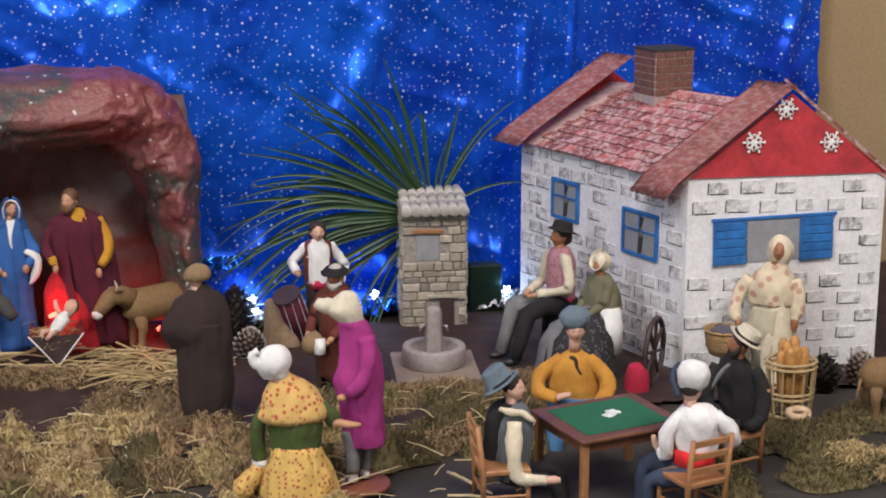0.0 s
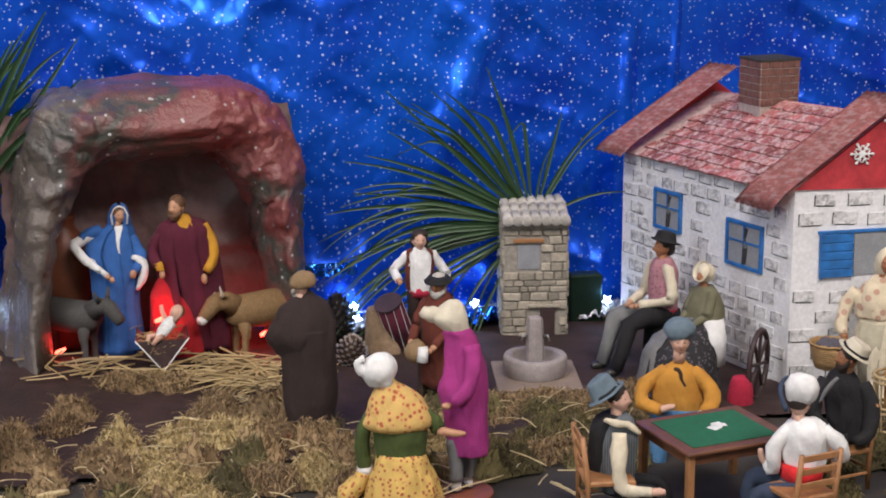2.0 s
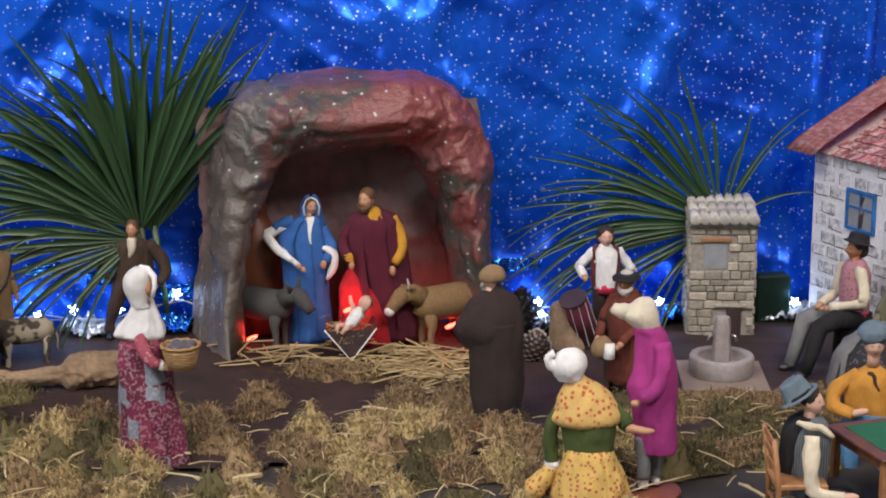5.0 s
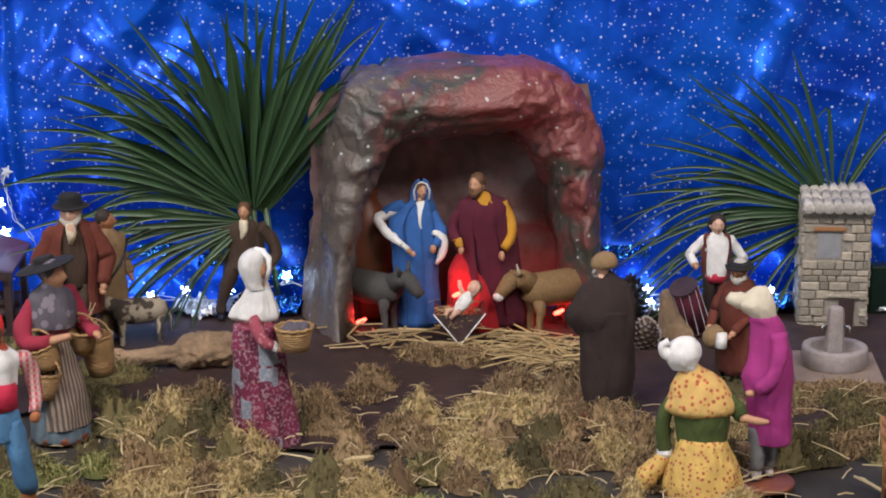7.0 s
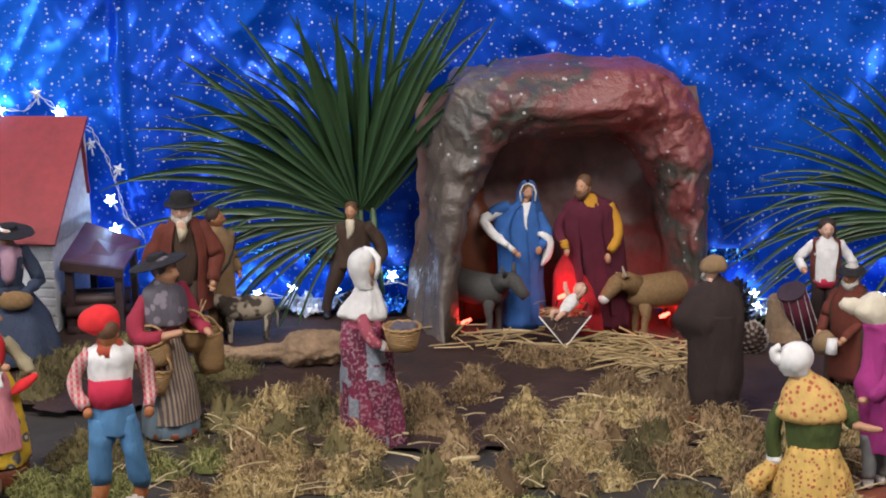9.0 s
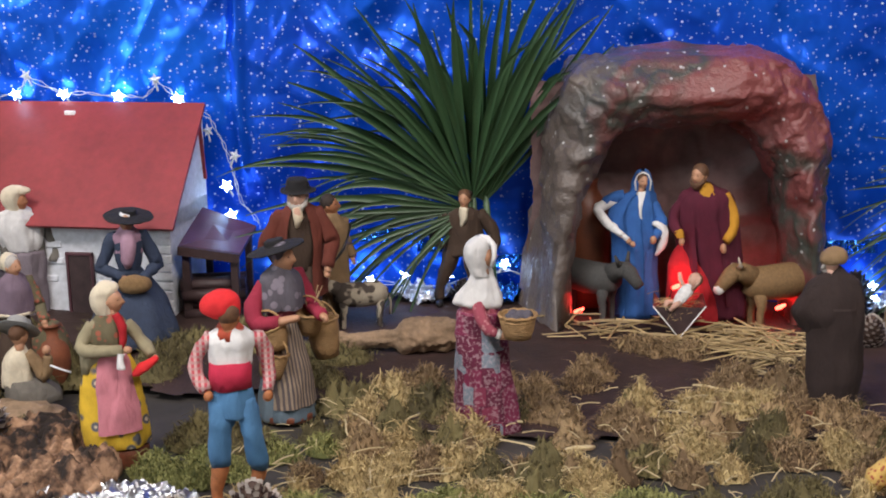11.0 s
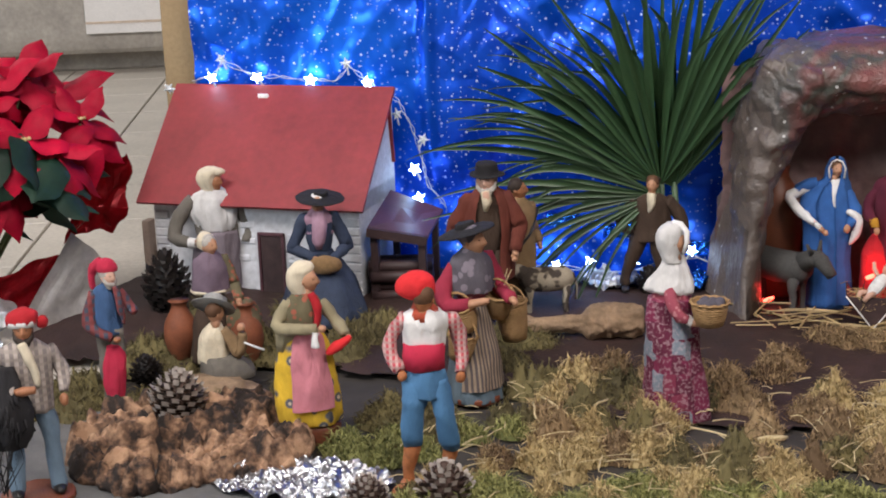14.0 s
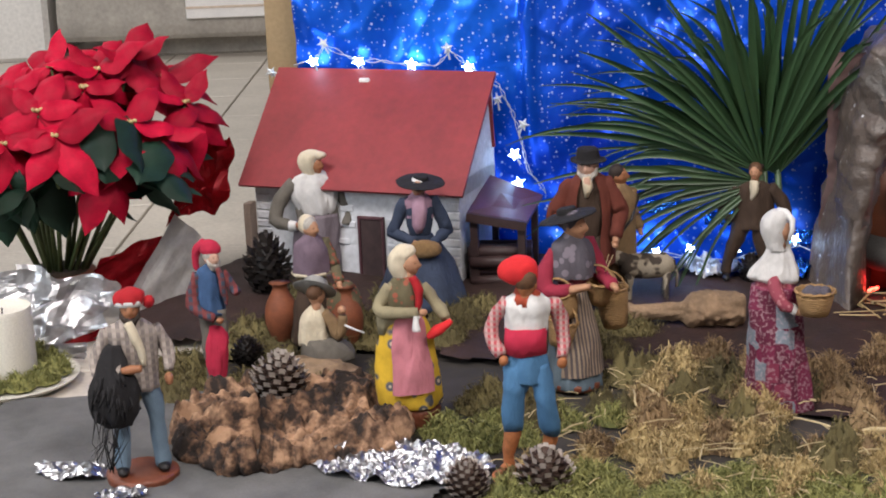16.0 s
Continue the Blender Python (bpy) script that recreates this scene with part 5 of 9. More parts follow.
def gz_at(x, y):
    return rise(x, y) + 0.006


def put(x, y, dz=0.0):
    return (x, y, gz_at(x, y) + dz)


def nativity():
    # blue-cloaked mother
    f = Figurine()
    f.body([(0.0, -0.13, 0.15), (0.25, -0.13, 0.145), (0.5, -0.125, 0.14), (0.66, -0.11, 0.12), (0.78, -0.08, 0.10), (0.83, -0.02, 0.08)], "c_blue", 0.7, fold=0.04, count=8)
    f.body([(0.64, 0.035, 0.065, -0.05), (0.70, 0.015, 0.085, -0.045), (0.78, 0.005, 0.10, -0.03), (0.85, 0.02, 0.09, -0.01)], "c_white", 0.8, fold=0.03, count=5)
    f.loft([(0.02, 0.02, 0.03, 0.165, 0.13), (0.015, 0.02, 0.30, 0.15, 0.12), (0.01, 0.01, 0.55, 0.16, 0.12), (0.0, 0.01, 0.72, 0.165, 0.105), (0.02, 0.012, 0.80, 0.12, 0.085), (0.05, 0.02, 0.85, 0.074, 0.066), (0.055, 0.02, 0.92, 0.062, 0.066), (0.057, 0.025, 0.975, 0.040, 0.045), (0.057, 0.03, 0.988, 0.012, 0.014)], "c_blue", seg=46, span=(-70, 245), fold=0.035, count=7)
    f.head((0.055, -0.012, 0.915), "skin", "hair_brown", size=0.80, turn=18)
    f.tube([(0.012, -0.035, 0.86), (0.006, -0.032, 0.92), (0.024, -0.036, 0.965), (0.056, -0.036, 0.980), (0.088, -0.036, 0.965), (0.108, -0.032, 0.92), (0.102, -0.035, 0.86)], 0.006, "c_white", seg=6)
    f.limb([(-0.07, 0.0, 0.80), (-0.17, -0.01, 0.77), (-0.235, -0.03, 0.725), (-0.15, -0.09, 0.64), (-0.07, -0.13, 0.58)], [0.040, 0.040, 0.036, 0.032, 0.028], "c_white")
    f.arm(-1, (-0.025, -0.15, 0.545), "c_white", elbow=(-0.12, -0.11, 0.62), top=0.64, wide=0.14, thick=0.6)
    f.limb([(-0.06, 0.0, 0.815), (-0.13, 0.0, 0.80), (-0.19, -0.005, 0.765)], [0.050, 0.050, 0.044], "c_blue")
    f.limb([(0.12, 0.0, 0.76), (0.165, -0.02, 0.68), (0.18, -0.06, 0.62), (0.13, -0.12, 0.57)], [0.045, 0.050, 0.046, 0.030], "c_blue")
    f.limb([(0.12, -0.10, 0.66), (0.185, -0.09, 0.62), (0.195, -0.08, 0.53), (0.15, -0.08, 0.44)], [0.018, 0.034, 0.038, 0.012], "c_white")
    f.ball((0.12, -0.13, 0.55), (0.022, 0.022, 0.030), "skin")
    f.done("mother_figurine", "standing figurine in a blue cloak with white veil edge", (-0.740, 2.534, 0.030), 0.266, facing(-0.74, 2.53))
    # bearded father
    f = Figurine()
    f.body([(0.0, -0.06, 0.23), (0.2, -0.08, 0.24), (0.45, -0.13, 0.20), (0.65, -0.20, 0.16), (0.78, -0.19, 0.14), (0.84, -0.10, 0.06)], "c_wine", 0.62, fold=0.05, count=8)
    f.body([(0.70, -0.08, 0.07, -0.03), (0.80, -0.08, 0.06, -0.03), (0.87, -0.07, 0.01, -0.02)], "c_ochre", 0.9)
    f.loft([(0.02, 0.015, 0.10, 0.20, 0.14), (0.0, 0.01, 0.40, 0.19, 0.13), (-0.02, 0, 0.62, 0.195, 0.12), (-0.02, 0, 0.76, 0.175, 0.10), (-0.03, 0, 0.83, 0.10, 0.07), (-0.04, 0.01, 0.865, 0.052, 0.05)], "c_wine", seg=46, span=(-64, 250), fold=0.045, count=7)
    f.head((-0.065, -0.035, 0.918), "skin", "hair_brown", "hair_brown", turn=-32, size=1.0)
    f.limb([(0.09, -0.02, 0.80), (0.145, -0.04, 0.70), (0.15, -0.07, 0.60), (0.105, -0.11, 0.52)], [0.040, 0.042, 0.036, 0.030], "c_ochre")
    f.ball((0.092, -0.125, 0.48), (0.020, 0.020, 0.032), "skin")
    f.limb([(-0.12, 0.0, 0.80), (-0.20, -0.03, 0.70), (-0.215, -0.07, 0.62), (-0.185, -0.12, 0.57)], [0.044, 0.048, 0.044, 0.034], "c_wine")
    f.limb([(-0.19, -0.115, 0.585), (-0.182, -0.125, 0.56), (-0.178, -0.13, 0.54)], [0.034, 0.032, 0.030], "c_ochre")
    f.ball((-0.172, -0.135, 0.52), (0.018, 0.018, 0.028), "skin")
    f.done("father_figurine", "standing bearded figurine in a wine-red robe with ochre sleeve", (-0.614, 2.565, 0.030), 0.277, facing(-0.614, 2.56))
    # red drape kneeling form between them
    f = Figurine()
    f.loft([(0.06, 0, 0.0, 0.33, 0.18), (0.04, 0.0, 0.30, 0.32, 0.17), (0.0, 0.01, 0.55, 0.28, 0.15), (-0.06, 0.02, 0.80, 0.20, 0.11), (-0.08, 0.02, 1.0, 0.06, 0.05)], "c_red", seg=26, fold=0.05)
    f.done("red_drape", "bright red cloth draped behind the crib", put(-0.642, 2.545), 0.140, 10, category="cloth")
    # child in the crib
    crib = thing("crib", Matrix.Translation(put(-0.643, 2.462)) @ Matrix.Rotation(radians(14), 4, "Z") @ Matrix.Scale(0.92, 4), "small V-shaped dark wooden crib edged in white and filled with straw", "crib")
    bm = bmesh.new()
    for s in (-1, 1):
        slab(bm, [(0, -0.034, 0.008), (0, 0.045, 0.008), (s * 0.044, 0.050, 0.070), (s * 0.046, -0.030, 0.066)] if s < 0 else [(0, 0.045, 0.008), (0, -0.034, 0.008), (0.046, -0.030, 0.066), (0.044, 0.050, 0.070)], 0.003)
    box(bm, (-0.009, -0.026, 0.0), (0.009, 0.04, 0.010), bevel=0.002)
    part("trough", bm, "dark_wood", crib)
    bm = bmesh.new()
    front = [bm.verts.new(p) for p in ((0, -0.034, 0.008), (0.045, -0.031, 0.064), (-0.045, -0.031, 0.064))]
    back = [bm.verts.new(p) for p in ((0, -0.030, 0.008), (0.045, -0.027, 0.064), (-0.045, -0.027, 0.064))]
    bm.faces.new(front), bm.faces.new(back[::-1])
    for k in range(3):
        bm.faces.new((front[(k + 1) % 3], front[k], back[k], back[(k + 1) % 3]))
    part("front_board", bm, "dark_wood", crib)
    bm = bmesh.new()
    tube(bm, [(-0.048, -0.036, 0.068), (-0.024, -0.036, 0.038), (0, -0.038, 0.008), (0.024, -0.036, 0.038), (0.048, -0.033, 0.068)], 0.0015, seg=6)
    part("edging", bm, "c_white", crib, "white cord edging", True)
    random.seed(3)
    bm = bmesh.new()
    for k in range(150):
        a, x, y = random.uniform(0, 6.3), random.gauss(0, 0.017), random.uniform(-0.03, 0.042)
        z = 0.036 + abs(x) * 0.95 + random.uniform(0, 0.006)
        d = Vector((math.cos(a), math.sin(a), random.uniform(0, 0.5))) * 0.014
        tube(bm, [Vector((x, y, z)) - d, Vector((x, y, z + 0.002)), Vector((x, y, z)) + d], 0.0006, seg=3)
    part("straw_bed", bm, "straw", crib)
    f = Figurine()
    f.loft([(0, 0, 0.0, 0.08, 0.07), (0, 0, 0.2, 0.15, 0.12), (0, 0, 0.45, 0.16, 0.13), (0, 0, 0.58, 0.08, 0.08)], "c_white", seg=16, fold=0.03)
    f.ball((0, 0, 0.76), (0.15, 0.15, 0.17), "skin_pink")
    f.ball((0, 0.03, 0.80), (0.15, 0.14, 0.15), "hair_brown")
    for s in (-1, 1):
        f.tube([(s * 0.12, 0, 0.5), (s * 0.26, -0.12, 0.62), (s * 0.30, -0.22, 0.72)], [0.055, 0.05, 0.04], "skin_pink")
        f.tube([(s * 0.07, 0, 0.08), (s * 0.13, -0.14, -0.06), (s * 0.08, -0.10, -0.22)], [0.07, 0.065, 0.045], "skin_pink")
    ob = f.done("child_figurine", "tiny pale figurine of a child lying in the straw", (-0.648, 2.487, gz_at(-0.65, 2.462) + 0.044), 0.058, 20)
    ob.matrix_basis = Matrix.Translation((-0.646, 2.446, gz_at(-0.65, 2.462) + 0.058)) @ Matrix.Rotation(radians(-32), 4, "Z") @ Matrix.Rotation(radians(-52), 4, "X") @ Matrix.Scale(0.078, 4)


def animal(name, label, at, rz, h, hide, horns=False, ears=True, muzzle=""):
    """A four-legged figurine, one unit high at the back, head towards -x."""
    f = Figurine()
    f.tube([(-0.55, 0, 0.80), (-0.40, 0, 0.74), (0.0, 0, 0.72), (0.42, 0, 0.74), (0.60, 0, 0.70)], [0.20, 0.27, 0.285, 0.27, 0.14], hide, seg=16)
    f.tube([(-0.45, 0, 0.82), (-0.66, 0.0, 0.96), (-0.80, 0, 0.96)], [0.19, 0.15, 0.14], hide, seg=12)
    f.tube([(-0.74, 0, 1.02), (-0.86, 0, 0.94), (-1.0, 0, 0.80), (-1.08, 0, 0.72)], [0.12, 0.135, 0.105, 0.085], hide, seg=12)
    if muzzle:
        f.ball((-1.07, 0, 0.73), (0.09, 0.095, 0.08), muzzle)
    for x in (-0.40, 0.42):
        for s in (-1, 1):
            f.tube([(x, s * 0.12, 0.62), (x + 0.02, s * 0.13, 0.35), (x, s * 0.13, 0.30), (x, s * 0.13, 0.04), (x - 0.02, s * 0.13, 0.0)], [0.12, 0.07, 0.062, 0.052, 0.07], hide, seg=8)
    for s in (-1, 1):
        if ears:
            f.tube([(-0.74, s * 0.10, 1.04), (-0.70, s * 0.20, 1.10 if horns else 1.24)], [0.05, 0.02], hide, seg=6, flat=0.5)
        if horns:
            f.tube([(-0.78, s * 0.09, 1.06), (-0.80, s * 0.18, 1.10), (-0.86, s * 0.20, 1.26)], [0.035, 0.030, 0.008], "horn", seg=6)
    f.tube([(0.62, 0, 0.72), (0.68, 0, 0.5), (0.66, 0, 0.22)], [0.03, 0.022, 0.03], hide, seg=6)
    return f.done(name, label, at, h, rz, "animal figurines", category="animal figurine")


def right_group():
    # bonneted woman with flowered shawl, seen from behind
    f = Figurine()
    f.body([(0.0, -0.215, 0.26), (0.05, -0.215, 0.258), (0.14, -0.20, 0.24), (0.24, -0.175, 0.20), (0.32, -0.15, 0.165), (0.36, -0.135, 0.14)], "c_yellow_floral", 0.85, fold=0.04, count=10, seg=72)
    f.body([(0.33, -0.145, 0.15), (0.42, -0.15, 0.16), (0.55, -0.17, 0.17), (0.70, -0.15, 0.13), (0.78, -0.12, 0.02)], "c_green", 0.72, fold=0.012)
    f.body([(0.47, -0.10, 0.10, 0.07), (0.50, -0.20, 0.16, 0.03), (0.545, -0.238, 0.20), (0.62, -0.215, 0.185), (0.70, -0.18, 0.14), (0.76, -0.155, 0.075), (0.81, -0.14, -0.005), (0.83, -0.13, -0.02)], "c_shawl_floral", 0.66, fold=0.03, count=5, seg=56)
    f.head((-0.13, -0.02, 0.885), "skin", "", turn=-140, size=1.25)
    f.body([(0.795, -0.185, -0.045), (0.83, -0.215, -0.030), (0.89, -0.225, -0.012), (0.95, -0.205, -0.022), (0.985, -0.165, -0.055), (0.995, -0.13, -0.09)], "c_white", 0.95, fold=0.03, count=7, seg=40)
    f.limb([(-0.19, -0.02, 0.87), (-0.235, -0.03, 0.91), (-0.245, -0.04, 0.955), (-0.21, -0.03, 0.975)], [0.045, 0.040, 0.026, 0.03], "c_white")
    f.limb([(-0.185, 0.0, 0.60), (-0.225, 0.0, 0.47), (-0.235, 0.01, 0.34), (-0.225, 0.02, 0.25)], [0.055, 0.058, 0.052, 0.045], "c_green")
    f.limb([(-0.226, 0.02, 0.255), (-0.224, 0.02, 0.235), (-0.224, 0.02, 0.215)], [0.050, 0.052, 0.044], "c_white")
    f.limb([(-0.225, 0.02, 0.22), (-0.27, 0.02, 0.14), (-0.33, 0.02, 0.07), (-0.35, 0.02, 0.0)], [0.045, 0.075, 0.085, 0.06], "c_yellow_floral")
    f.limb([(0.15, 0.0, 0.60), (0.21, 0.0, 0.55), (0.24, -0.01, 0.51), (0.25, -0.02, 0.50)], [0.06, 0.058, 0.050, 0.040], "c_green")
    f.limb([(0.24, -0.02, 0.50), (0.31, -0.03, 0.49), (0.37, -0.03, 0.485), (0.41, -0.03, 0.483)], [0.034, 0.028, 0.024, 0.012], "skin")
    f.disc((0, 0, -0.03), 0.22, 0.03, "base_wood")
    f.done("woman_figurine", "woman figurine in white bonnet and yellow flowered shawl", put(-0.196, 1.927, 0.004), 0.214, facing(-0.196, 1.927))
    # purple coat
    f = Figurine()
    for x, y in ((-0.045, -0.03), (0.02, 0.03)):
        f.limb([(x, y, 0.30), (x, y, 0.20), (x + 0.002, y, 0.13), (x, y, 0.075)], [0.05, 0.046, 0.044, 0.040], "c_grey")
        f.limb([(x, y, 0.085), (x, y, 0.05), (x, y, 0.025)], [0.032, 0.030, 0.026], "c_white")
        f.ball((x - 0.022, y, 0.022), (0.046, 0.026, 0.020), "shoe_black", u=10, v=8)
    f.body([(0.215, -0.075, 0.112), (0.24, -0.08, 0.115), (0.43, -0.115, 0.115), (0.55, -0.13, 0.115), (0.64, -0.105, 0.105), (0.72, -0.10, 0.088), (0.80, -0.095, 0.06), (0.845, -0.11, 0.035), (0.865, -0.10, 0.015)], "c_purple", 0.85, fold=0.03, count=6, seg=56)
    f.head((-0.075, -0.005, 0.905), "skin", "hair_grey", turn=-80, size=0.95)
    f.body([(0.845, -0.10, 0.02), (0.88, -0.145, 0.015), (0.92, -0.165, 0.01), (0.955, -0.135, 0.0), (0.985, -0.10, -0.01), (1.0, -0.075, -0.03)], "c_hat_cream", 0.85, fold=0.025, count=4, seg=40)
    f.limb([(-0.10, -0.01, 0.92), (-0.16, -0.01, 0.93), (-0.205, -0.01, 0.94), (-0.215, -0.01, 0.945)], [0.05, 0.045, 0.030, 0.012], "c_hat_cream")
    f.limb([(0.03, -0.07, 0.79), (0.045, -0.10, 0.68), (0.02, -0.12, 0.59), (-0.06, -0.13, 0.52)], [0.042, 0.046, 0.044, 0.036], "c_purple")
    f.ball((-0.085, -0.13, 0.50), (0.022, 0.018, 0.018), "skin")
    f.disc((-0.01, 0, -0.015), 0.15, 0.03, "base_wood")
    f.done("man_figurine", "man figurine in a long purple coat and cream hat", put(-0.111, 1.975, 0.004), 0.273, facing(-0.119, 1.96))
    # bent man in brown with a jug
    f = Figurine()
    f.leg(-1, "c_browncloak")
    f.leg(1, "c_browncloak")
    f.loft([(0, 0, 0.18, 0.16, 0.12), (0, 0, 0.45, 0.15, 0.12), (0, -0.01, 0.70, 0.14, 0.11), (0, -0.02, 0.82, 0.10, 0.08), (0, -0.02, 0.88, 0.05, 0.05)], "c_rust", seg=26, fold=0.03)
    f.loft([(0, 0.01, 0.10, 0.175, 0.135), (0, 0.01, 0.45, 0.165, 0.13), (0, 0, 0.70, 0.15, 0.115), (0, 0, 0.84, 0.09, 0.075)], "c_brownsuit", seg=26, fold=0.03, span=(-50, 230))
    f.head((0, -0.04, 0.92), "skin_dark", "hair_grey", "hair_grey")
    f.hat("c_black", (0, -0.04, 0.955), 0.105, 0.085, 0.035, 8)
    f.arm(-1, (-0.16, -0.18, 0.52), "c_rust")
    f.arm(1, (0.02, -0.20, 0.50), "c_rust")
    f.ball((-0.10, -0.21, 0.47), (0.085, 0.08, 0.085), "c_tan")
    f.tube([(-0.03, -0.25, 0.52), (-0.03, -0.26, 0.42)], [0.035, 0.04], "c_white")
    f.disc((0, 0, -0.01), 0.15, 0.03, "base_wood")
    f.done("man_figurine", "grey-bearded man figurine in brown with black cap and jug", put(-0.165, 2.335), 0.222, -20)
    # dark cloaked shepherd seen from behind
    f = Figurine()
    f.body([(0.10, -0.13, 0.165), (0.14, -0.135, 0.17), (0.35, -0.14, 0.18), (0.56, -0.15, 0.18), (0.66, -0.16, 0.17)], "c_browncloak", 0.72, fold=0.02, count=6)
    f.body([(0.50, -0.165, 0.184), (0.555, -0.20, 0.186), (0.62, -0.225, 0.188), (0.70, -0.195, 0.180), (0.795, -0.13, 0.14), (0.845, -0.07, 0.08), (0.885, -0.045, 0.035)], "c_browncloak", 0.58, fold=0.03, count=5, seg=52)
    f.leg(-1, "c_brownsuit", shoe="base_wood")
    f.leg(1, "c_brownsuit", shoe="base_wood")
    f.head((-0.02, -0.01, 0.915), "skin_pink", "hair_grey", "hair_grey", turn=-125, size=0.95)
    f.body([(0.905, -0.075, 0.058), (0.925, -0.085, 0.068), (0.955, -0.075, 0.066), (0.985, -0.045, 0.048), (0.998, -0.01, 0.02)], "c_tan", 0.95, fold=0.012, seg=30)
    f.disc((0, 0, -0.01), 0.155, 0.045, "base_wood")
    f.done("shepherd_figurine", "shepherd figurine wrapped in a wide dark brown cloak", put(-0.361, 2.205), 0.257, facing(-0.361, 2.2))
    # drummer
    f = Figurine()
    f.leg(-1, "c_browncloak", foot=(0, 0.02))
    f.leg(1, "c_browncloak", foot=(0.02, 0))
    f.torso("c_white", 0.45, 1.1)
    f.loft([(0, 0, 0.44, 0.10, 0.08), (0, 0, 0.52, 0.098, 0.082)], "c_sash", seg=20)
    f.loft([(0, 0.005, 0.50, 0.115, 0.09), (0, 0.005, 0.7, 0.122, 0.092), (0, 0.0, 0.80, 0.12, 0.08), (0, 0, 0.84, 0.07, 0.06)], "c_rust", seg=24, span=(-45, 225))
    f.head((0, -0.01, 0.905), "skin_pink", "hair_dark", turn=10)
    f.ball((0, 0.012, 0.945), (0.072, 0.070, 0.052), "hair_dark")
    f.ball((0, 0.035, 0.89), (0.080, 0.05, 0.075), "hair_dark")
    f.arm(-1, (-0.17, -0.14, 0.60), "c_white", elbow=(-0.22, 0.0, 0.66))
    f.arm(1, (0.17, -0.10, 0.48), "c_white", elbow=(0.22, 0.02, 0.62))
    f.done("drummer_figurine", "drummer figurine in white shirt and dark red waistcoat", put(-0.222, 2.665), 0.218, 5)
    d = thing("drum", Matrix.Translation((-0.262, 2.625, 0.062)) @ pose(0, 0, 0, 18, -24, 20), "tall dark red drum with white cords, hung on the drummer", "drum")
    bm = bmesh.new()
    tube(bm, [(0, 0, -0.048), (0, 0, 0.048)], 0.024, seg=20)
    part("shell", bm, "c_wine", d, smooth=True)
    for z in (-0.048, 0.046):
        bm = bmesh.new()
        tube(bm, [(0, 0, z), (0, 0, z + 0.004)], 0.0255, seg=20)
        part("rim", bm, "dark_wood", d)
    for k in range(10):
        a0, a1 = 2 * math.pi * k / 10, 2 * math.pi * (k + 0.5) / 10
        bm = bmesh.new()
        tube(bm, [(0.0248 * math.cos(a0), 0.0248 * math.sin(a0), -0.046), (0.0248 * math.cos(a1), 0.0248 * math.sin(a1), 0.046)], 0.0007, seg=4)
        part("cord", bm, "c_white", d)
    stump = thing("bark_stump", Matrix.Translation((-0.285, 2.64, 0.004)), "short upright bark log behind the drummer", "log")
    bm = bmesh.new()
    loft(bm, [(0, 0, 0.0, 0.036, 0.034), (0, 0, 0.03, 0.033, 0.032), (0, 0, 0.075, 0.031, 0.030), (0, 0, 0.08, 0.028, 0.027)], seg=24, fold=0.05, count=5)
    part("log", bm, "cork_pale", stump, smooth=True)
    # seated old pair by the house
    f = Figurine()
    f.loft([(0, 0.04, 0.0, 0.13, 0.15), (0, 0.04, 0.30, 0.13, 0.14), (0, 0.03, 0.42, 0.12, 0.12)], "c_black", seg=20)
    for s in (-1, 1):
        f.tube([(s * 0.06, 0.0, 0.38), (s * 0.09, -0.17, 0.40), (s * 0.10, -0.30, 0.36), (s * 0.10, -0.36, 0.18), (s * 0.10, -0.40, 0.04)], [0.08, 0.072, 0.062, 0.052, 0.042], "c_grey" if s < 0 else "c_black", seg=12)
        f.ball((s * 0.10, -0.43, 0.03), (0.035, 0.07, 0.03), "shoe_black")
    f.loft([(0, 0.03, 0.36, 0.11, 0.09), (0, 0.03, 0.55, 0.125, 0.095), (0, 0.03, 0.70, 0.13, 0.09), (0, 0.03, 0.77, 0.09, 0.06), (0, 0.03, 0.80, 0.045, 0.04)], "c_pinkvest", seg=22)
    f.head((0, 0.02, 0.87), "skin_dark", "hair_dark")
    f.hat("c_black", (0, 0.035, 0.915), 0.115, 0.074, 0.070, -14)
    f.ball((0, 0.06, 0.87), (0.07, 0.045, 0.07), "hair_dark")
    f.arm(1, (0.02, -0.22, 0.47), "c_cream", elbow=(0.18, 0.0, 0.52), top=0.73)
    f.arm(-1, (-0.06, -0.22, 0.47), "c_cream", elbow=(-0.18, 0.0, 0.52), top=0.73)
    f.loft([(0, 0.03, 0.37, 0.118, 0.097), (0, 0.03, 0.43, 0.118, 0.097)], "c_sash", seg=22)
    f.done("old_man_figurine", "seated old man figurine with black hat and pink waistcoat", put(0.196, 2.575), 0.240, -62)
    f = Figurine()
    f.loft([(0.04, -0.26, 0.0, 0.29, 0.33), (0.04, -0.26, 0.12, 0.29, 0.33), (0.02, -0.20, 0.36, 0.24, 0.29), (0, -0.06, 0.50, 0.16, 0.18), (0, 0.03, 0.56, 0.11, 0.10)], "c_dotblack", seg=32, fold=0.035)
    f.loft([(0.04, -0.265, 0.10, 0.298, 0.338), (0.02, -0.205, 0.37, 0.246, 0.296), (0, -0.06, 0.51, 0.166, 0.186), (0, 0.03, 0.565, 0.115, 0.105)], "c_grey", seg=20, span=(-150, -80), fold=0.02)
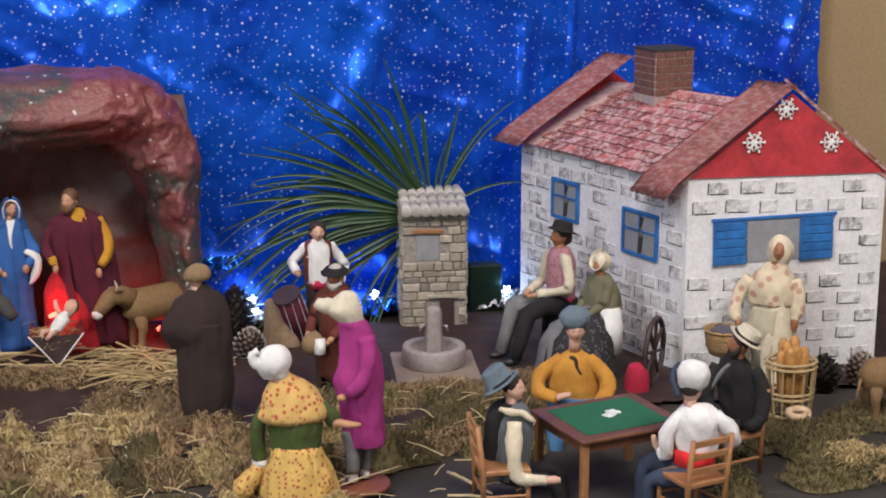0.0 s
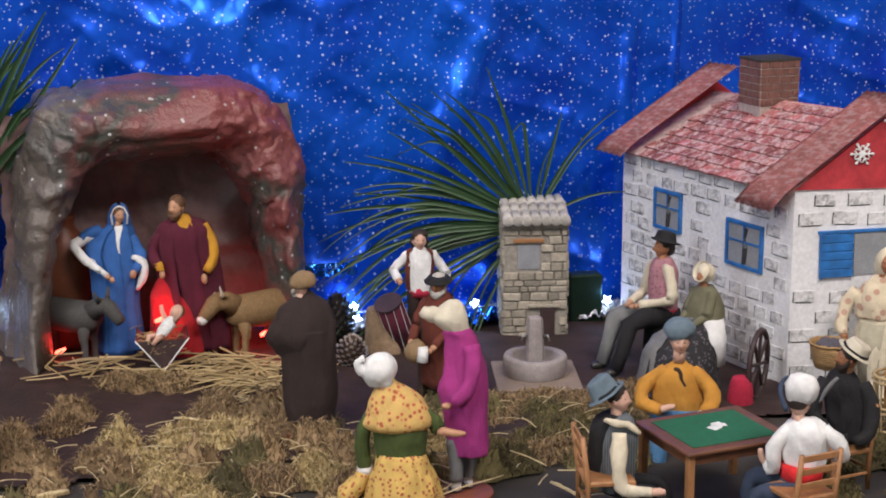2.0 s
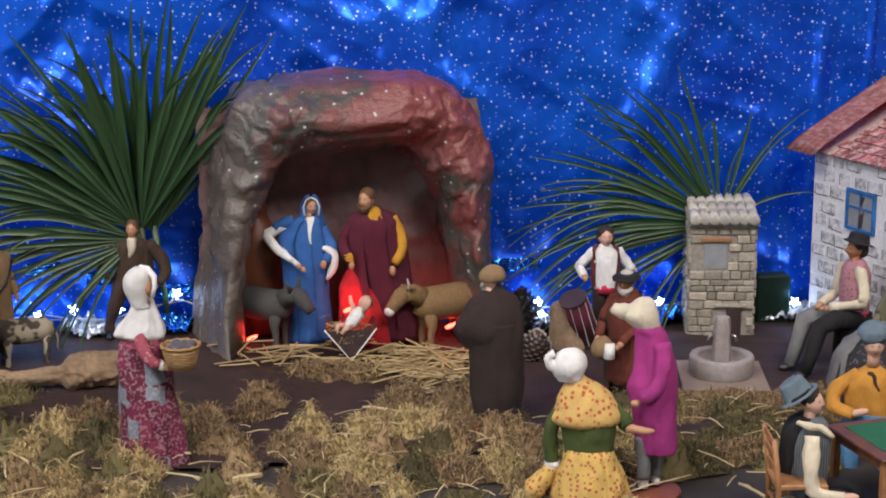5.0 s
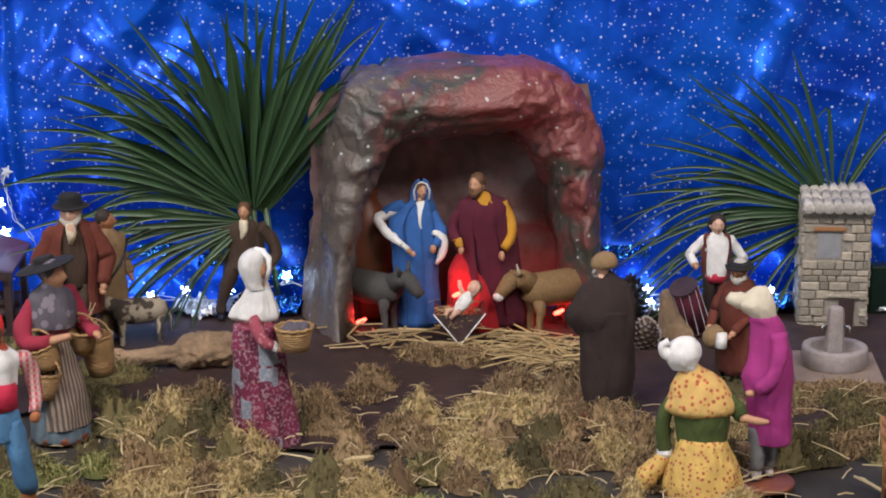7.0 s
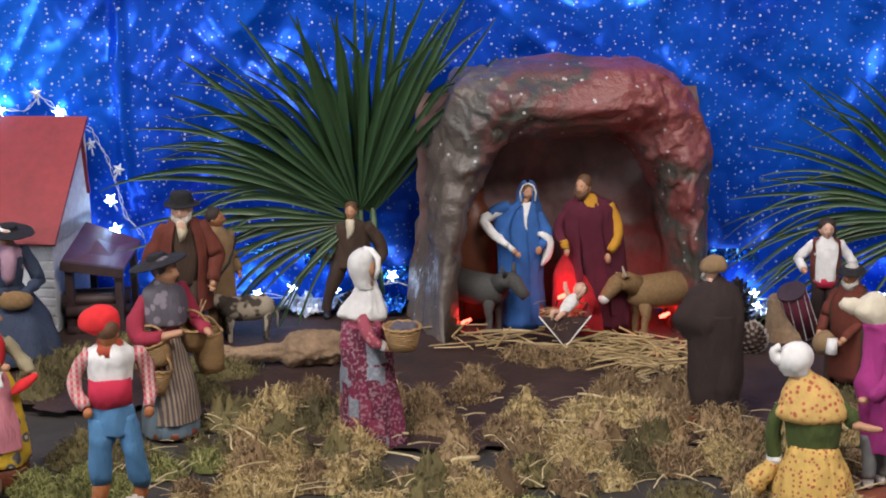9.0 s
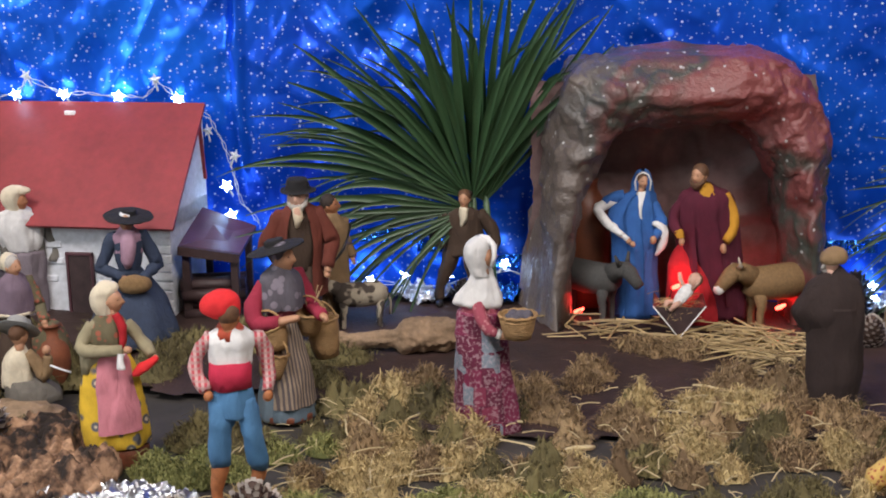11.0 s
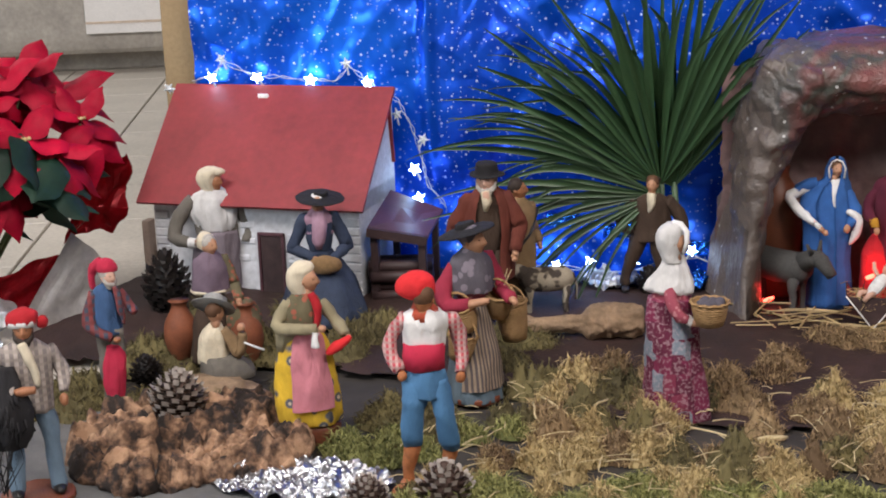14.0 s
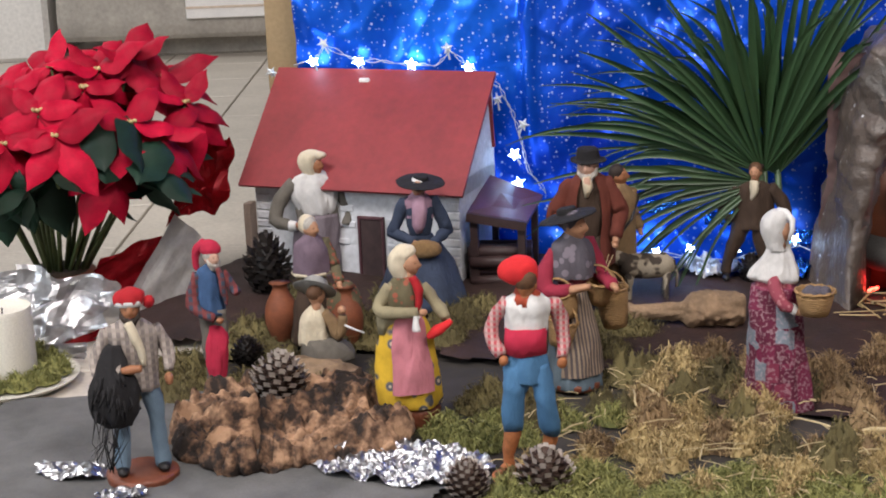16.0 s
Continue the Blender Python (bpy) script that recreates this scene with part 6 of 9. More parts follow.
    f.loft([(0, 0.03, 0.50, 0.15, 0.13), (0, 0.03, 0.62, 0.155, 0.125), (0, 0.03, 0.74, 0.13, 0.09), (0, 0.03, 0.80, 0.06, 0.055)], "c_olive", seg=24, fold=0.03)
    f.head((0, 0.0, 0.88), "skin_dark", "hair_grey", size=0.95)
    f.bonnet("c_cream", (0, 0.0, 0.885), 0, size=0.98)
    f.arm(1, (0.05, -0.20, 0.50), "c_olive", top=0.74)
    f.arm(-1, (-0.05, -0.20, 0.50), "c_olive", top=0.74)
    f.loft([(0.19, -0.02, 0.22, 0.07, 0.09), (0.17, -0.02, 0.42, 0.085, 0.10), (0.13, 0.0, 0.56, 0.06, 0.08)], "c_white", seg=18, fold=0.08)
    f.done("old_woman_figurine", "seated old woman figurine in dotted black skirt and cream scarf", put(0.258, 2.468), 0.212, -55)
    # made-up wheel in place of dark chair arcs, with a red dotted cloth behind the table
    w = thing("chair_arc_wheel", Matrix.Translation((0.338, 2.395, 0.008)) @ pose(0, 0, 0, 0, 10, 62), "small dark wooden wheel shape standing in for chair arcs by the house wall", "wheel")
    bm = bmesh.new()
    tube(bm, [(0.042 * math.cos(2 * math.pi * k / 20), 0, 0.056 + 0.056 * math.sin(2 * math.pi * k / 20)) for k in range(21)], 0.0045, seg=8)
    part("rim", bm, "dark_wood", w, smooth=True)
    for k in range(4):
        a = math.pi * k / 4
        bm = bmesh.new()
        tube(bm, [(0.042 * math.cos(a), 0, 0.056 + 0.056 * math.sin(a)), (-0.042 * math.cos(a), 0, 0.056 - 0.056 * math.sin(a))], 0.003, seg=6)
        part("spoke", bm, "dark_wood", w)
    f = Figurine()
    f.loft([(0, 0, 0.0, 0.42, 0.40), (0, 0, 0.5, 0.40, 0.38), (0, 0, 0.9, 0.30, 0.28), (0, 0, 1.0, 0.1, 0.1)], "c_sash", seg=20, fold=0.04)
    f.done("cloth_sack", "small red sack beside the wheel", put(0.312, 2.372), 0.048, 0, category="sack")
    # cream-dressed woman with a basket
    f = Figurine()
    f.body([(-0.233, -0.12, 0.235), (-0.086, -0.113, 0.23), (0.11, -0.118, 0.215), (0.307, -0.108, 0.201), (0.478, -0.084, 0.176), (0.552, -0.069, 0.161)], "c_cream", 0.72, fold=0.045, count=8, seg=56)
    f.body([(0.11, -0.103, 0.112, -0.03), (0.307, -0.093, 0.112, -0.03), (0.478, -0.071, 0.125, -0.03)], "c_wool", 0.8, fold=0.03)
    f.body([(0.503, -0.108, 0.181), (0.589, -0.113, 0.176), (0.662, -0.093, 0.161), (0.719, -0.054, 0.142), (0.76, 0.002, 0.125), (0.778, 0.027, 0.112)], "c_creamprint", 0.66, fold=0.03, count=6, seg=48)
    f.limb([(-0.096, 0, 0.662), (-0.157, -0.01, 0.564), (-0.177, -0.06, 0.454), (-0.162, -0.1, 0.405)], [0.043, 0.051, 0.047, 0.031], "c_creamprint")
    f.limb([(-0.162, -0.11, 0.41), (-0.157, -0.11, 0.375), (-0.152, -0.11, 0.346)], [0.024, 0.026, 0.016], "skin_dark")
    f.limb([(0.166, 0, 0.662), (0.196, -0.01, 0.564), (0.196, -0.04, 0.466), (0.191, -0.06, 0.417)], [0.043, 0.051, 0.043, 0.029], "c_creamprint")
    f.limb([(0.191, -0.06, 0.424), (0.186, -0.06, 0.385), (0.181, -0.06, 0.351)], [0.024, 0.026, 0.016], "skin_dark")
    f.head((0.068, -0.015, 0.841), "skin_dark", "", size=0.95)
    f.body([(0.753, 0.019, 0.132, 0.018), (0.797, -0.0, 0.147, 0.018), (0.858, -0.005, 0.152, 0.018), (0.908, 0.019, 0.127, 0.018), (0.935, 0.054, 0.093, 0.018)], "c_cream", 0.9, fold=0.03, count=6, seg=36)
    f.done("woman_figurine", "woman figurine in cream dress and headscarf carrying a basket", (0.522, 2.415, 0.01), 0.262, facing(0.522, 2.415))
    basket((0.448, 2.365, 0.072), 0.032, 0.040, "shallow wicker basket on the woman's arm", fill="c_greyprint", handle=False)


def basket(at, r, h, label, fill="", handle=True, tilt=(0, 0), mat="wicker", rz=0.0):
    b = thing("basket", Matrix.Translation(at) @ pose(0, 0, 0, tilt[0], tilt[1], rz), label, "basket", "baskets")
    bm = bmesh.new()
    seg = 24
    prof = [(0.001, 0.001), (r * 0.70, 0.0), (r * 0.84, h * 0.33), (r * 0.94, h * 0.7), (r, h), (r * 0.93, h), (r * 0.86, h * 0.66), (r * 0.66, h * 0.08), (0.001, h * 0.08)]
    rows = [[bm.verts.new((q * math.cos(2 * math.pi * k / seg) * (1 + 0.018 * (-1) ** k), q * math.sin(2 * math.pi * k / seg) * (1 + 0.018 * (-1) ** k), z)) for k in range(seg)] for q, z in prof]
    for r0, r1 in zip(rows, rows[1:]):
        for k in range(seg):
            bm.faces.new((r0[k], r0[(k + 1) % seg], r1[(k + 1) % seg], r1[k]))
    part("body", bm, mat, b, smooth=True)
    bm = bmesh.new()
    tube(bm, [(r * math.cos(2 * math.pi * k / 24), r * math.sin(2 * math.pi * k / 24), h + 0.0008 * (-1) ** k) for k in range(25)], 0.0022, seg=6)
    part("rim", bm, mat, b, smooth=True)
    if handle:
        bm = bmesh.new()
        tube(bm, [(r * math.cos(math.pi * k / 10), 0, h + r * 1.1 * math.sin(math.pi * k / 10)) for k in range(11)], 0.0018, seg=6)
        part("handle", bm, mat, b, smooth=True)
    if fill:
        bm = bmesh.new()
        for k in range(9):
            a = k * 2.4
            q = r * 0.62 * math.sqrt((k + 0.3) / 9)
            ball(bm, (q * math.cos(a), q * math.sin(a), h * 0.92), (r * 0.32, r * 0.3, r * 0.26), u=10, v=8)
        part("filling", bm, fill, b, smooth=True)
    return b


def chair(at, rz):
    c = thing("chair", Matrix.Translation(at) @ pose(0, 0, 0, 0, 0, rz), "small light brown wooden chair with a slatted back", "chair", "chairs round the card table")
    w, s, hb = 0.030, 0.058, 0.122
    bm = bmesh.new()
    box(bm, (-w - 0.003, -w - 0.003, s - 0.004), (w + 0.003, w + 0.003, s + 0.003), bevel=0.0015)
    part("seat", bm, "chair_wood", c)
    for x in (-w, w):
        bm = bmesh.new()
        tube(bm, [(x, -w, 0), (x, -w, s - 0.003)], [0.0034, 0.004], seg=8)
        part("leg", bm, "chair_wood", c, smooth=True)
        bm = bmesh.new()
        tube(bm, [(x, w, 0), (x, w, s), (x, w + 0.008, hb)], [0.0034, 0.004, 0.0036], seg=8)
        part("back_leg", bm, "chair_wood", c, smooth=True)
        bm = bmesh.new()
        tube(bm, [(x, -w, 0.024), (x, w, 0.024)], 0.0022, seg=6)
        part("stretcher", bm, "chair_wood", c)
    for z in (0.078, 0.098, 0.116):
        bm = bmesh.new()
        y = w + 0.008 * (z - s) / (hb - s)
        box(bm, (-w, y - 0.0015, z - 0.005), (w, y + 0.0015, z + 0.004), bevel=0.001)
        part("slat", bm, "chair_wood", c)
    for y in (-w, w):
        bm = bmesh.new()
        tube(bm, [(-w, y, 0.030), (w, y, 0.030)], 0.0022, seg=6)
        part("stretcher", bm, "chair_wood", c)
    return c


def card_party():
    m = Matrix.Translation((0.2235, 1.985, 0.006)) @ Matrix.Rotation(radians(26), 4, "Z")
    t = thing("card_table", m, "small dark wooden card table with green baize top", "table")
    w, d, h = 0.083, 0.070, 0.098
    bm = bmesh.new()
    box(bm, (-w, -d, h - 0.006), (w, d, h), bevel=0.0015)
    part("tabletop", bm, "table_wood", t)
    bm = bmesh.new()
    box(bm, (-w + 0.018, -d + 0.016, h), (w - 0.018, d - 0.016, h + 0.0012), bevel=0.0004)
    part("baize", bm, "baize", t, "green baize inlay")
    for x in (-1, 1):
        bm = bmesh.new()
        box(bm, (x * (w - 0.010) - 0.002, -d + 0.014, h - 0.020), (x * (w - 0.010) + 0.002, d - 0.014, h - 0.006))
        part("apron", bm, "table_wood", t)
        bm = bmesh.new()
        box(bm, (-w + 0.014, x * (d - 0.010) - 0.002, h - 0.020), (w - 0.014, x * (d - 0.010) + 0.002, h - 0.006))
        part("apron", bm, "table_wood", t)
        for y in (-1, 1):
            bm = bmesh.new()
            box(bm, (x * (w - 0.010) - 0.005, y * (d - 0.010) - 0.005, 0), (x * (w - 0.010) + 0.005, y * (d - 0.010) + 0.005, h - 0.006), bevel=0.001)
            part("leg", bm, "chair_wood", t)
    cards = thing("playing_cards", m @ pose(0.004, 0.0, h + 0.0014), "few white playing cards lying on the green baize", "cards")
    for k, (x, y, a) in enumerate(((-0.006, -0.002, 20), (0.001, 0.001, 50), (0.008, 0.002, 75), (0.004, 0.006, 95))):
        bm = bmesh.new()
        box(bm, (-0.005, -0.0075, 0), (0.005, 0.0075, 0.0006))
        part("card", bm, "card_paper", cards, at=pose(x, y, 0.0007 * k, 0, 0, a))
    chair((0.076, 1.912, 0.006), 100)
    chair((0.322, 1.872, 0.006), 208)
    chair((0.400, 2.035, 0.006), -62)
    # player in the grey-blue hat
    f = Figurine()
    f.limb([(-0.033, 0, 0.192), (0.162, -0.06, 0.176), (0.319, -0.08, 0.166), (0.371, -0.08, 0.031), (0.379, -0.06, -0.212)], [0.073, 0.069, 0.06, 0.052, 0.043], "c_black")
    f.limb([(0.006, 0.1, 0.192), (0.189, 0.1, 0.192), (0.332, 0.1, 0.187), (0.389, 0.1, 0.031), (0.397, 0.1, -0.212)], [0.069, 0.065, 0.056, 0.047, 0.039], "c_black")
    f.body([(0.166, -0.08, 0.17), (0.287, -0.091, 0.165), (0.435, -0.096, 0.181), (0.57, -0.091, 0.181), (0.664, -0.044, 0.149), (0.705, 0.014, 0.113)], "c_vest", 0.72, fold=0.015)
    f.body([(0.233, -0.143, -0.007, 0.03), (0.435, -0.148, 0.019, 0.03), (0.597, -0.138, 0.032, 0.03), (0.683, -0.072, 0.071, 0.03), (0.71, -0.007, 0.084, 0.03)], "c_black", 1.25, fold=0.01)
    f.limb([(-0.033, -0.1, 0.691), (0.045, -0.12, 0.672), (0.11, -0.1, 0.664), (0.189, -0.06, 0.597)], [0.022, 0.03, 0.03, 0.013], "c_cream")
    f.limb([(0.058, -0.12, 0.61), (0.061, -0.17, 0.435), (0.084, -0.19, 0.268), (0.189, -0.2, 0.236), (0.285, -0.2, 0.241)], [0.056, 0.065, 0.06, 0.047, 0.039], "c_cream")
    f.limb([(0.28, -0.2, 0.241), (0.337, -0.2, 0.246), (0.374, -0.2, 0.246)], [0.032, 0.032, 0.019], "skin_pink")
    f.head((0.05, -0.01, 0.807), "skin_pink", "hair_dark", turn=72, size=1.3)
    f.hat("c_greyblue", (-0.038, 0.0, 0.839), 0.15, 0.095, 0.12, -34, turn=90, band="c_black")
    f.done("card_player", "seated card player in grey-blue hat and striped waistcoat", (0.082, 1.925, 0.006), 0.198, facing(0.082, 1.925), "card players")
    # player in the yellow shirt
    f = Figurine()
    f.limb([(-0.091, 0, 0.173), (-0.105, -0.2, 0.1), (-0.114, -0.24, -0.131), (-0.114, -0.24, -0.42)], [0.093, 0.083, 0.065, 0.051], "c_jean")
    f.limb([(0.162, 0, 0.173), (0.148, -0.2, 0.1), (0.14, -0.24, -0.131), (0.14, -0.24, -0.42)], [0.093, 0.083, 0.065, 0.051], "c_jean")
    f.body([(0.129, -0.167, 0.219), (0.216, -0.184, 0.233), (0.274, -0.19, 0.244)], "c_jean", 0.8)
    f.body([(0.251, -0.156, 0.21), (0.361, -0.176, 0.199), (0.476, -0.176, 0.176), (0.549, -0.128, 0.143), (0.604, -0.055, 0.081), (0.632, -0.026, 0.053)], "c_yellowshirt", 0.62, fold=0.025, count=7)
    f.limb([(-0.083, 0, 0.546), (-0.224, -0.04, 0.433), (-0.235, -0.12, 0.326), (-0.105, -0.2, 0.309)], [0.06, 0.069, 0.065, 0.046], "c_yellowshirt")
    f.limb([(-0.105, -0.2, 0.314), (-0.043, -0.21, 0.332), (-0.004, -0.21, 0.343)], [0.03, 0.03, 0.019], "skin_pink")
    f.limb([(0.103, 0, 0.546), (0.233, -0.04, 0.433), (0.25, -0.12, 0.332), (0.21, -0.18, 0.28)], [0.06, 0.069, 0.065, 0.051], "c_yellowshirt")
    f.limb([(0.21, -0.2, 0.285), (0.182, -0.2, 0.28), (0.154, -0.2, 0.274)], [0.037, 0.039, 0.028], "c_white")
    f.limb([(-0.021, -0.19, 0.615), (0.022, -0.19, 0.598), (0.041, -0.19, 0.534), (0.069, -0.19, 0.491)], [0.012, 0.019, 0.016, 0.007], "c_brownsuit")
    f.head((0.016, -0.02, 0.76), "skin_pink", "hair_brown", turn=12, size=1.25)
    f.body([(0.794, -0.094, 0.098, 0.01), (0.835, -0.116, 0.12, 0.01), (0.887, -0.1, 0.114, 0.01), (0.927, -0.043, 0.058, 0.01)], "c_greyblue", 0.95, fold=0.02, seg=32)
    f.done("card_player", "card player in a yellow shirt and blue cap behind the table", (0.192, 2.185, 0.01), 0.205, facing(0.192, 2.185), "card players")
    # player in white, seen from behind
    f = Figurine()
    f.limb([(0.059, 0, 0.234), (-0.098, 0.1, 0.251), (-0.231, 0.12, 0.222), (-0.25, 0.12, 0.074), (-0.25, 0.12, -0.147)], [0.083, 0.075, 0.063, 0.051, 0.043], "c_navy")
    f.limb([(0.107, -0.05, 0.234), (-0.062, -0.1, 0.234), (-0.187, -0.1, 0.197), (-0.206, -0.1, 0.05), (-0.206, -0.1, -0.147)], [0.079, 0.071, 0.063, 0.051, 0.043], "c_navy")
    f.body([(0.173, -0.081, 0.194), (0.246, -0.071, 0.189), (0.296, -0.057, 0.18)], "c_navy", 0.8)
    f.body([(0.276, -0.052, 0.175), (0.333, -0.052, 0.18), (0.389, -0.062, 0.189)], "c_brightred", 0.85, fold=0.012)
    f.body([(0.379, -0.047, 0.18), (0.493, -0.066, 0.209), (0.591, -0.071, 0.223), (0.645, -0.037, 0.194), (0.685, 0.011, 0.131)], "c_white", 0.58, fold=0.04, count=7)
    f.limb([(-0.009, 0, 0.616), (-0.11, -0.04, 0.493), (-0.105, -0.02, 0.345), (-0.158, 0.02, 0.37)], [0.051, 0.055, 0.047, 0.033], "c_white")
    f.limb([(-0.163, 0.02, 0.374), (-0.187, 0.02, 0.414), (-0.194, 0.02, 0.456)], [0.028, 0.026, 0.016], "skin_pink")
    f.limb([(0.18, 0, 0.616), (0.286, 0, 0.522), (0.295, 0.05, 0.443), (0.247, 0.1, 0.414)], [0.051, 0.055, 0.051, 0.035], "c_white")
    f.head((0.035, 0.0, 0.768), "skin_pink", "hair_dark", turn=150, size=1.2)
    f.body([(0.783, -0.033, 0.102), (0.818, -0.052, 0.131), (0.882, -0.062, 0.141), (0.936, -0.037, 0.112), (0.953, 0.006, 0.071)], "c_white", 0.95, fold=0.012, seg=34)
    f.limb([(-0.033, -0.1, 0.751), (-0.076, -0.06, 0.825), (-0.081, -0.02, 0.899), (-0.047, 0, 0.936)], [0.016, 0.018, 0.016, 0.01], "c_navy")
    f.done("card_player", "card player in white shirt, white cap and red sash", (0.314, 1.9, 0.006), 0.214, facing(0.314, 1.9), "card players")
    # player in black
    f = Figurine()
    f.limb([(0.021, -0.1, 0.309), (-0.123, -0.1, 0.291), (-0.24, -0.1, 0.257), (-0.266, -0.1, 0.085), (-0.274, -0.1, -0.127)], [0.072, 0.063, 0.055, 0.047, 0.038], "c_black")
    f.limb([(0.021, 0.12, 0.309), (-0.123, 0.12, 0.291), (-0.24, 0.12, 0.257), (-0.266, 0.12, 0.085), (-0.274, 0.12, -0.127)], [0.072, 0.063, 0.055, 0.047, 0.038], "c_black")
    f.body([(0.296, -0.092, 0.133), (0.402, -0.118, 0.133), (0.534, -0.144, 0.117), (0.666, -0.149, 0.091), (0.746, -0.118, 0.039), (0.793, -0.066, 0.007)], "c_black", 0.66, fold=0.02)
    f.limb([(-0.154, 0, 0.706), (-0.201, -0.06, 0.587), (-0.188, -0.12, 0.468), (-0.11, -0.16, 0.415)], [0.047, 0.055, 0.051, 0.038], "c_black")
    f.limb([(0.091, 0, 0.693), (0.154, -0.03, 0.534), (0.143, -0.1, 0.389), (0.06, -0.16, 0.336)], [0.051, 0.059, 0.055, 0.042], "c_black")
    f.limb([(-0.058, -0.19, 0.772), (-0.123, -0.19, 0.693), (-0.162, -0.19, 0.6)], [0.013, 0.017, 0.006], "c_grey")
    f.head((-0.019, -0.01, 0.851), "skin_dark", "hair_dark", "hair_dark", turn=-65, size=1.15)
    f.hat("c_hat_cream", (0.028, 0.0, 0.899), 0.13, 0.085, 0.075, 34, turn=90, band="c_black")
    f.done("card_player", "card player in black jacket and pale straw hat", (0.412, 2.045, 0.006), 0.212, facing(0.412, 2.045), "card players")
    # tall bread basket
    b = thing("bread_basket", Matrix.Translation((0.527, 2.235, 0.006)) @ pose(0, 0, 0, 0, 0, 10), "tall pale wicker basket full of long loaves", "basket")
    for k in range(14):
        a = 2 * math.pi * k / 14
        bm = bmesh.new()
        tube(bm, [(0.030 * math.cos(a), 0.026 * math.sin(a), 0.0), (0.036 * math.cos(a), 0.031 * math.sin(a), 0.05), (0.038 * math.cos(a), 0.033 * math.sin(a), 0.098)], 0.0018, seg=5)
        part("stake", bm, "wicker_pale", b)
    for z in (0.003, 0.012, 0.040, 0.048, 0.088, 0.096):
        q = 0.030 + 0.008 * min(1, z / 0.09)
        bm = bmesh.new()
        tube(bm, [(q * math.cos(2 * math.pi * k / 28) * (1 + 0.03 * (-1) ** k), q * 0.87 * math.sin(2 * math.pi * k / 28) * (1 + 0.03 * (-1) ** k), z) for k in range(29)], 0.0026, seg=5)
        part("weave", bm, "wicker_pale", b, smooth=True)
    random.seed(14)
    for k in range(9):
        a, q = k * 2.4, 0.021 * math.sqrt(k / 9)
        x, y, hh = q * math.cos(a), q * math.sin(a), random.uniform(0.105, 0.132)
        bm = bmesh.new()
        tube(bm, [(x * 0.9, y * 0.9, 0.03), (x, y, 0.06), (x * 1.2, y * 1.2, hh - 0.008), (x * 1.25, y * 1.25, hh)], [0.007, 0.0085, 0.008, 0.004], seg=10)
        part("loaf", bm, "bread", b, smooth=True)
    bm = bmesh.new()
    tube(bm, [(0.015 * math.cos(2 * math.pi * k / 20), -0.036 + 0.008 * math.sin(2 * math.pi * k / 20), 0.024 + 0.004 * math.sin(2 * math.pi * k / 20)) for k in range(21)], 0.006, seg=10)
    part("ring_loaf", bm, "icing", b, "round iced loaf", True)


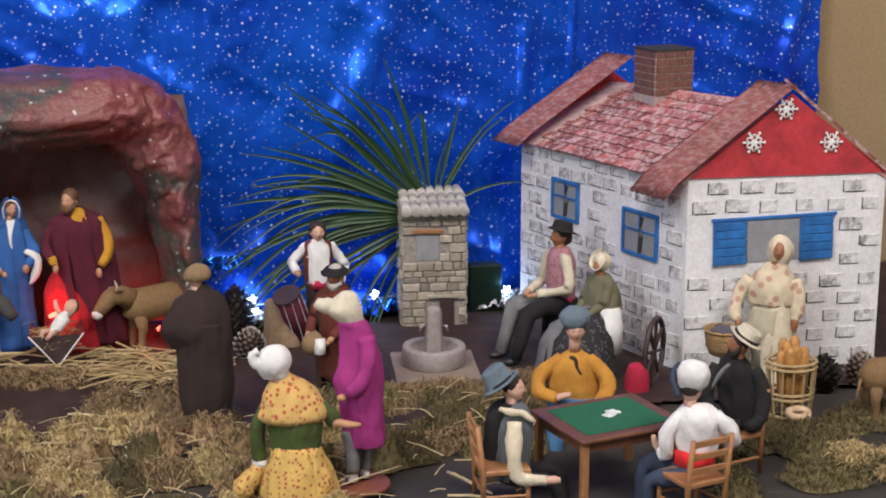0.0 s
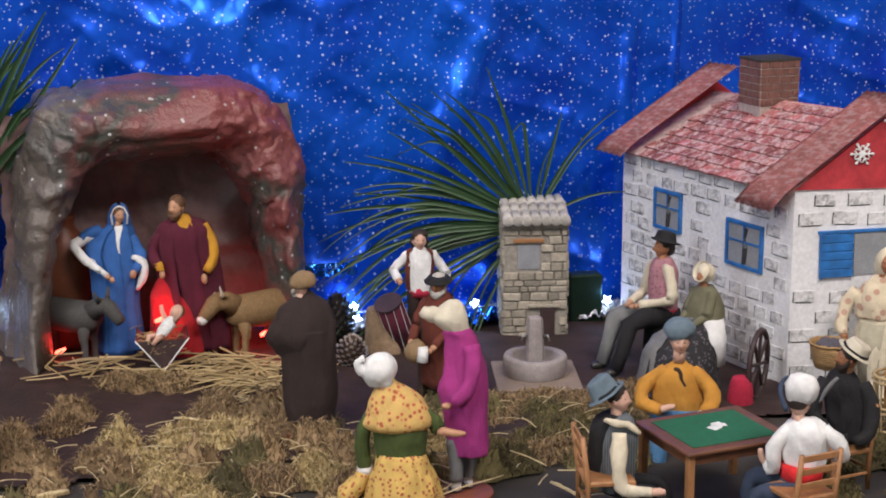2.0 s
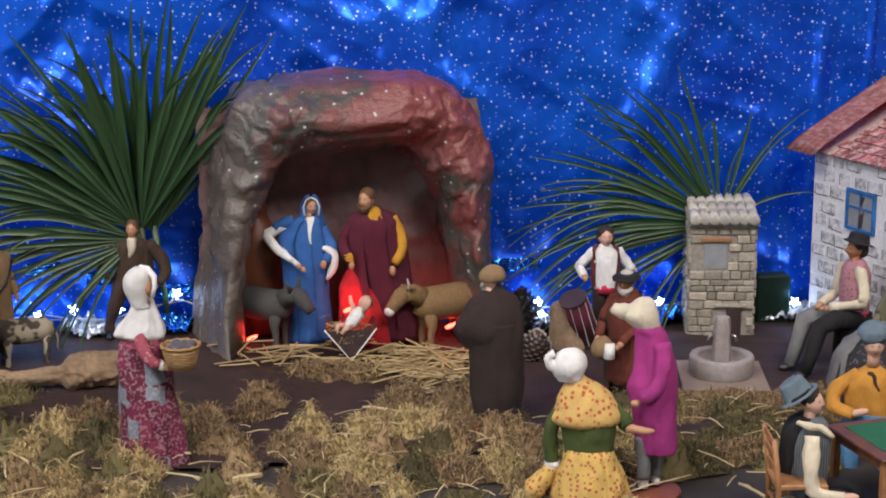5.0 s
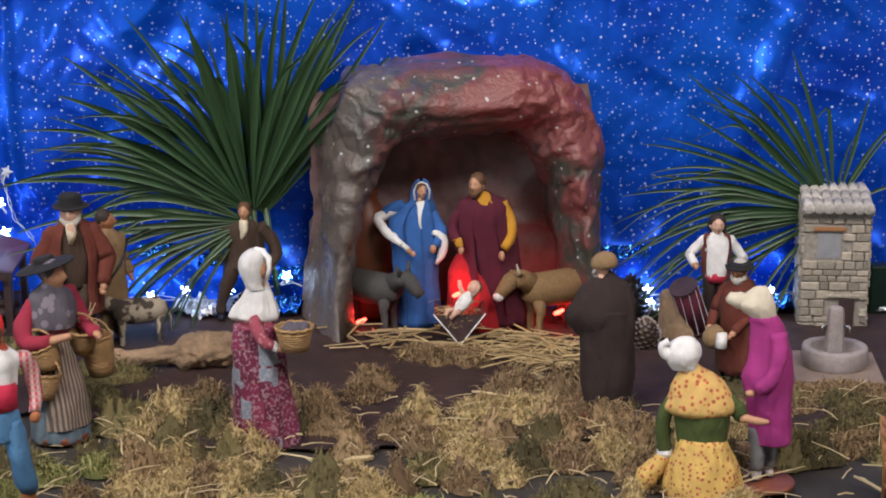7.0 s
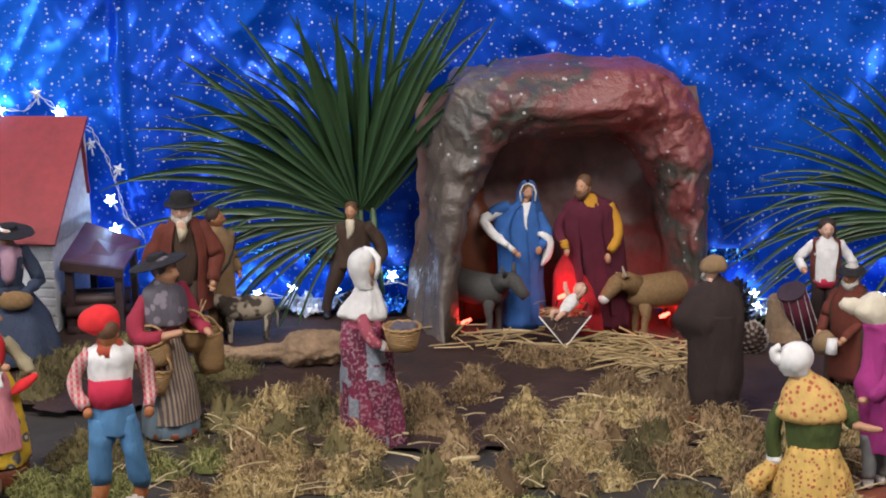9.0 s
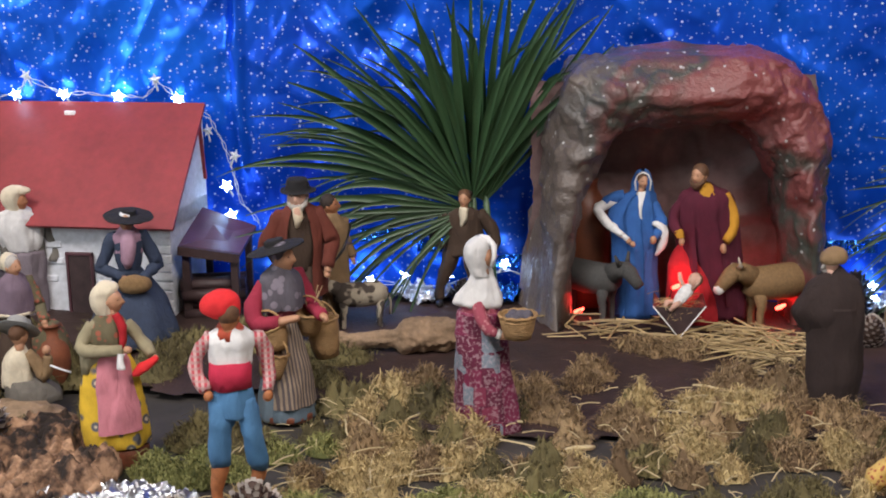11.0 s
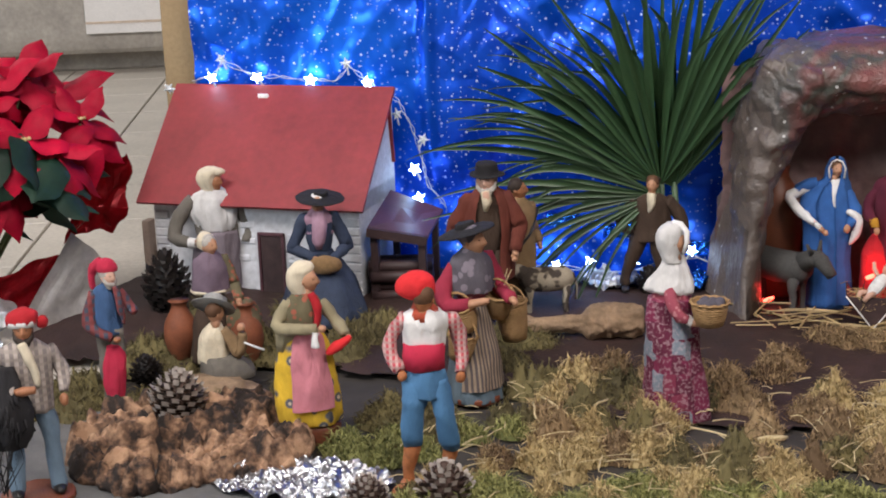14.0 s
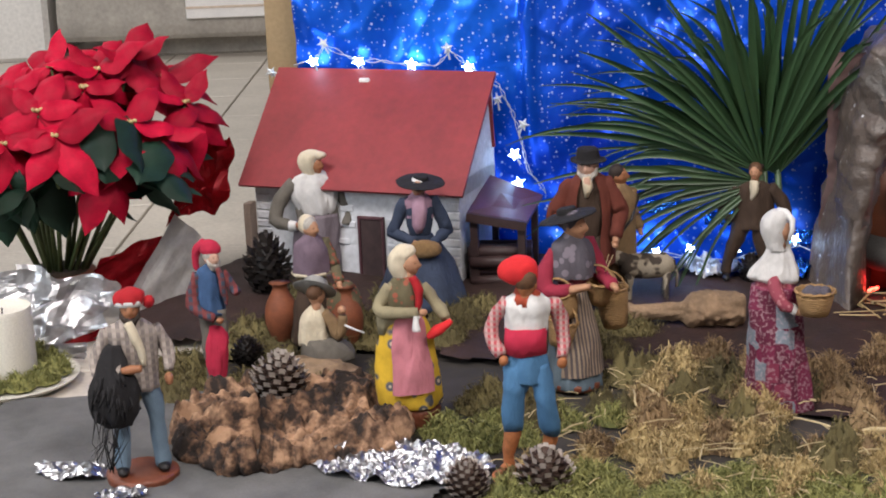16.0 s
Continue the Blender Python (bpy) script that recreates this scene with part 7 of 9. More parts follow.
def left_group():
    # woman with white scarf, patchwork dress and basket
    f = Figurine()
    f.body([(0.0, -0.155, 0.165), (0.03, -0.165, 0.163), (0.13, -0.166, 0.146), (0.28, -0.163, 0.128), (0.44, -0.156, 0.106), (0.56, -0.148, 0.080), (0.62, -0.14, 0.075)], "c_patch", 0.80, fold=0.04, count=8, seg=60)
    f.body([(0.56, -0.135, 0.072), (0.66, -0.11, 0.06), (0.72, -0.08, 0.035), (0.76, -0.06, 0.02)], "c_rose", 0.66)
    f.body([(0.635, -0.08, 0.07), (0.66, -0.15, 0.082), (0.70, -0.14, 0.074), (0.75, -0.11, 0.058), (0.80, -0.08, 0.04), (0.845, -0.06, 0.03)], "c_scarf", 0.62, fold=0.05, count=7, seg=56)
    f.head((-0.012, -0.01, 0.905), "skin", "", turn=85, size=0.95)
    f.body([(0.80, -0.072, 0.028), (0.84, -0.085, 0.020), (0.89, -0.102, 0.024), (0.94, -0.105, 0.034), (0.975, -0.085, 0.032), (0.995, -0.055, 0.02)], "c_scarf", 0.92, fold=0.03, count=6, seg=40)
    f.tube([(0.030, -0.055, 0.86), (0.042, -0.06, 0.91), (0.040, -0.05, 0.96), (0.01, -0.02, 0.995), (-0.02, 0.0, 1.0)], [0.010, 0.012, 0.014, 0.014, 0.010], "c_white", seg=8)
    f.limb([(-0.035, -0.02, 0.69), (-0.040, -0.075, 0.635), (-0.005, -0.115, 0.575), (0.05, -0.13, 0.54)], [0.030, 0.042, 0.040, 0.032], "c_rose")
    f.limb([(0.045, -0.13, 0.545), (0.058, -0.13, 0.538), (0.068, -0.13, 0.53)], [0.036, 0.036, 0.032], "c_white")
    f.limb([(0.065, -0.13, 0.53), (0.095, -0.135, 0.525), (0.125, -0.135, 0.515)], [0.022, 0.022, 0.014], "skin")
    f.done("woman_figurine", "woman figurine in white headscarf and patchwork dress", put(-0.827, 1.995), 0.292, facing(-0.827, 1.99))
    basket((-0.772, 1.972, 0.158), 0.027, 0.034, "small round wicker basket held by the woman", fill="c_greyprint", handle=False, rz=30)
    # brown suited man under the palm
    f = Figurine()
    f.limb([(-0.05, 0, 0.56), (-0.13, -0.02, 0.36), (-0.19, 0.0, 0.18), (-0.205, 0.0, 0.05)], [0.085, 0.075, 0.058, 0.046], "c_brownsuit")
    f.limb([(0.06, 0, 0.56), (0.07, -0.02, 0.36), (0.10, 0.0, 0.18), (0.10, 0.0, 0.05)], [0.085, 0.075, 0.058, 0.046], "c_brownsuit")
    for x in (-0.205, 0.10):
        f.ball((x, -0.035, 0.032), (0.036, 0.072, 0.030), "shoe_black", u=10, v=8)
    f.body([(0.45, -0.17, 0.18), (0.55, -0.15, 0.165), (0.70, -0.145, 0.17), (0.80, -0.12, 0.15), (0.85, -0.05, 0.08)], "c_brownsuit", 0.62, fold=0.02)
    f.limb([(-0.12, 0, 0.80), (-0.20, 0.02, 0.70), (-0.245, 0.0, 0.60), (-0.17, -0.06, 0.52)], [0.058, 0.060, 0.055, 0.042], "c_brownsuit")
    f.limb([(0.14, 0, 0.80), (0.23, 0.02, 0.68), (0.27, 0.0, 0.55), (0.22, -0.04, 0.46)], [0.060, 0.066, 0.060, 0.046], "c_brownsuit")
    f.limb([(-0.01, -0.085, 0.70), (0.005, -0.095, 0.78), (0.015, -0.07, 0.86)], [0.010, 0.040, 0.048], "c_cream")
    f.head((0.02, -0.015, 0.925), "skin", "hair_brown", turn=-15, size=1.05)
    f.ball((0.03, 0.02, 0.965), (0.066, 0.062, 0.040), "c_browncloak")
    f.done("man_figurine", "man figurine in a dark brown suit with pale neckerchief", (-1.047, 2.505, 0.034), 0.213, facing(-1.047, 2.5))
    # bearded man with black hat
    f = Figurine()
    f.leg(-1, "c_brownsuit")
    f.leg(1, "c_brownsuit")
    f.torso("c_brownsuit", 0.45, 1.05)
    f.loft([(0, 0.0, 0.30, 0.16, 0.12), (0, 0, 0.5, 0.145, 0.11), (0, 0, 0.72, 0.145, 0.10), (0, 0, 0.81, 0.11, 0.08), (0, 0, 0.85, 0.06, 0.055)], "c_rust", seg=28, span=(-62, 242), fold=0.02)
    f.head((0, -0.015, 0.895), "skin_pink", "hair_grey", "hair_grey", turn=-12)
    f.hat("c_black", (0, -0.005, 0.93), 0.105, 0.066, 0.075, 4)
    f.tube([(-0.01, -0.07, 0.84), (0.0, -0.09, 0.78), (-0.01, -0.085, 0.72)], [0.03, 0.035, 0.012], "c_creamprint")
    f.arm(-1, (-0.10, -0.13, 0.55), "c_rust", elbow=(-0.21, 0.0, 0.60), thick=1.2)
    f.arm(1, (0.15, -0.12, 0.46), "c_rust", elbow=(0.20, -0.02, 0.62), thick=1.2)
    f.done("man_figurine", "bearded man figurine in black hat and rust coat", put(-1.240, 2.235), 0.282, 28)
    f = Figurine()
    f.leg(-1, "c_tan")
    f.leg(1, "c_tan")
    f.loft([(0, 0, 0.25, 0.15, 0.11), (0, 0, 0.5, 0.14, 0.11), (0, 0, 0.74, 0.14, 0.10), (0, 0, 0.83, 0.09, 0.07), (0, 0, 0.87, 0.05, 0.05)], "c_tan", seg=24, fold=0.03)
    f.head((0, 0.0, 0.93), "skin_dark", "hair_dark", turn=40)
    f.ball((0, 0.02, 0.965), (0.062, 0.06, 0.04), "c_browncloak")
    f.arm(1, (0.16, -0.06, 0.48), "c_tan", thick=1.2)
    f.arm(-1, (-0.16, -0.06, 0.48), "c_tan", thick=1.2)
    f.tube([(0.14, -0.05, 0.76), (0.02, -0.12, 0.60), (-0.12, -0.10, 0.45)], 0.012, "shoe_black", seg=6)
    f.done("man_figurine", "man figurine in a tan coat with a dark strap", put(-1.230, 2.340), 0.225, 60)
    # basket seller with a flat black hat
    f = Figurine()
    f.skirt("c_greyblue", 0.155, 0.54, 0.0, 0.05)
    f.apron("c_stripe", 0.165, 0.08)
    f.torso("c_rose")
    f.shawl("c_greyprint", 0.62, 0.145, 0.05)
    f.head((0, -0.02, 0.90), "skin", "c_greyprint", turn=25)
    f.hat("c_black", (-0.01, 0.02, 0.958), 0.165, 0.058, 0.04, -14, turn=40, droop=0.012)
    f.limb([(-0.09, 0.03, 0.76), (-0.17, 0.02, 0.66), (-0.19, -0.03, 0.57), (-0.10, -0.12, 0.58)], [0.05, 0.056, 0.052, 0.040], "c_rosered")
    f.limb([(-0.11, -0.12, 0.58), (-0.05, -0.18, 0.60), (-0.03, -0.20, 0.605)], [0.028, 0.024, 0.016], "skin")
    f.arm(1, (0.12, -0.22, 0.58), "c_rosered", elbow=(0.17, -0.03, 0.60), thick=1.1)
    f.disc((0, 0, -0.01), 0.15, 0.04, "base_wood")
    f.done("woman_figurine", "woman figurine with flat black hat and striped apron", put(-1.138, 1.958), 0.276, 62)
    for x, y, z, r, h, tl in ((-1.108, 1.988, 0.132, 0.022, 0.040, (14, 10)), (-1.092, 2.012, 0.088, 0.026, 0.060, (4, -6)), (-1.134, 1.930, 0.122, 0.024, 0.036, (10, -14)), (-1.140, 1.915, 0.080, 0.022, 0.038, (-6, 8))):
        basket((x, y, z), r, h, "small light brown wicker basket carried for sale", tilt=tl)
    random.seed(41)
    tw = thing("twigs", Matrix.Translation((-1.105, 1.990, 0.150)), "few thin pale twigs in a basket", "twigs")
    for k in range(7):
        bm = bmesh.new()
        a = random.uniform(0, 6.3)
        tube(bm, [(0, 0, -0.004), (0.010 * math.cos(a), 0.010 * math.sin(a), 0.03), (0.022 * math.cos(a), 0.022 * math.sin(a), 0.05)], 0.0008, seg=4)
        part("twig", bm, "straw_pale", tw)
    # boy with red cap, from behind
    f = Figurine()
    for hip, knee, hem, ankle, foot in (((-0.02, 0, 0.52), (-0.045, -0.02, 0.38), (-0.040, 0.0, 0.235), (-0.062, 0.01, 0.11), (-0.078, -0.03, 0.055)), ((0.07, 0, 0.52), (0.10, -0.02, 0.36), (0.122, 0.02, 0.205), (0.105, 0.03, 0.11), (0.10, 0.0, 0.055))):
        f.limb([hip, Vector(hip).lerp(knee, 0.5), knee, hem], [0.060, 0.064, 0.054, 0.047], "c_jean")
        f.limb([Vector(hem) + Vector((0, 0, 0.02)), Vector(hem).lerp(ankle, 0.4), ankle, Vector(ankle) + Vector((0, 0, -0.05))], [0.036, 0.040, 0.028, 0.026], "clay_orange")
        f.ball(foot, (0.028, 0.060, 0.024), "clay_orange", u=12, v=8)
    f.body([(0.45, -0.066, 0.112), (0.50, -0.070, 0.116), (0.55, -0.066, 0.112), (0.585, -0.058, 0.104)], "c_jean", 0.74, fold=0.02, count=5)
    f.body([(0.575, -0.064, 0.110), (0.63, -0.066, 0.112), (0.69, -0.064, 0.116)], "c_sash", 0.82, fold=0.012, count=3)
    f.body([(0.68, -0.062, 0.114), (0.74, -0.064, 0.124), (0.79, -0.064, 0.134), (0.825, -0.04, 0.11), (0.85, -0.02, 0.06)], "c_white", 0.66, fold=0.035, count=6)
    f.body([(0.79, -0.05, 0.115), (0.83, -0.03, 0.10), (0.865, -0.015, 0.06)], "clay_red", 0.7, fold=0.03)
    f.head((0.028, -0.02, 0.885), "clay_orange", "hair_brown", turn=150, size=0.9)
    f.body([(0.885, -0.05, 0.075), (0.91, -0.085, 0.080), (0.945, -0.090, 0.078), (0.975, -0.07, 0.065), (0.995, -0.03, 0.03)], "c_brightred", 0.85, fold=0.025, count=4, seg=36)
    f.limb([(-0.055, 0.0, 0.80), (-0.105, 0.03, 0.72), (-0.118, 0.02, 0.64), (-0.085, -0.03, 0.575)], [0.034, 0.042, 0.040, 0.028], "c_check")
    f.limb([(0.135, 0.0, 0.80), (0.168, 0.03, 0.71), (0.178, 0.02, 0.62), (0.165, -0.02, 0.555)], [0.034, 0.040, 0.037, 0.027], "c_check")
    f.ball((0.165, -0.03, 0.535), (0.020, 0.020, 0.028), "clay_orange")
    f.ball((-0.075, -0.04, 0.555), (0.020, 0.020, 0.024), "clay_orange")
    f.disc((-0.02, 0, 0.0), 0.115, 0.03, "clay_orange", 0.10)
    f.done("boy_figurine", "boy figurine in red cap, checked shirt and blue breeches", (-1.043, 1.606, 0.004), 0.304, facing(-1.043, 1.6))
    # yellow flowered dress and pink apron
    f = Figurine()
    f.body([(0.11, -0.17, 0.165), (0.14, -0.185, 0.17), (0.22, -0.19, 0.165), (0.30, -0.188, 0.155), (0.45, -0.172, 0.135), (0.56, -0.14, 0.115), (0.62, -0.115, 0.09)], "c_yellow_big", 0.78, fold=0.022, count=7, seg=60)
    f.loft([(-0.01, -0.012, 0.21, 0.176, 0.148), (-0.012, -0.010, 0.30, 0.172, 0.140), (-0.012, -0.006, 0.45, 0.156, 0.126), (-0.012, 0.0, 0.58, 0.128, 0.104), (-0.012, 0, 0.62, 0.10, 0.085)], "c_pink", seg=22, span=(-122, -40), fold=0.012)
    f.body([(0.52, -0.165, -0.05), (0.60, -0.16, -0.02), (0.68, -0.12, 0.02)], "c_oat", 1.1, fold=0.03)
    f.body([(0.58, -0.12, 0.095), (0.68, -0.105, 0.085), (0.78, -0.10, 0.08), (0.82, -0.06, 0.05)], "c_oat", 0.75)
    f.body([(0.66, -0.098, 0.085, -0.006), (0.74, -0.105, 0.085, -0.006), (0.80, -0.085, 0.07), (0.835, -0.05, 0.045)], "c_olive_floral", 0.80, fold=0.03, count=5)
    f.limb([(0.03, -0.07, 0.84), (0.055, -0.085, 0.77), (0.06, -0.09, 0.70), (0.05, -0.09, 0.66)], [0.020, 0.026, 0.022, 0.012], "c_red")
    f.head((0.022, -0.015, 0.90), "skin", "", turn=62, size=0.95)
    f.body([(0.83, -0.06, 0.03), (0.87, -0.082, 0.026), (0.92, -0.088, 0.036), (0.96, -0.076, 0.056), (0.99, -0.045, 0.045), (1.0, -0.02, 0.02)], "c_cream", 0.95, fold=0.03, count=7, seg=36)
    f.limb([(-0.08, -0.01, 0.78), (-0.135, -0.02, 0.71), (-0.150, -0.06, 0.66), (-0.05, -0.12, 0.66), (0.05, -0.14, 0.665)], [0.040, 0.044, 0.042, 0.038, 0.032], "c_oat")
    f.ball((0.078, -0.145, 0.665), (0.024, 0.020, 0.020), "skin")
    f.limb([(0.08, 0.0, 0.77), (0.14, -0.02, 0.69), (0.185, -0.05, 0.63), (0.20, -0.08, 0.60)], [0.038, 0.040, 0.036, 0.030], "c_oat")
    f.ball((0.215, -0.09, 0.585), (0.020, 0.020, 0.022), "skin")
    f.limb([(0.22, -0.12, 0.60), (0.17, -0.13, 0.57), (0.13, -0.13, 0.54), (0.10, -0.13, 0.52)], [0.012, 0.030, 0.026, 0.008], "c_brightred")
    f.limb([(0.04, -0.16, 0.65), (0.035, -0.165, 0.62), (0.035, -0.165, 0.575)], [0.022, 0.016, 0.022], "c_white")
    f.disc((0.03, 0, 0.0), 0.135, 0.10, "base_wood", 0.12)
    f.done("woman_figurine", "woman figurine in yellow flowered skirt and pink apron", put(-1.281, 1.715), 0.265, facing(-1.281, 1.71))
    # grey woman standing by the house
    f = Figurine()
    f.body([(0.0, -0.14, 0.20), (0.25, -0.13, 0.20), (0.42, -0.115, 0.205), (0.54, -0.07, 0.205)], "c_mauvegrey", 0.72, fold=0.045, count=9, seg=56)
    f.body([(0.50, -0.09, 0.215), (0.58, -0.09, 0.205), (0.68, -0.09, 0.18), (0.75, -0.06, 0.14), (0.78, -0.04, 0.12)], "c_greyolive", 0.42)
    f.body([(0.545, -0.05, 0.17, -0.012), (0.60, -0.08, 0.19, -0.012), (0.68, -0.115, 0.205, -0.008), (0.76, -0.125, 0.195), (0.80, -0.09, 0.165), (0.84, -0.03, 0.11), (0.86, -0.01, 0.09)], "c_scarf", 0.54, fold=0.07, count=8, seg=60)
    f.head((0.06, -0.015, 0.89), "skin_dark", "", turn=50, size=0.95)
    f.body([(0.83, -0.02, 0.075), (0.87, -0.05, 0.075), (0.92, -0.065, 0.085), (0.965, -0.045, 0.105), (0.99, -0.005, 0.08), (1.0, 0.02, 0.05)], "c_cream", 0.95, fold=0.03, count=7, seg=40)
    f.limb([(0.06, -0.03, 0.955), (0.11, -0.04, 0.962), (0.135, -0.04, 0.955)], [0.04, 0.030, 0.010], "c_cream")
    f.limb([(-0.10, 0, 0.77), (-0.19, 0.0, 0.66), (-0.235, -0.03, 0.52), (-0.14, -0.10, 0.49)], [0.055, 0.064, 0.058, 0.042], "c_greyolive")
    f.limb([(-0.15, -0.10, 0.49), (-0.12, -0.11, 0.488), (-0.10, -0.12, 0.487)], [0.046, 0.046, 0.040], "c_white")
    f.limb([(-0.10, -0.12, 0.487), (-0.06, -0.13, 0.495), (-0.02, -0.135, 0.50)], [0.028, 0.028, 0.016], "skin_dark")
    f.limb([(0.19, 0, 0.77), (0.25, 0.0, 0.65), (0.275, -0.02, 0.54), (0.24, -0.05, 0.45)], [0.055, 0.062, 0.052, 0.040], "c_greyolive")
    f.done("woman_figurine", "woman figurine in grey dress with white shawl and bonnet", (-1.780, 2.190, 0.020), 0.262, facing(-1.79, 2.2))
    # seated woman with black hat
    f = Figurine()
    f.loft([(0.0, -0.08, 0.0, 0.33, 0.32), (0, -0.08, 0.08, 0.34, 0.32), (0, -0.05, 0.30, 0.26, 0.24), (0, 0, 0.46, 0.14, 0.13), (0, 0, 0.53, 0.09, 0.08)], "c_navy", seg=34, fold=0.04)
    f.torso("c_navy", 0.52, 1.1)
    f.shawl("c_lilac", 0.66, 0.115)
    f.head((0, -0.02, 0.90), "skin", "c_white", turn=-10)
    f.hat("c_black", (0.02, 0.0, 0.952), 0.19, 0.06, 0.045, 10, turn=30, droop=0.012)
    f.arm(-1, (-0.03, -0.20, 0.50), "c_navy", elbow=(-0.22, 0.0, 0.55), thick=1.25)
    f.arm(1, (0.07, -0.20, 0.48), "c_navy", elbow=(0.22, 0.0, 0.55), thick=1.25)
    f.ball((0.02, -0.22, 0.46), (0.13, 0.08, 0.07), "wicker")
    f.tube([(0.0, -0.06, 0.84), (0.0, -0.105, 0.74), (-0.01, -0.11, 0.62), (-0.01, -0.10, 0.56)], [0.05, 0.06, 0.05, 0.02], "c_lilac", seg=12)
    f.done("woman_figurine", "seated woman figurine in navy dress, lilac scarf and black hat", put(-1.520, 2.150), 0.222, 34)
    # mauve-shawled old woman
    f = Figurine()
    f.skirt("c_brownsuit", 0.20, 0.54, 0.0, 0.04)
    f.torso("c_mauve")
    f.shawl("c_mauve", 0.56, 0.155)
    f.loft([(0, 0.01, 0.545, 0.160, 0.132), (0, 0.01, 0.565, 0.158, 0.130)], "c_cream", seg=40, fold=0.03, count=20)
    f.head((0, -0.01, 0.905), "skin", "hair_grey", turn=30)
    f.bonnet("c_cream", (0, 0.01, 0.915), 40, False)
    f.arm(1, (0.16, -0.20, 0.48), "c_olive_floral", thick=1.2)
    f.ball((0.20, -0.15, 0.30), (0.14, 0.12, 0.20), "c_olive_floral")
    f.done("old_woman_figurine", "old woman figurine in mauve lace-edged shawl", put(-1.606, 1.946), 0.212, 50)
    # two terracotta jars
    for x, y in ((-1.660, 1.925), (-1.548, 1.952)):
        jar = thing("jar", Matrix.Translation(put(x, y)), "brown terracotta jar standing on the moss", "jar", "jars")
        bm = bmesh.new()
        loft(bm, [(0, 0, 0, 0.016, 0.016), (0, 0, 0.03, 0.027, 0.027), (0, 0, 0.06, 0.026, 0.026), (0, 0, 0.085, 0.014, 0.014), (0, 0, 0.095, 0.013, 0.013), (0, 0, 0.10, 0.018, 0.018)], seg=24)
        part("body", bm, "terracotta", jar, smooth=True)
    # seated boy with a grey hat
    f = Figurine()
    f.body([(0.0, -0.16, 0.42), (0.08, -0.17, 0.42), (0.18, -0.17, 0.34), (0.26, -0.17, 0.20)], "c_greyolive", 0.7, fold=0.03)
    f.body([(0.18, -0.18, 0.15), (0.30, -0.185, 0.15), (0.45, -0.165, 0.15), (0.55, -0.12, 0.12), (0.62, -0.05, 0.08)], "c_cream", 0.72, fold=0.03, count=6)
    f.head((0.03, -0.03, 0.74), "skin", "hair_brown", size=1.6, turn=120)
    f.hat("c_greylight", (0.02, 0.03, 0.80), 0.24, 0.13, 0.12, -42, turn=-25)
    f.limb([(0.09, -0.02, 0.55), (0.19, -0.05, 0.40), (0.24, -0.08, 0.28), (0.29, -0.11, 0.42), (0.30, -0.12, 0.52)], [0.07, 0.085, 0.075, 0.06, 0.05], "c_tan")
    f.ball((0.29, -0.13, 0.585), (0.045, 0.045, 0.05), "skin")
    f.tube([(0.31, -0.15, 0.42), (0.42, -0.16, 0.36), (0.52, -0.17, 0.32)], 0.013, "card_paper", seg=6)
    f.done("boy_figurine", "seated boy figurine with grey hat and cream shirt", (-1.535, 1.845, 0.024), 0.145, facing(-1.535, 1.85))
    # figure with a long red cap
    f = Figurine()
    for x in (-0.035, 0.04):
        f.limb([(x, 0, 0.54), (x, -0.01, 0.36), (x, 0.0, 0.18), (x, 0.0, 0.05)], [0.062, 0.056, 0.046, 0.036], "c_greyolive")
        f.ball((x, -0.03, 0.03), (0.030, 0.060, 0.026), "shoe_black", u=10, v=8)
    f.body([(0.50, -0.085, 0.085), (0.62, -0.085, 0.085), (0.74, -0.095, 0.09), (0.80, -0.075, 0.075), (0.84, -0.03, 0.04)], "c_bluevest", 0.72, fold=0.025)
    f.body([(0.08, -0.05, 0.06, -0.055), (0.22, -0.06, 0.075, -0.055), (0.36, -0.05, 0.075, -0.05), (0.44, -0.03, 0.05, -0.045)], "c_sash", 0.55, fold=0.04, count=4)
    f.limb([(0.05, -0.07, 0.83), (0.075, -0.085, 0.74), (0.085, -0.085, 0.64), (0.085, -0.08, 0.58)], [0.022, 0.022, 0.020, 0.016], "c_tartan")
    f.head((0.02, -0.02, 0.885), "skin_pink", "hair_grey", "hair_grey", turn=35, size=0.95)
    f.body([(0.92, -0.045, 0.085), (0.95, -0.05, 0.085), (0.985, -0.04, 0.06), (1.0, -0.015, 0.03)], "c_sash", 0.9, fold=0.02, seg=30)
    f.limb([(-0.01, 0.0, 0.98), (-0.055, 0.02, 0.95), (-0.075, 0.03, 0.88), (-0.075, 0.03, 0.80)], [0.040, 0.036, 0.028, 0.014], "c_sash")
    f.limb([(-0.07, 0.0, 0.78), (-0.11, 0.0, 0.66), (-0.105, -0.03, 0.56), (0.01, -0.10, 0.50)], [0.040, 0.044, 0.042, 0.032], "c_tartan")
    f.ball((0.045, -0.115, 0.49), (0.028, 0.020, 0.020), "skin_dark")
    f.limb([(0.08, 0.0, 0.78), (0.13, -0.02, 0.70), (0.16, -0.06, 0.66), (0.15, -0.09, 0.68)], [0.036, 0.038, 0.034, 0.026], "c_tartan")
    f.done("man_figurine", "white-bearded man figurine with a long red cap", put(-1.632, 1.712), 0.238, facing(-1.632, 1.71))
    # man carrying a black sack
    f = Figurine()
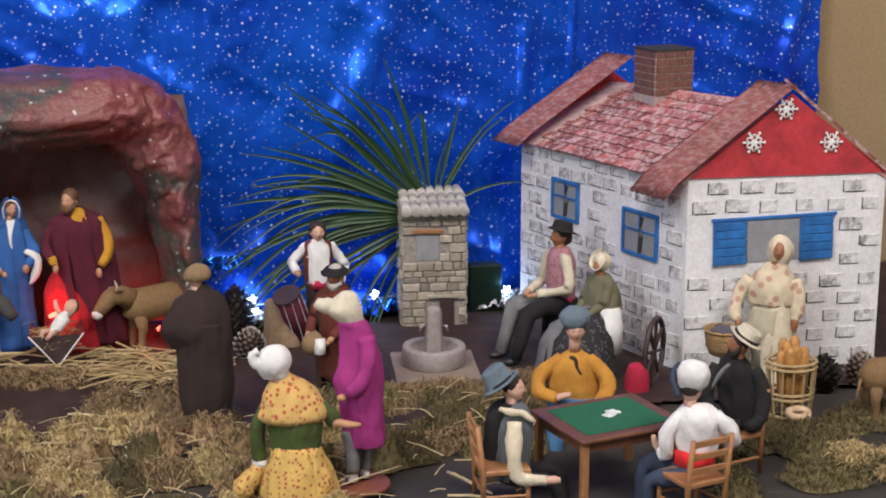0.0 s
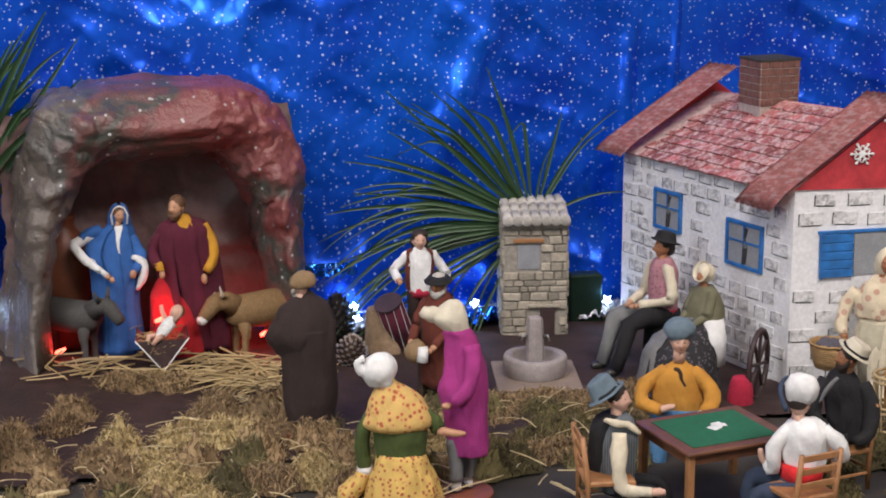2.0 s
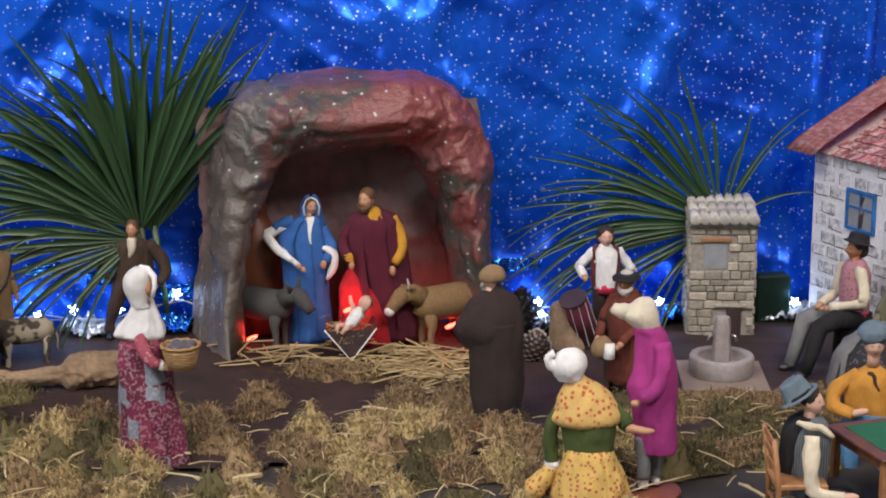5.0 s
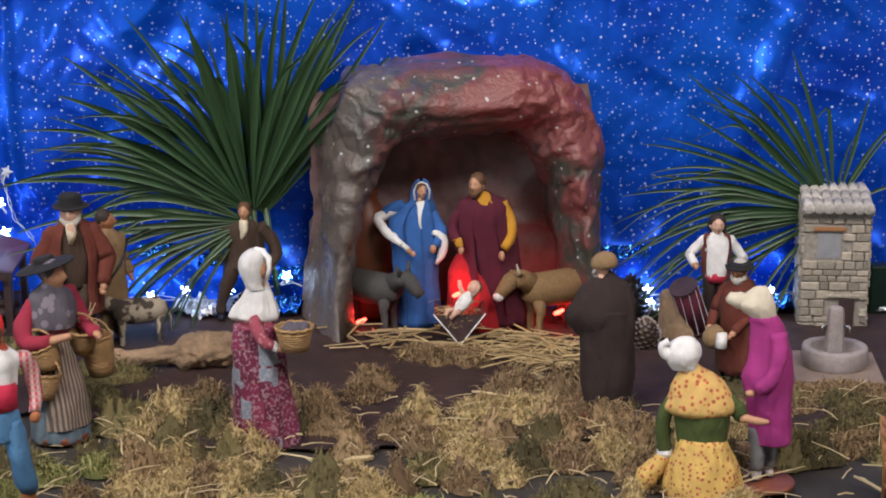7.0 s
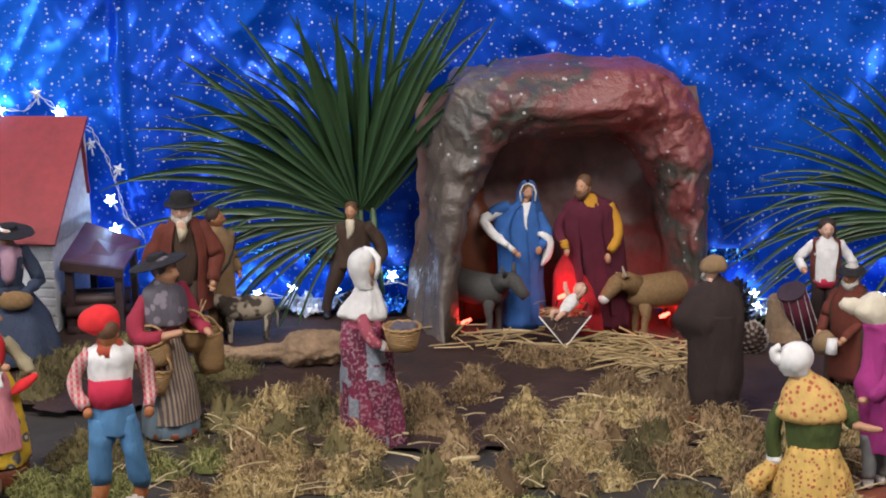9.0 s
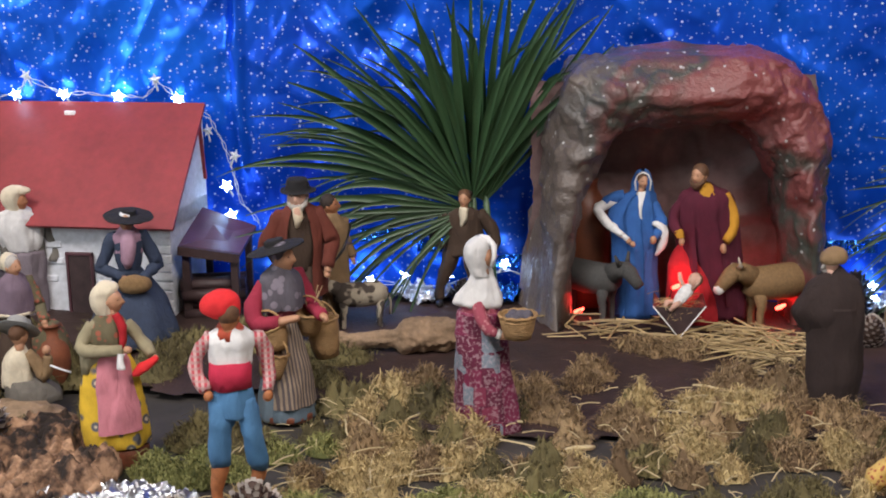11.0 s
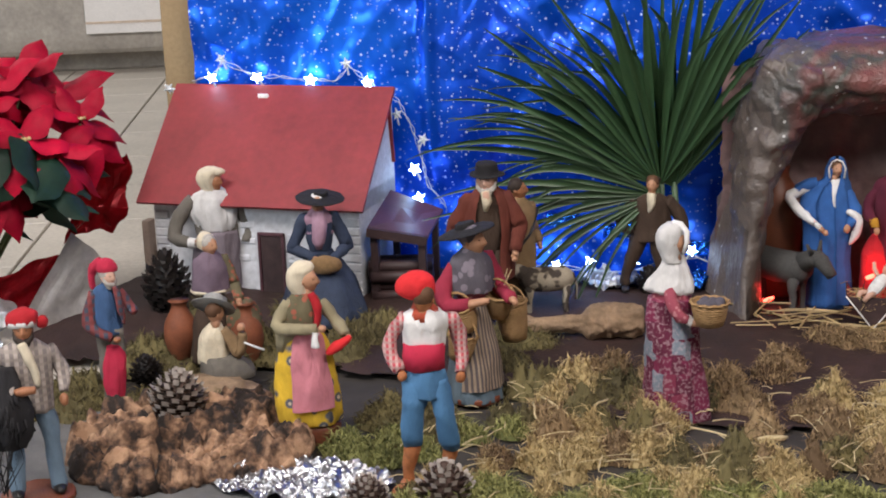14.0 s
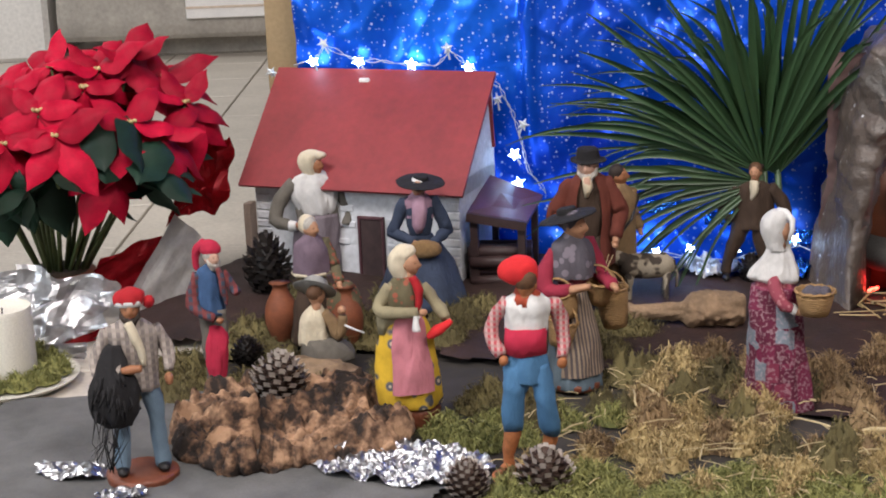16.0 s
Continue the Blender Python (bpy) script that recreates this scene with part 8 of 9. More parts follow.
    for pts in ([(-0.04, 0, 0.52), (-0.075, -0.01, 0.36), (-0.09, 0.0, 0.18), (-0.10, 0.0, 0.06)], [(0.06, 0, 0.52), (0.09, -0.01, 0.36), (0.10, 0.0, 0.18), (0.105, 0.0, 0.06)]):
        f.limb(pts, [0.060, 0.050, 0.044, 0.042], "c_jeanpale")
        f.ball((pts[3][0], -0.03, 0.065), (0.032, 0.060, 0.026), "shoe_black", u=10, v=8)
    f.body([(0.48, -0.10, 0.12), (0.60, -0.11, 0.125), (0.72, -0.125, 0.13), (0.79, -0.12, 0.125), (0.83, -0.07, 0.08), (0.85, -0.03, 0.05)], "c_shirtcheck", 0.66, fold=0.02)
    f.limb([(-0.01, -0.06, 0.84), (0.02, -0.085, 0.78), (0.045, -0.09, 0.70), (0.05, -0.085, 0.62)], [0.030, 0.032, 0.026, 0.014], "c_cream")
    f.head((0.01, -0.015, 0.895), "skin_dark", "hair_brown", "hair_dark", size=1.0, turn=-10)
    f.body([(0.925, -0.062, 0.085), (0.95, -0.068, 0.092), (0.98, -0.05, 0.085), (1.0, -0.01, 0.04)], "c_red", 0.9, fold=0.03, seg=36)
    f.body([(0.918, -0.064, 0.084), (0.935, -0.066, 0.086), (0.945, -0.064, 0.088)], "c_white", 0.95, seg=30)
    f.ball((0.105, -0.01, 0.925), (0.030, 0.03, 0.034), "c_red")
    f.limb([(-0.11, 0.0, 0.79), (-0.165, -0.01, 0.70), (-0.17, -0.06, 0.62), (-0.06, -0.14, 0.625)], [0.042, 0.048, 0.044, 0.034], "c_shirtcheck")
    f.limb([(-0.06, -0.14, 0.625), (-0.01, -0.16, 0.632), (0.035, -0.165, 0.635)], [0.024, 0.026, 0.018], "skin_dark")
    f.limb([(0.12, 0.0, 0.79), (0.165, -0.01, 0.71), (0.175, -0.04, 0.64), (0.165, -0.08, 0.58)], [0.040, 0.044, 0.040, 0.030], "c_shirtcheck")
    f.ball((0.16, -0.095, 0.545), (0.022, 0.022, 0.032), "skin_dark")
    f.loft([(-0.09, -0.10, 0.33, 0.05, 0.04), (-0.10, -0.11, 0.40, 0.10, 0.07), (-0.10, -0.11, 0.54, 0.115, 0.075), (-0.10, -0.10, 0.64, 0.075, 0.055), (-0.09, -0.06, 0.74, 0.05, 0.04)], "c_black", seg=28, fold=0.14, count=5)
    random.seed(51)
    for k in range(90):
        a, b = random.uniform(0, 6.28), random.uniform(-0.5, 1.0)
        x, y, z = -0.10 + 0.10 * math.cos(a) * math.cos(b), -0.11 + 0.075 * math.sin(a) * math.cos(b), 0.52 + 0.14 * math.sin(b)
        f.tube([(x, y, z), (x + 0.02 * math.cos(a), y + 0.02 * math.sin(a), z - 0.04), (x + random.uniform(-0.03, 0.03), y, z - random.uniform(0.07, 0.12))], [0.009, 0.006, 0.002], "c_black", seg=4)
    for k in range(22):
        x = -0.13 + random.gauss(0, 0.04)
        f.tube([(x, -0.15, random.uniform(0.36, 0.44)), (x + random.uniform(-0.05, 0.02), -0.16, 0.28), (x + random.uniform(-0.10, 0.02), -0.14, random.uniform(0.10, 0.24))], [0.004, 0.003, 0.0015], "c_black", seg=4)
    f.disc((0, 0, 0.0), 0.18, 0.045, "base_wood")
    f.done("man_figurine", "man figurine in red striped cap carrying a shaggy black sack", (-1.508, 1.392, 0.004), 0.266, facing(-1.508, 1.39))


nativity()
animal("ox_figurine", "light brown ox figurine with pale horns and muzzle", put(-0.497, 2.600), 42, 0.112, "ox_hide", True, True, "c_white")
animal("donkey_figurine", "dark grey donkey figurine standing in the straw", put(-0.812, 2.500), 158, 0.102, "donkey_hide")
animal("donkey_figurine", "brown donkey figurine at the edge of the scene", (0.690, 2.245, 0.004), 200, 0.10, "ox_hide")
animal("goat_figurine", "cream and brown spotted goat figurine", put(-1.178, 2.338), 30, 0.078, "goat_hide", False, True)
right_group()
card_party()
left_group()

# ---- palms ----
def palm_fan(m, label, blades, material, seed, sector=0.034, split=0.38):
    """A fan leaf: pleated blades joined near the hub. blades: (angle in the fan's plane, length, lean out of it); sector: half the angle of one blade."""
    random.seed(seed)
    p = thing("palm_leaf", m, label, "palm leaf", "palm leaves")
    for ang, length, lean in blades:
        bm = bmesh.new()
        a = radians(ang)
        d = Vector((math.cos(a), 0, math.sin(a)))
        side = Vector((-math.sin(a), 0, math.cos(a)))
        out = Vector((0, -1, 0))
        n, rows = 16, []
        droop = random.uniform(0.05, 0.30) * length / 0.35 * (1.3 if ang > 150 else 0.8)
        bend = random.uniform(-0.05, 0.05)
        kink = random.uniform(0.06, 0.30) if random.random() < 0.25 else 0.0
        cut = split * random.uniform(0.85, 1.25)
        for k in range(n + 1):
            t = k / n
            w = max(0.0006, 0.0008 + length * min(t, cut) * sector * (1.0 if t < cut else ((1 - t) / (1 - cut)) ** 0.8))
            c = d * (length * t) + out * (lean * length * t * (1 - 0.2 * t)) + side * bend * t * t + Vector((0, 0, -1)) * droop * max(0.0, t - 0.35) ** 2 + Vector((math.copysign(0.3, d.x), 0, -1)) * kink * max(0.0, t - 0.66)
            rows.append([bm.verts.new(c - side * w + out * w * 0.35), bm.verts.new(c - out * w * 0.45), bm.verts.new(c + side * w + out * w * 0.35)])
        for r0, r1 in zip(rows, rows[1:]):
            bm.faces.new((r0[0], r1[0], r1[1], r0[1]))
            bm.faces.new((r0[1], r1[1], r1[2], r0[2]))
        part("blade", bm, material, p, smooth=True)
    bm = bmesh.new()
    tube(bm, [(0, 0.004, 0.01), (0.004, 0.006, -0.09), (0.008, 0.008, -0.20)], [0.006, 0.005, 0.005], seg=8)
    part("stalk", bm, "palm_light", p, smooth=True)
    return p


def palms():
    random.seed(60)
    spin = lambda n, a0, a1, l0, l1, o0, o1: [(a + random.uniform(-3.0, 3.0), random.uniform(l0, l1), random.uniform(o0, o1)) for a in np.linspace(a0, a1, n)]
    palm_fan(Matrix.Translation((-1.012, 2.535, 0.222)) @ pose(0, 0, 0, 5, -3, 20), "large dark green fan palm leaf standing before the curtain", spin(46, 46, 150, 0.34, 0.47, -0.06, 0.14), "palm_green", 61)
    palm_fan(Matrix.Translation((-1.032, 2.520, 0.227)) @ pose(0, 0, 0, 9, 0, 14), "second green fan palm leaf with long narrow blades", spin(40, 56, 158, 0.36, 0.50, 0.06, 0.30), "palm_mid", 62)
    palm_fan(Matrix.Translation((-1.036, 2.512, 0.212)) @ pose(0, 0, 0, 0, 0, 14), "drooping pale green side blades of a palm leaf", spin(14, 142, 184, 0.30, 0.41, 0.1, 0.40) + spin(10, 172, 206, 0.26, 0.36, 0.25, 0.55) + spin(7, 204, 230, 0.16, 0.27, 0.3, 0.6), "palm_light", 63)
    palm_fan(Matrix.Translation((-0.022, 2.836, 0.200)) @ pose(0, 0, 0, 2, 0, 14), "dark green fan palm leaf spread behind the stone tower", spin(24, 116, 190, 0.33, 0.43, 0.0, 0.14) + spin(3, 60, 72, 0.26, 0.29, -0.02, 0.02) + spin(3, 96, 110, 0.30, 0.34, -0.02, 0.03) + [(84, 0.19, 0.0)], "palm_green", 64, 0.030, 0.34)
    palm_fan(Matrix.Translation((-0.026, 2.826, 0.196)) @ pose(0, 0, 0, 0, 0, 14), "light green outer blades of the palm leaf", spin(15, 158, 208, 0.36, 0.44, 0.08, 0.30) + spin(5, 208, 238, 0.18, 0.30, 0.2, 0.4) + [(32, 0.21, 0.03)], "palm_light", 65, 0.026, 0.34)


# ---- moss, straw and bark ----
def moss_bed(name, label, material, patches, strands, seed, size=0.0135, thick=0.0009):
    """Tufts of fine curved strands over low mounds: patches of (x, y, rx, ry, height)."""
    rng = np.random.default_rng(seed)
    verts, faces = [], []
    area = np.array([rx * ry for _, _, rx, ry, _ in patches])
    for (x, y, rx, ry, h), share in zip(patches, area / area.sum()):
        # mound
        nr, na = 10, 30
        base = len(verts)
        for i in range(nr + 1):
            for j in range(na):
                a, q = 2 * math.pi * j / na, i / nr
                wob = 1 + 0.28 * nz(math.cos(a) * 1.5 + x * 9, math.sin(a) * 1.5 + y * 9, seed)
                px, py = x + rx * wob * q * math.cos(a), y + ry * wob * q * math.sin(a)
                verts.append((px, py, rise(px, py) + 0.002 + h * (1 - q * q) * (0.8 + 0.7 * nz(px, py, 3, 55) + 0.4 * nz(px, py, 8, 130))))
        for i in range(nr):
            for j in range(na):
                a0, a1 = base + i * na + j, base + i * na + (j + 1) % na
                faces.append((a0, a0 + na, a1 + na, a1))
        count = int(strands * share)
        ang, rad = rng.uniform(0, 2 * math.pi, count), np.sqrt(rng.uniform(0, 1, count)) * 1.05
        for a, q, u, v, l, tw in zip(ang, rad, rng.normal(0, 1, count), rng.normal(0, 1, count), rng.uniform(0.4, 1.5, count), rng.uniform(0, 6.28, count)):
            wob = 1 + 0.28 * nz(math.cos(a) * 1.5 + x * 9, math.sin(a) * 1.5 + y * 9, seed)
            px, py = x + rx * wob * q * math.cos(a), y + ry * wob * q * math.sin(a)
            pz = rise(px, py) + 0.002 + h * max(0.0, 1 - q * q) * (0.8 + 0.7 * nz(px, py, 3, 55) + 0.4 * nz(px, py, 8, 130))
            s = size * l
            dx, dy = 0.55 * u * s, 0.55 * v * s
            cx, cy = thick * math.cos(tw), thick * math.sin(tw)
            b = len(verts)
            verts += [(px - cx, py - cy, pz - 0.001), (px + cx, py + cy, pz - 0.001),
                      (px + 0.5 * dx - cx, py + 0.5 * dy - cy, pz + 0.55 * s), (px + 0.5 * dx + cx, py + 0.5 * dy + cy, pz + 0.55 * s + 0.0004),
                      (px + 1.3 * dx, py + 1.3 * dy, pz + 0.62 * s * (0.6 + 0.5 * math.sin(tw * 3)))]
            faces += [(b, b + 1, b + 3, b + 2), (b + 2, b + 3, b + 4)]
    ob = new(name, arrays_to_mesh(name, verts, faces, [material], False))
    return tagged(ob, label, "moss", kind="stuff")


def scatter(seed, n, x0, x1, off0, off1, r0, r1, h0, h1, keep=None):
    """Random mounds along the display, between two lines parallel to the curtain."""
    rng = random.Random(seed)
    out = []
    while len(out) < n:
        x, off = rng.uniform(x0, x1), rng.uniform(off0, off1)
        r = rng.uniform(r0, r1)
        if keep is None or keep(x, off):
            out.append((x, off + SKEW * x, r * rng.uniform(0.9, 1.7), r, rng.uniform(h0, h1)))
    return out


def ground_cover():
    moss_bed("moss", "dry brown-olive moss strewn over the ground", "moss_brown",
             scatter(1, 46, -1.02, -0.15, 2.02, 2.46, 0.016, 0.038, 0.026, 0.060) + scatter(2, 12, -0.15, 0.16, 2.10, 2.40, 0.03, 0.055, 0.010, 0.020)
             + scatter(12, 8, -0.72, -0.60, 2.56, 2.60, 0.02, 0.035, 0.012, 0.022), 34000, 70)
    moss_bed("moss", "thick dark olive moss clumps", "moss_olive",
             scatter(3, 36, -1.10, -0.05, 1.86, 2.38, 0.018, 0.040, 0.024, 0.056) + scatter(4, 40, -1.74, -1.12, 2.10, 2.62, 0.02, 0.05, 0.022, 0.05)
             + scatter(5, 24, 0.36, 0.85, 1.72, 2.16, 0.025, 0.055, 0.012, 0.030) + scatter(6, 13, -0.06, 0.15, 2.02, 2.40, 0.03, 0.05, 0.012, 0.022), 46000, 71)
    moss_bed("moss", "pale straw-coloured dry moss clumps", "moss_tan",
             [(-0.470, 2.175, 0.060, 0.045, 0.035), (-0.545, 2.06, 0.045, 0.036, 0.026), (-0.95, 1.86, 0.050, 0.04, 0.03), (-0.90, 1.80, 0.045, 0.035, 0.025), (-0.30, 2.02, 0.05, 0.035, 0.022)]
             + scatter(7, 34, -1.05, -0.12, 1.86, 2.38, 0.013, 0.032, 0.026, 0.055) + scatter(17, 4, 0.45, 0.70, 1.78, 1.95, 0.02, 0.035, 0.01, 0.02), 30000, 72)
    moss_bed("moss", "fresh yellow-green moss at the front edge", "moss_green",
             scatter(8, 26, -1.02, -0.50, 1.78, 2.02, 0.026, 0.050, 0.018, 0.042, lambda x, off: off < 1.90 + 0.10 * abs(nz(x, 0, 4, 7))) + scatter(9, 8, -1.22, -1.0, 1.98, 2.16, 0.022, 0.04, 0.015, 0.03), 30000, 73)
    # straw heaps before the cave
    rng = random.Random(80)
    bm = bmesh.new()
    spots = [(-0.515, 2.475, 0.10, 0.05), (-0.765, 2.425, 0.10, 0.05), (-0.62, 2.43, 0.12, 0.035), (-0.50, 2.39, 0.05, 0.03)]
    for k in range(190):
        x, y, sx, sy = spots[0] if k < 85 else rng.choice(spots)
        px, py = rng.gauss(x, sx * 0.55), rng.gauss(y, sy * 0.55)
        a, l = rng.gauss(0.25, 0.8), rng.uniform(0.022, 0.068)
        z = rise(px, py) + 0.010 + rng.uniform(0, 0.016)
        d = Vector((math.cos(a), math.sin(a), rng.uniform(-0.1, 0.1))) * l
        c = Vector((px, py, z))
        tube(bm, [c - d, c + Vector((0, 0, rng.uniform(-0.001, 0.003))), c + d], rng.uniform(0.0009, 0.0020), seg=5)
    tagged(part("straw", bm, "straw"), "loose golden straw spread before the cave", "straw", kind="stuff")
    bm = bmesh.new()
    for k in range(260):
        px = rng.uniform(-1.12, 0.15)
        py = rng.uniform(1.84, 2.34) + SKEW * px
        a, l = rng.uniform(0, 3.14), rng.uniform(0.006, 0.028)
        d = Vector((math.cos(a), math.sin(a), rng.uniform(-0.3, 0.3))) * l
        c = Vector((px, py, 0.024 + rng.uniform(0, 0.012)))
        tube(bm, [c - d, c + Vector((0, 0, 0.002)), c + d], rng.uniform(0.0005, 0.0011), seg=4)
    tagged(part("straw", bm, "straw_pale"), "single pale straws lying on the moss", "straw", kind="stuff")
    # the larger pale sticks
    for x, y, z, a, l, r in ((-0.818, 1.990, 0.024, 5, 0.045, 0.0030), (-0.66, 1.90, 0.030, 40, 0.022, 0.0030), (-0.98, 1.895, 0.036, -35, 0.036, 0.0020), (-1.00, 1.87, 0.034, -62, 0.03, 0.0018), (-0.72, 1.87, 0.036, -8, 0.05, 0.0016),
                             (0.035, 1.965, 0.016, -48, 0.045, 0.0024), (0.045, 1.925, 0.012, 0, 0.04, 0.0024), (-0.44, 2.31, 0.016, -14, 0.055, 0.0022), (-0.47, 2.335, 0.014, -20, 0.06, 0.0018), (-0.92, 1.93, 0.036, 80, 0.02, 0.0018), (-0.545, 2.20, 0.030, 2, 0.02, 0.0022), (-0.10, 1.98, 0.02, 48, 0.06, 0.0012)):
        bm = bmesh.new()
        tube(bm, [(-l, 0, 0), (-l * 0.3, 0.001, 0.001), (l * 0.5, -0.001, 0.0005), (l, 0, 0)], [r * 0.8, r, r, r * 0.7], seg=6, flat=0.6)
        tagged(part("straw_stick", bm, "straw_pale", smooth=True, at=Matrix.Translation((x, y, z)) @ pose(0, 0, 0, 0, 3, a)), "pale yellow split straw lying on the moss", "straw", "straw sticks")


def lump(name, label, category, at, radii, material, seed, rough=0.25, flat=0.0, fine=0.06, scale=2.2, sub=5, rz=0, holes=0.0):
    """A rough lump of bark from a displaced ball, flat underneath."""
    bm = bmesh.new()
    bmesh.ops.create_icosphere(bm, subdivisions=sub, radius=1)
    o = Vector((seed * 3.1, seed * 1.7, seed * 0.9))
    for v in bm.verts:
        p = v.co.copy()
        d = 1 + rough * noise.noise(p * scale + o) + rough * 0.5 * noise.noise(p * scale * 2.3 + o)
        d -= fine * abs(noise.noise(p * scale * 4 + o)) * 2 - fine * 0.5 * noise.noise(p * scale * 9 + o)
        if holes:
            d -= holes * max(0.0, noise.noise(p * scale * 2.6 + o * 2) - 0.12)
        q = p * d
        v.co = Vector((q.x * radii[0], q.y * radii[1], max(-0.25, q.z) * radii[2]))
    low = min(v.co.z for v in bm.verts)
    for v in bm.verts:
        v.co.z -= low
    return tagged(part(name, bm, material, smooth=True, at=Matrix.Translation(at) @ pose(0, 0, 0, 0, 0, rz)), label, category)


def bark_and_foil():
    # broad plate of bark with rounded knobs
    bm = bmesh.new()
    na, nr = 320, 110
    rows = []
    for i in range(nr + 1):
        q = i / nr
        row = []
        for k in range(na):
            a = 2 * math.pi * k / na
            wob = 1 + 0.24 * nz(math.cos(a) * 1.3, math.sin(a) * 1.3, 4) + 0.12 * nz(math.cos(a) * 4, math.sin(a) * 4, 9) + 0.06 * nz(math.cos(a) * 11, math.sin(a) * 11, 2) + 0.035 * nz(math.cos(a) * 30, math.sin(a) * 30, 6)
            x, y = 0.160 * wob * q * math.cos(a), 0.145 * wob * q * math.sin(a)
            wx, wy = x + 0.020 * nz(x, y, 5, 14), y + 0.020 * nz(x, y, 7, 14)
            top = 0.016 + 0.014 * smooth01(-0.08, 0.12, y) + 0.040 * abs(nz(wx * 0.6, wy * 1.5, 3, 15)) ** 0.7 + 0.030 * abs(nz(wx * 0.7, wy * 1.2, 6, 30)) ** 0.6 + 0.015 * abs(nz(wx, wy, 8, 60)) ** 0.7 + 0.004 * nz(x, y, 9, 130)
            top -= 0.036 * smooth01(0.10, 0.34, nz(wx * 0.8, wy * 1.5, 11, 24))
            top *= math.sqrt(max(0.0, 1 - 0.72 * smooth01(0.90, 1.0, q) ** 2))
            row.append(bm.verts.new((x, y, max(0.004, top))))
        rows.append(row)
    # the broken edge, cut back underneath
    for pull, low in ((0.992, 0.55), (0.965, 0.25), (0.93, 0.0)):
        rows.append([bm.verts.new((v.co.x * (pull + 0.02 * nz(k * 0.35, low, 3)), v.co.y * (pull + 0.02 * nz(k * 0.35, low, 3)), v.co.z * low)) for k, v in enumerate(rows[nr])])
    for r0, r1 in zip(rows, rows[1:]):
        for k in range(na):
            if r0 is rows[0]:
                continue
            bm.faces.new((r0[k], r1[k], r1[(k + 1) % na], r0[(k + 1) % na]))
    mid = bm.verts.new((0, 0, rows[1][0].co.z))
    for k in range(na):
        bm.faces.new((mid, rows[1][k], rows[1][(k + 1) % na]))
    for v in rows[0]:
        bm.verts.remove(v)
    tagged(part("cork_bark", bm, "cork", smooth=True, at=Matrix.Translation((-1.412, 1.590, 0.003)) @ pose(0, 0, 0, 0, 0, 28)), "large knobbly plate of brown and black cork bark", "bark")
    # cork log lying as a small bridge
    bm = bmesh.new()
    rows, around = 70, 48
    g = []
    for i in range(rows + 1):
        t = i / rows
        x = -0.112 + 0.224 * t
        r = 0.016 + 0.003 * nz(x, 0, 1, 40) + 0.016 * smooth01(0.52, 0.60, t) - 0.004 * smooth01(0.9, 1.0, t)
        if i in (0, rows):
            r *= 0.8
        ring = []
        for a in np.linspace(0, 2 * math.pi, around, endpoint=False):
            crust = 1 + 0.22 * nz(x * 22, math.cos(a) * 1.6, math.sin(a) * 1.6) + 0.26 * abs(nz(x * 70, math.cos(a) * 2.2, math.sin(a) * 2.2 + 5)) + 0.10 * nz(x * 190, math.cos(a) * 5, math.sin(a) * 5)
            ring.append(bm.verts.new((x, r * crust * math.cos(a), 0.016 + 0.012 * t + 0.85 * r * crust * math.sin(a))))
        g.append(ring)
    for r0, r1 in zip(g, g[1:]):
        for k in range(around):
            bm.faces.new((r0[k], r0[(k + 1) % around], r1[(k + 1) % around], r1[k]))
    bm.faces.new(g[0][::-1]), bm.faces.new(g[-1])
    tagged(part("cork_log", bm, "cork_pale", smooth=True, at=Matrix.Translation((-1.085, 2.245, 0.024)) @ pose(0, 0, 0, 0, 0, 22)), "pale brown cork log lying behind the moss", "log")
    lump("bark_piece", "dark piece of bark under the seated boy", "bark", (-1.505, 1.800, 0.004), (0.085, 0.055, 0.030), "cork_pale", 9, 0.2, rz=10, sub=4)
    # crumpled silver foil stream
    def foil(name, label, at, sx, sy, mat, seed, amp, n=70, rz=0.0):
        o = seed * 7.3
        bm = sheet(-sx, sx, -sy, sy, n, n, lambda x, y: 0.004 + amp * (0.6 * abs(nz(x, y, o, 16)) + 0.6 * abs(nz(x, y, o + 3, 45)) + 0.45 * abs(nz(x, y, o + 5, 110))))
        for v in list(bm.verts):
            if (v.co.x / sx) ** 2 + (v.co.y / sy) ** 2 > 0.85 + 0.35 * nz(v.co.x, v.co.y, o, 14):
                bm.verts.remove(v)
        return tagged(part(name, bm, mat, at=Matrix.Translation(at) @ pose(0, 0, 0, 0, 0, rz)), label, "foil")
    foil("foil_stream", "crumpled silver foil laid as a stream", (-1.205, 1.565, 0.004), 0.13, 0.075, "silver_foil", 1, 0.022, 110, 20)
    foil("foil_scrap", "crumpled scrap of silver foil on the cloth", (-1.60, 1.35, 0.004), 0.06, 0.035, "silver_foil", 2, 0.020, 24, 10)
    foil("foil_scrap", "crumpled scrap of silver foil on the cloth", (-1.485, 1.325, 0.004), 0.04, 0.025, "silver_foil", 3, 0.018, 20, 40)
    foil("foil_scrap", "crumpled silver foil beside the figurine", (-1.515, 1.505, 0.006), 0.03, 0.045, "silver_foil", 4, 0.035, 50, 40)
    for k, (x, rz) in enumerate(((0.10, 10), (-0.14, 0), (-0.33, 20), (-0.98, 10), (-1.13, 15), (-1.27, 10))):
        foil("foil_piece", "crumpled blue and silver foil reflecting the lamps at the curtain's foot", (x, curtain_y(x, 2.845), rise(x, curtain_y(x, 2.845)) + 0.004), 0.075, 0.045, "silver_foil" if k % 2 == 0 else "blue_wrap", 10 + k, 0.045, 46, rz)
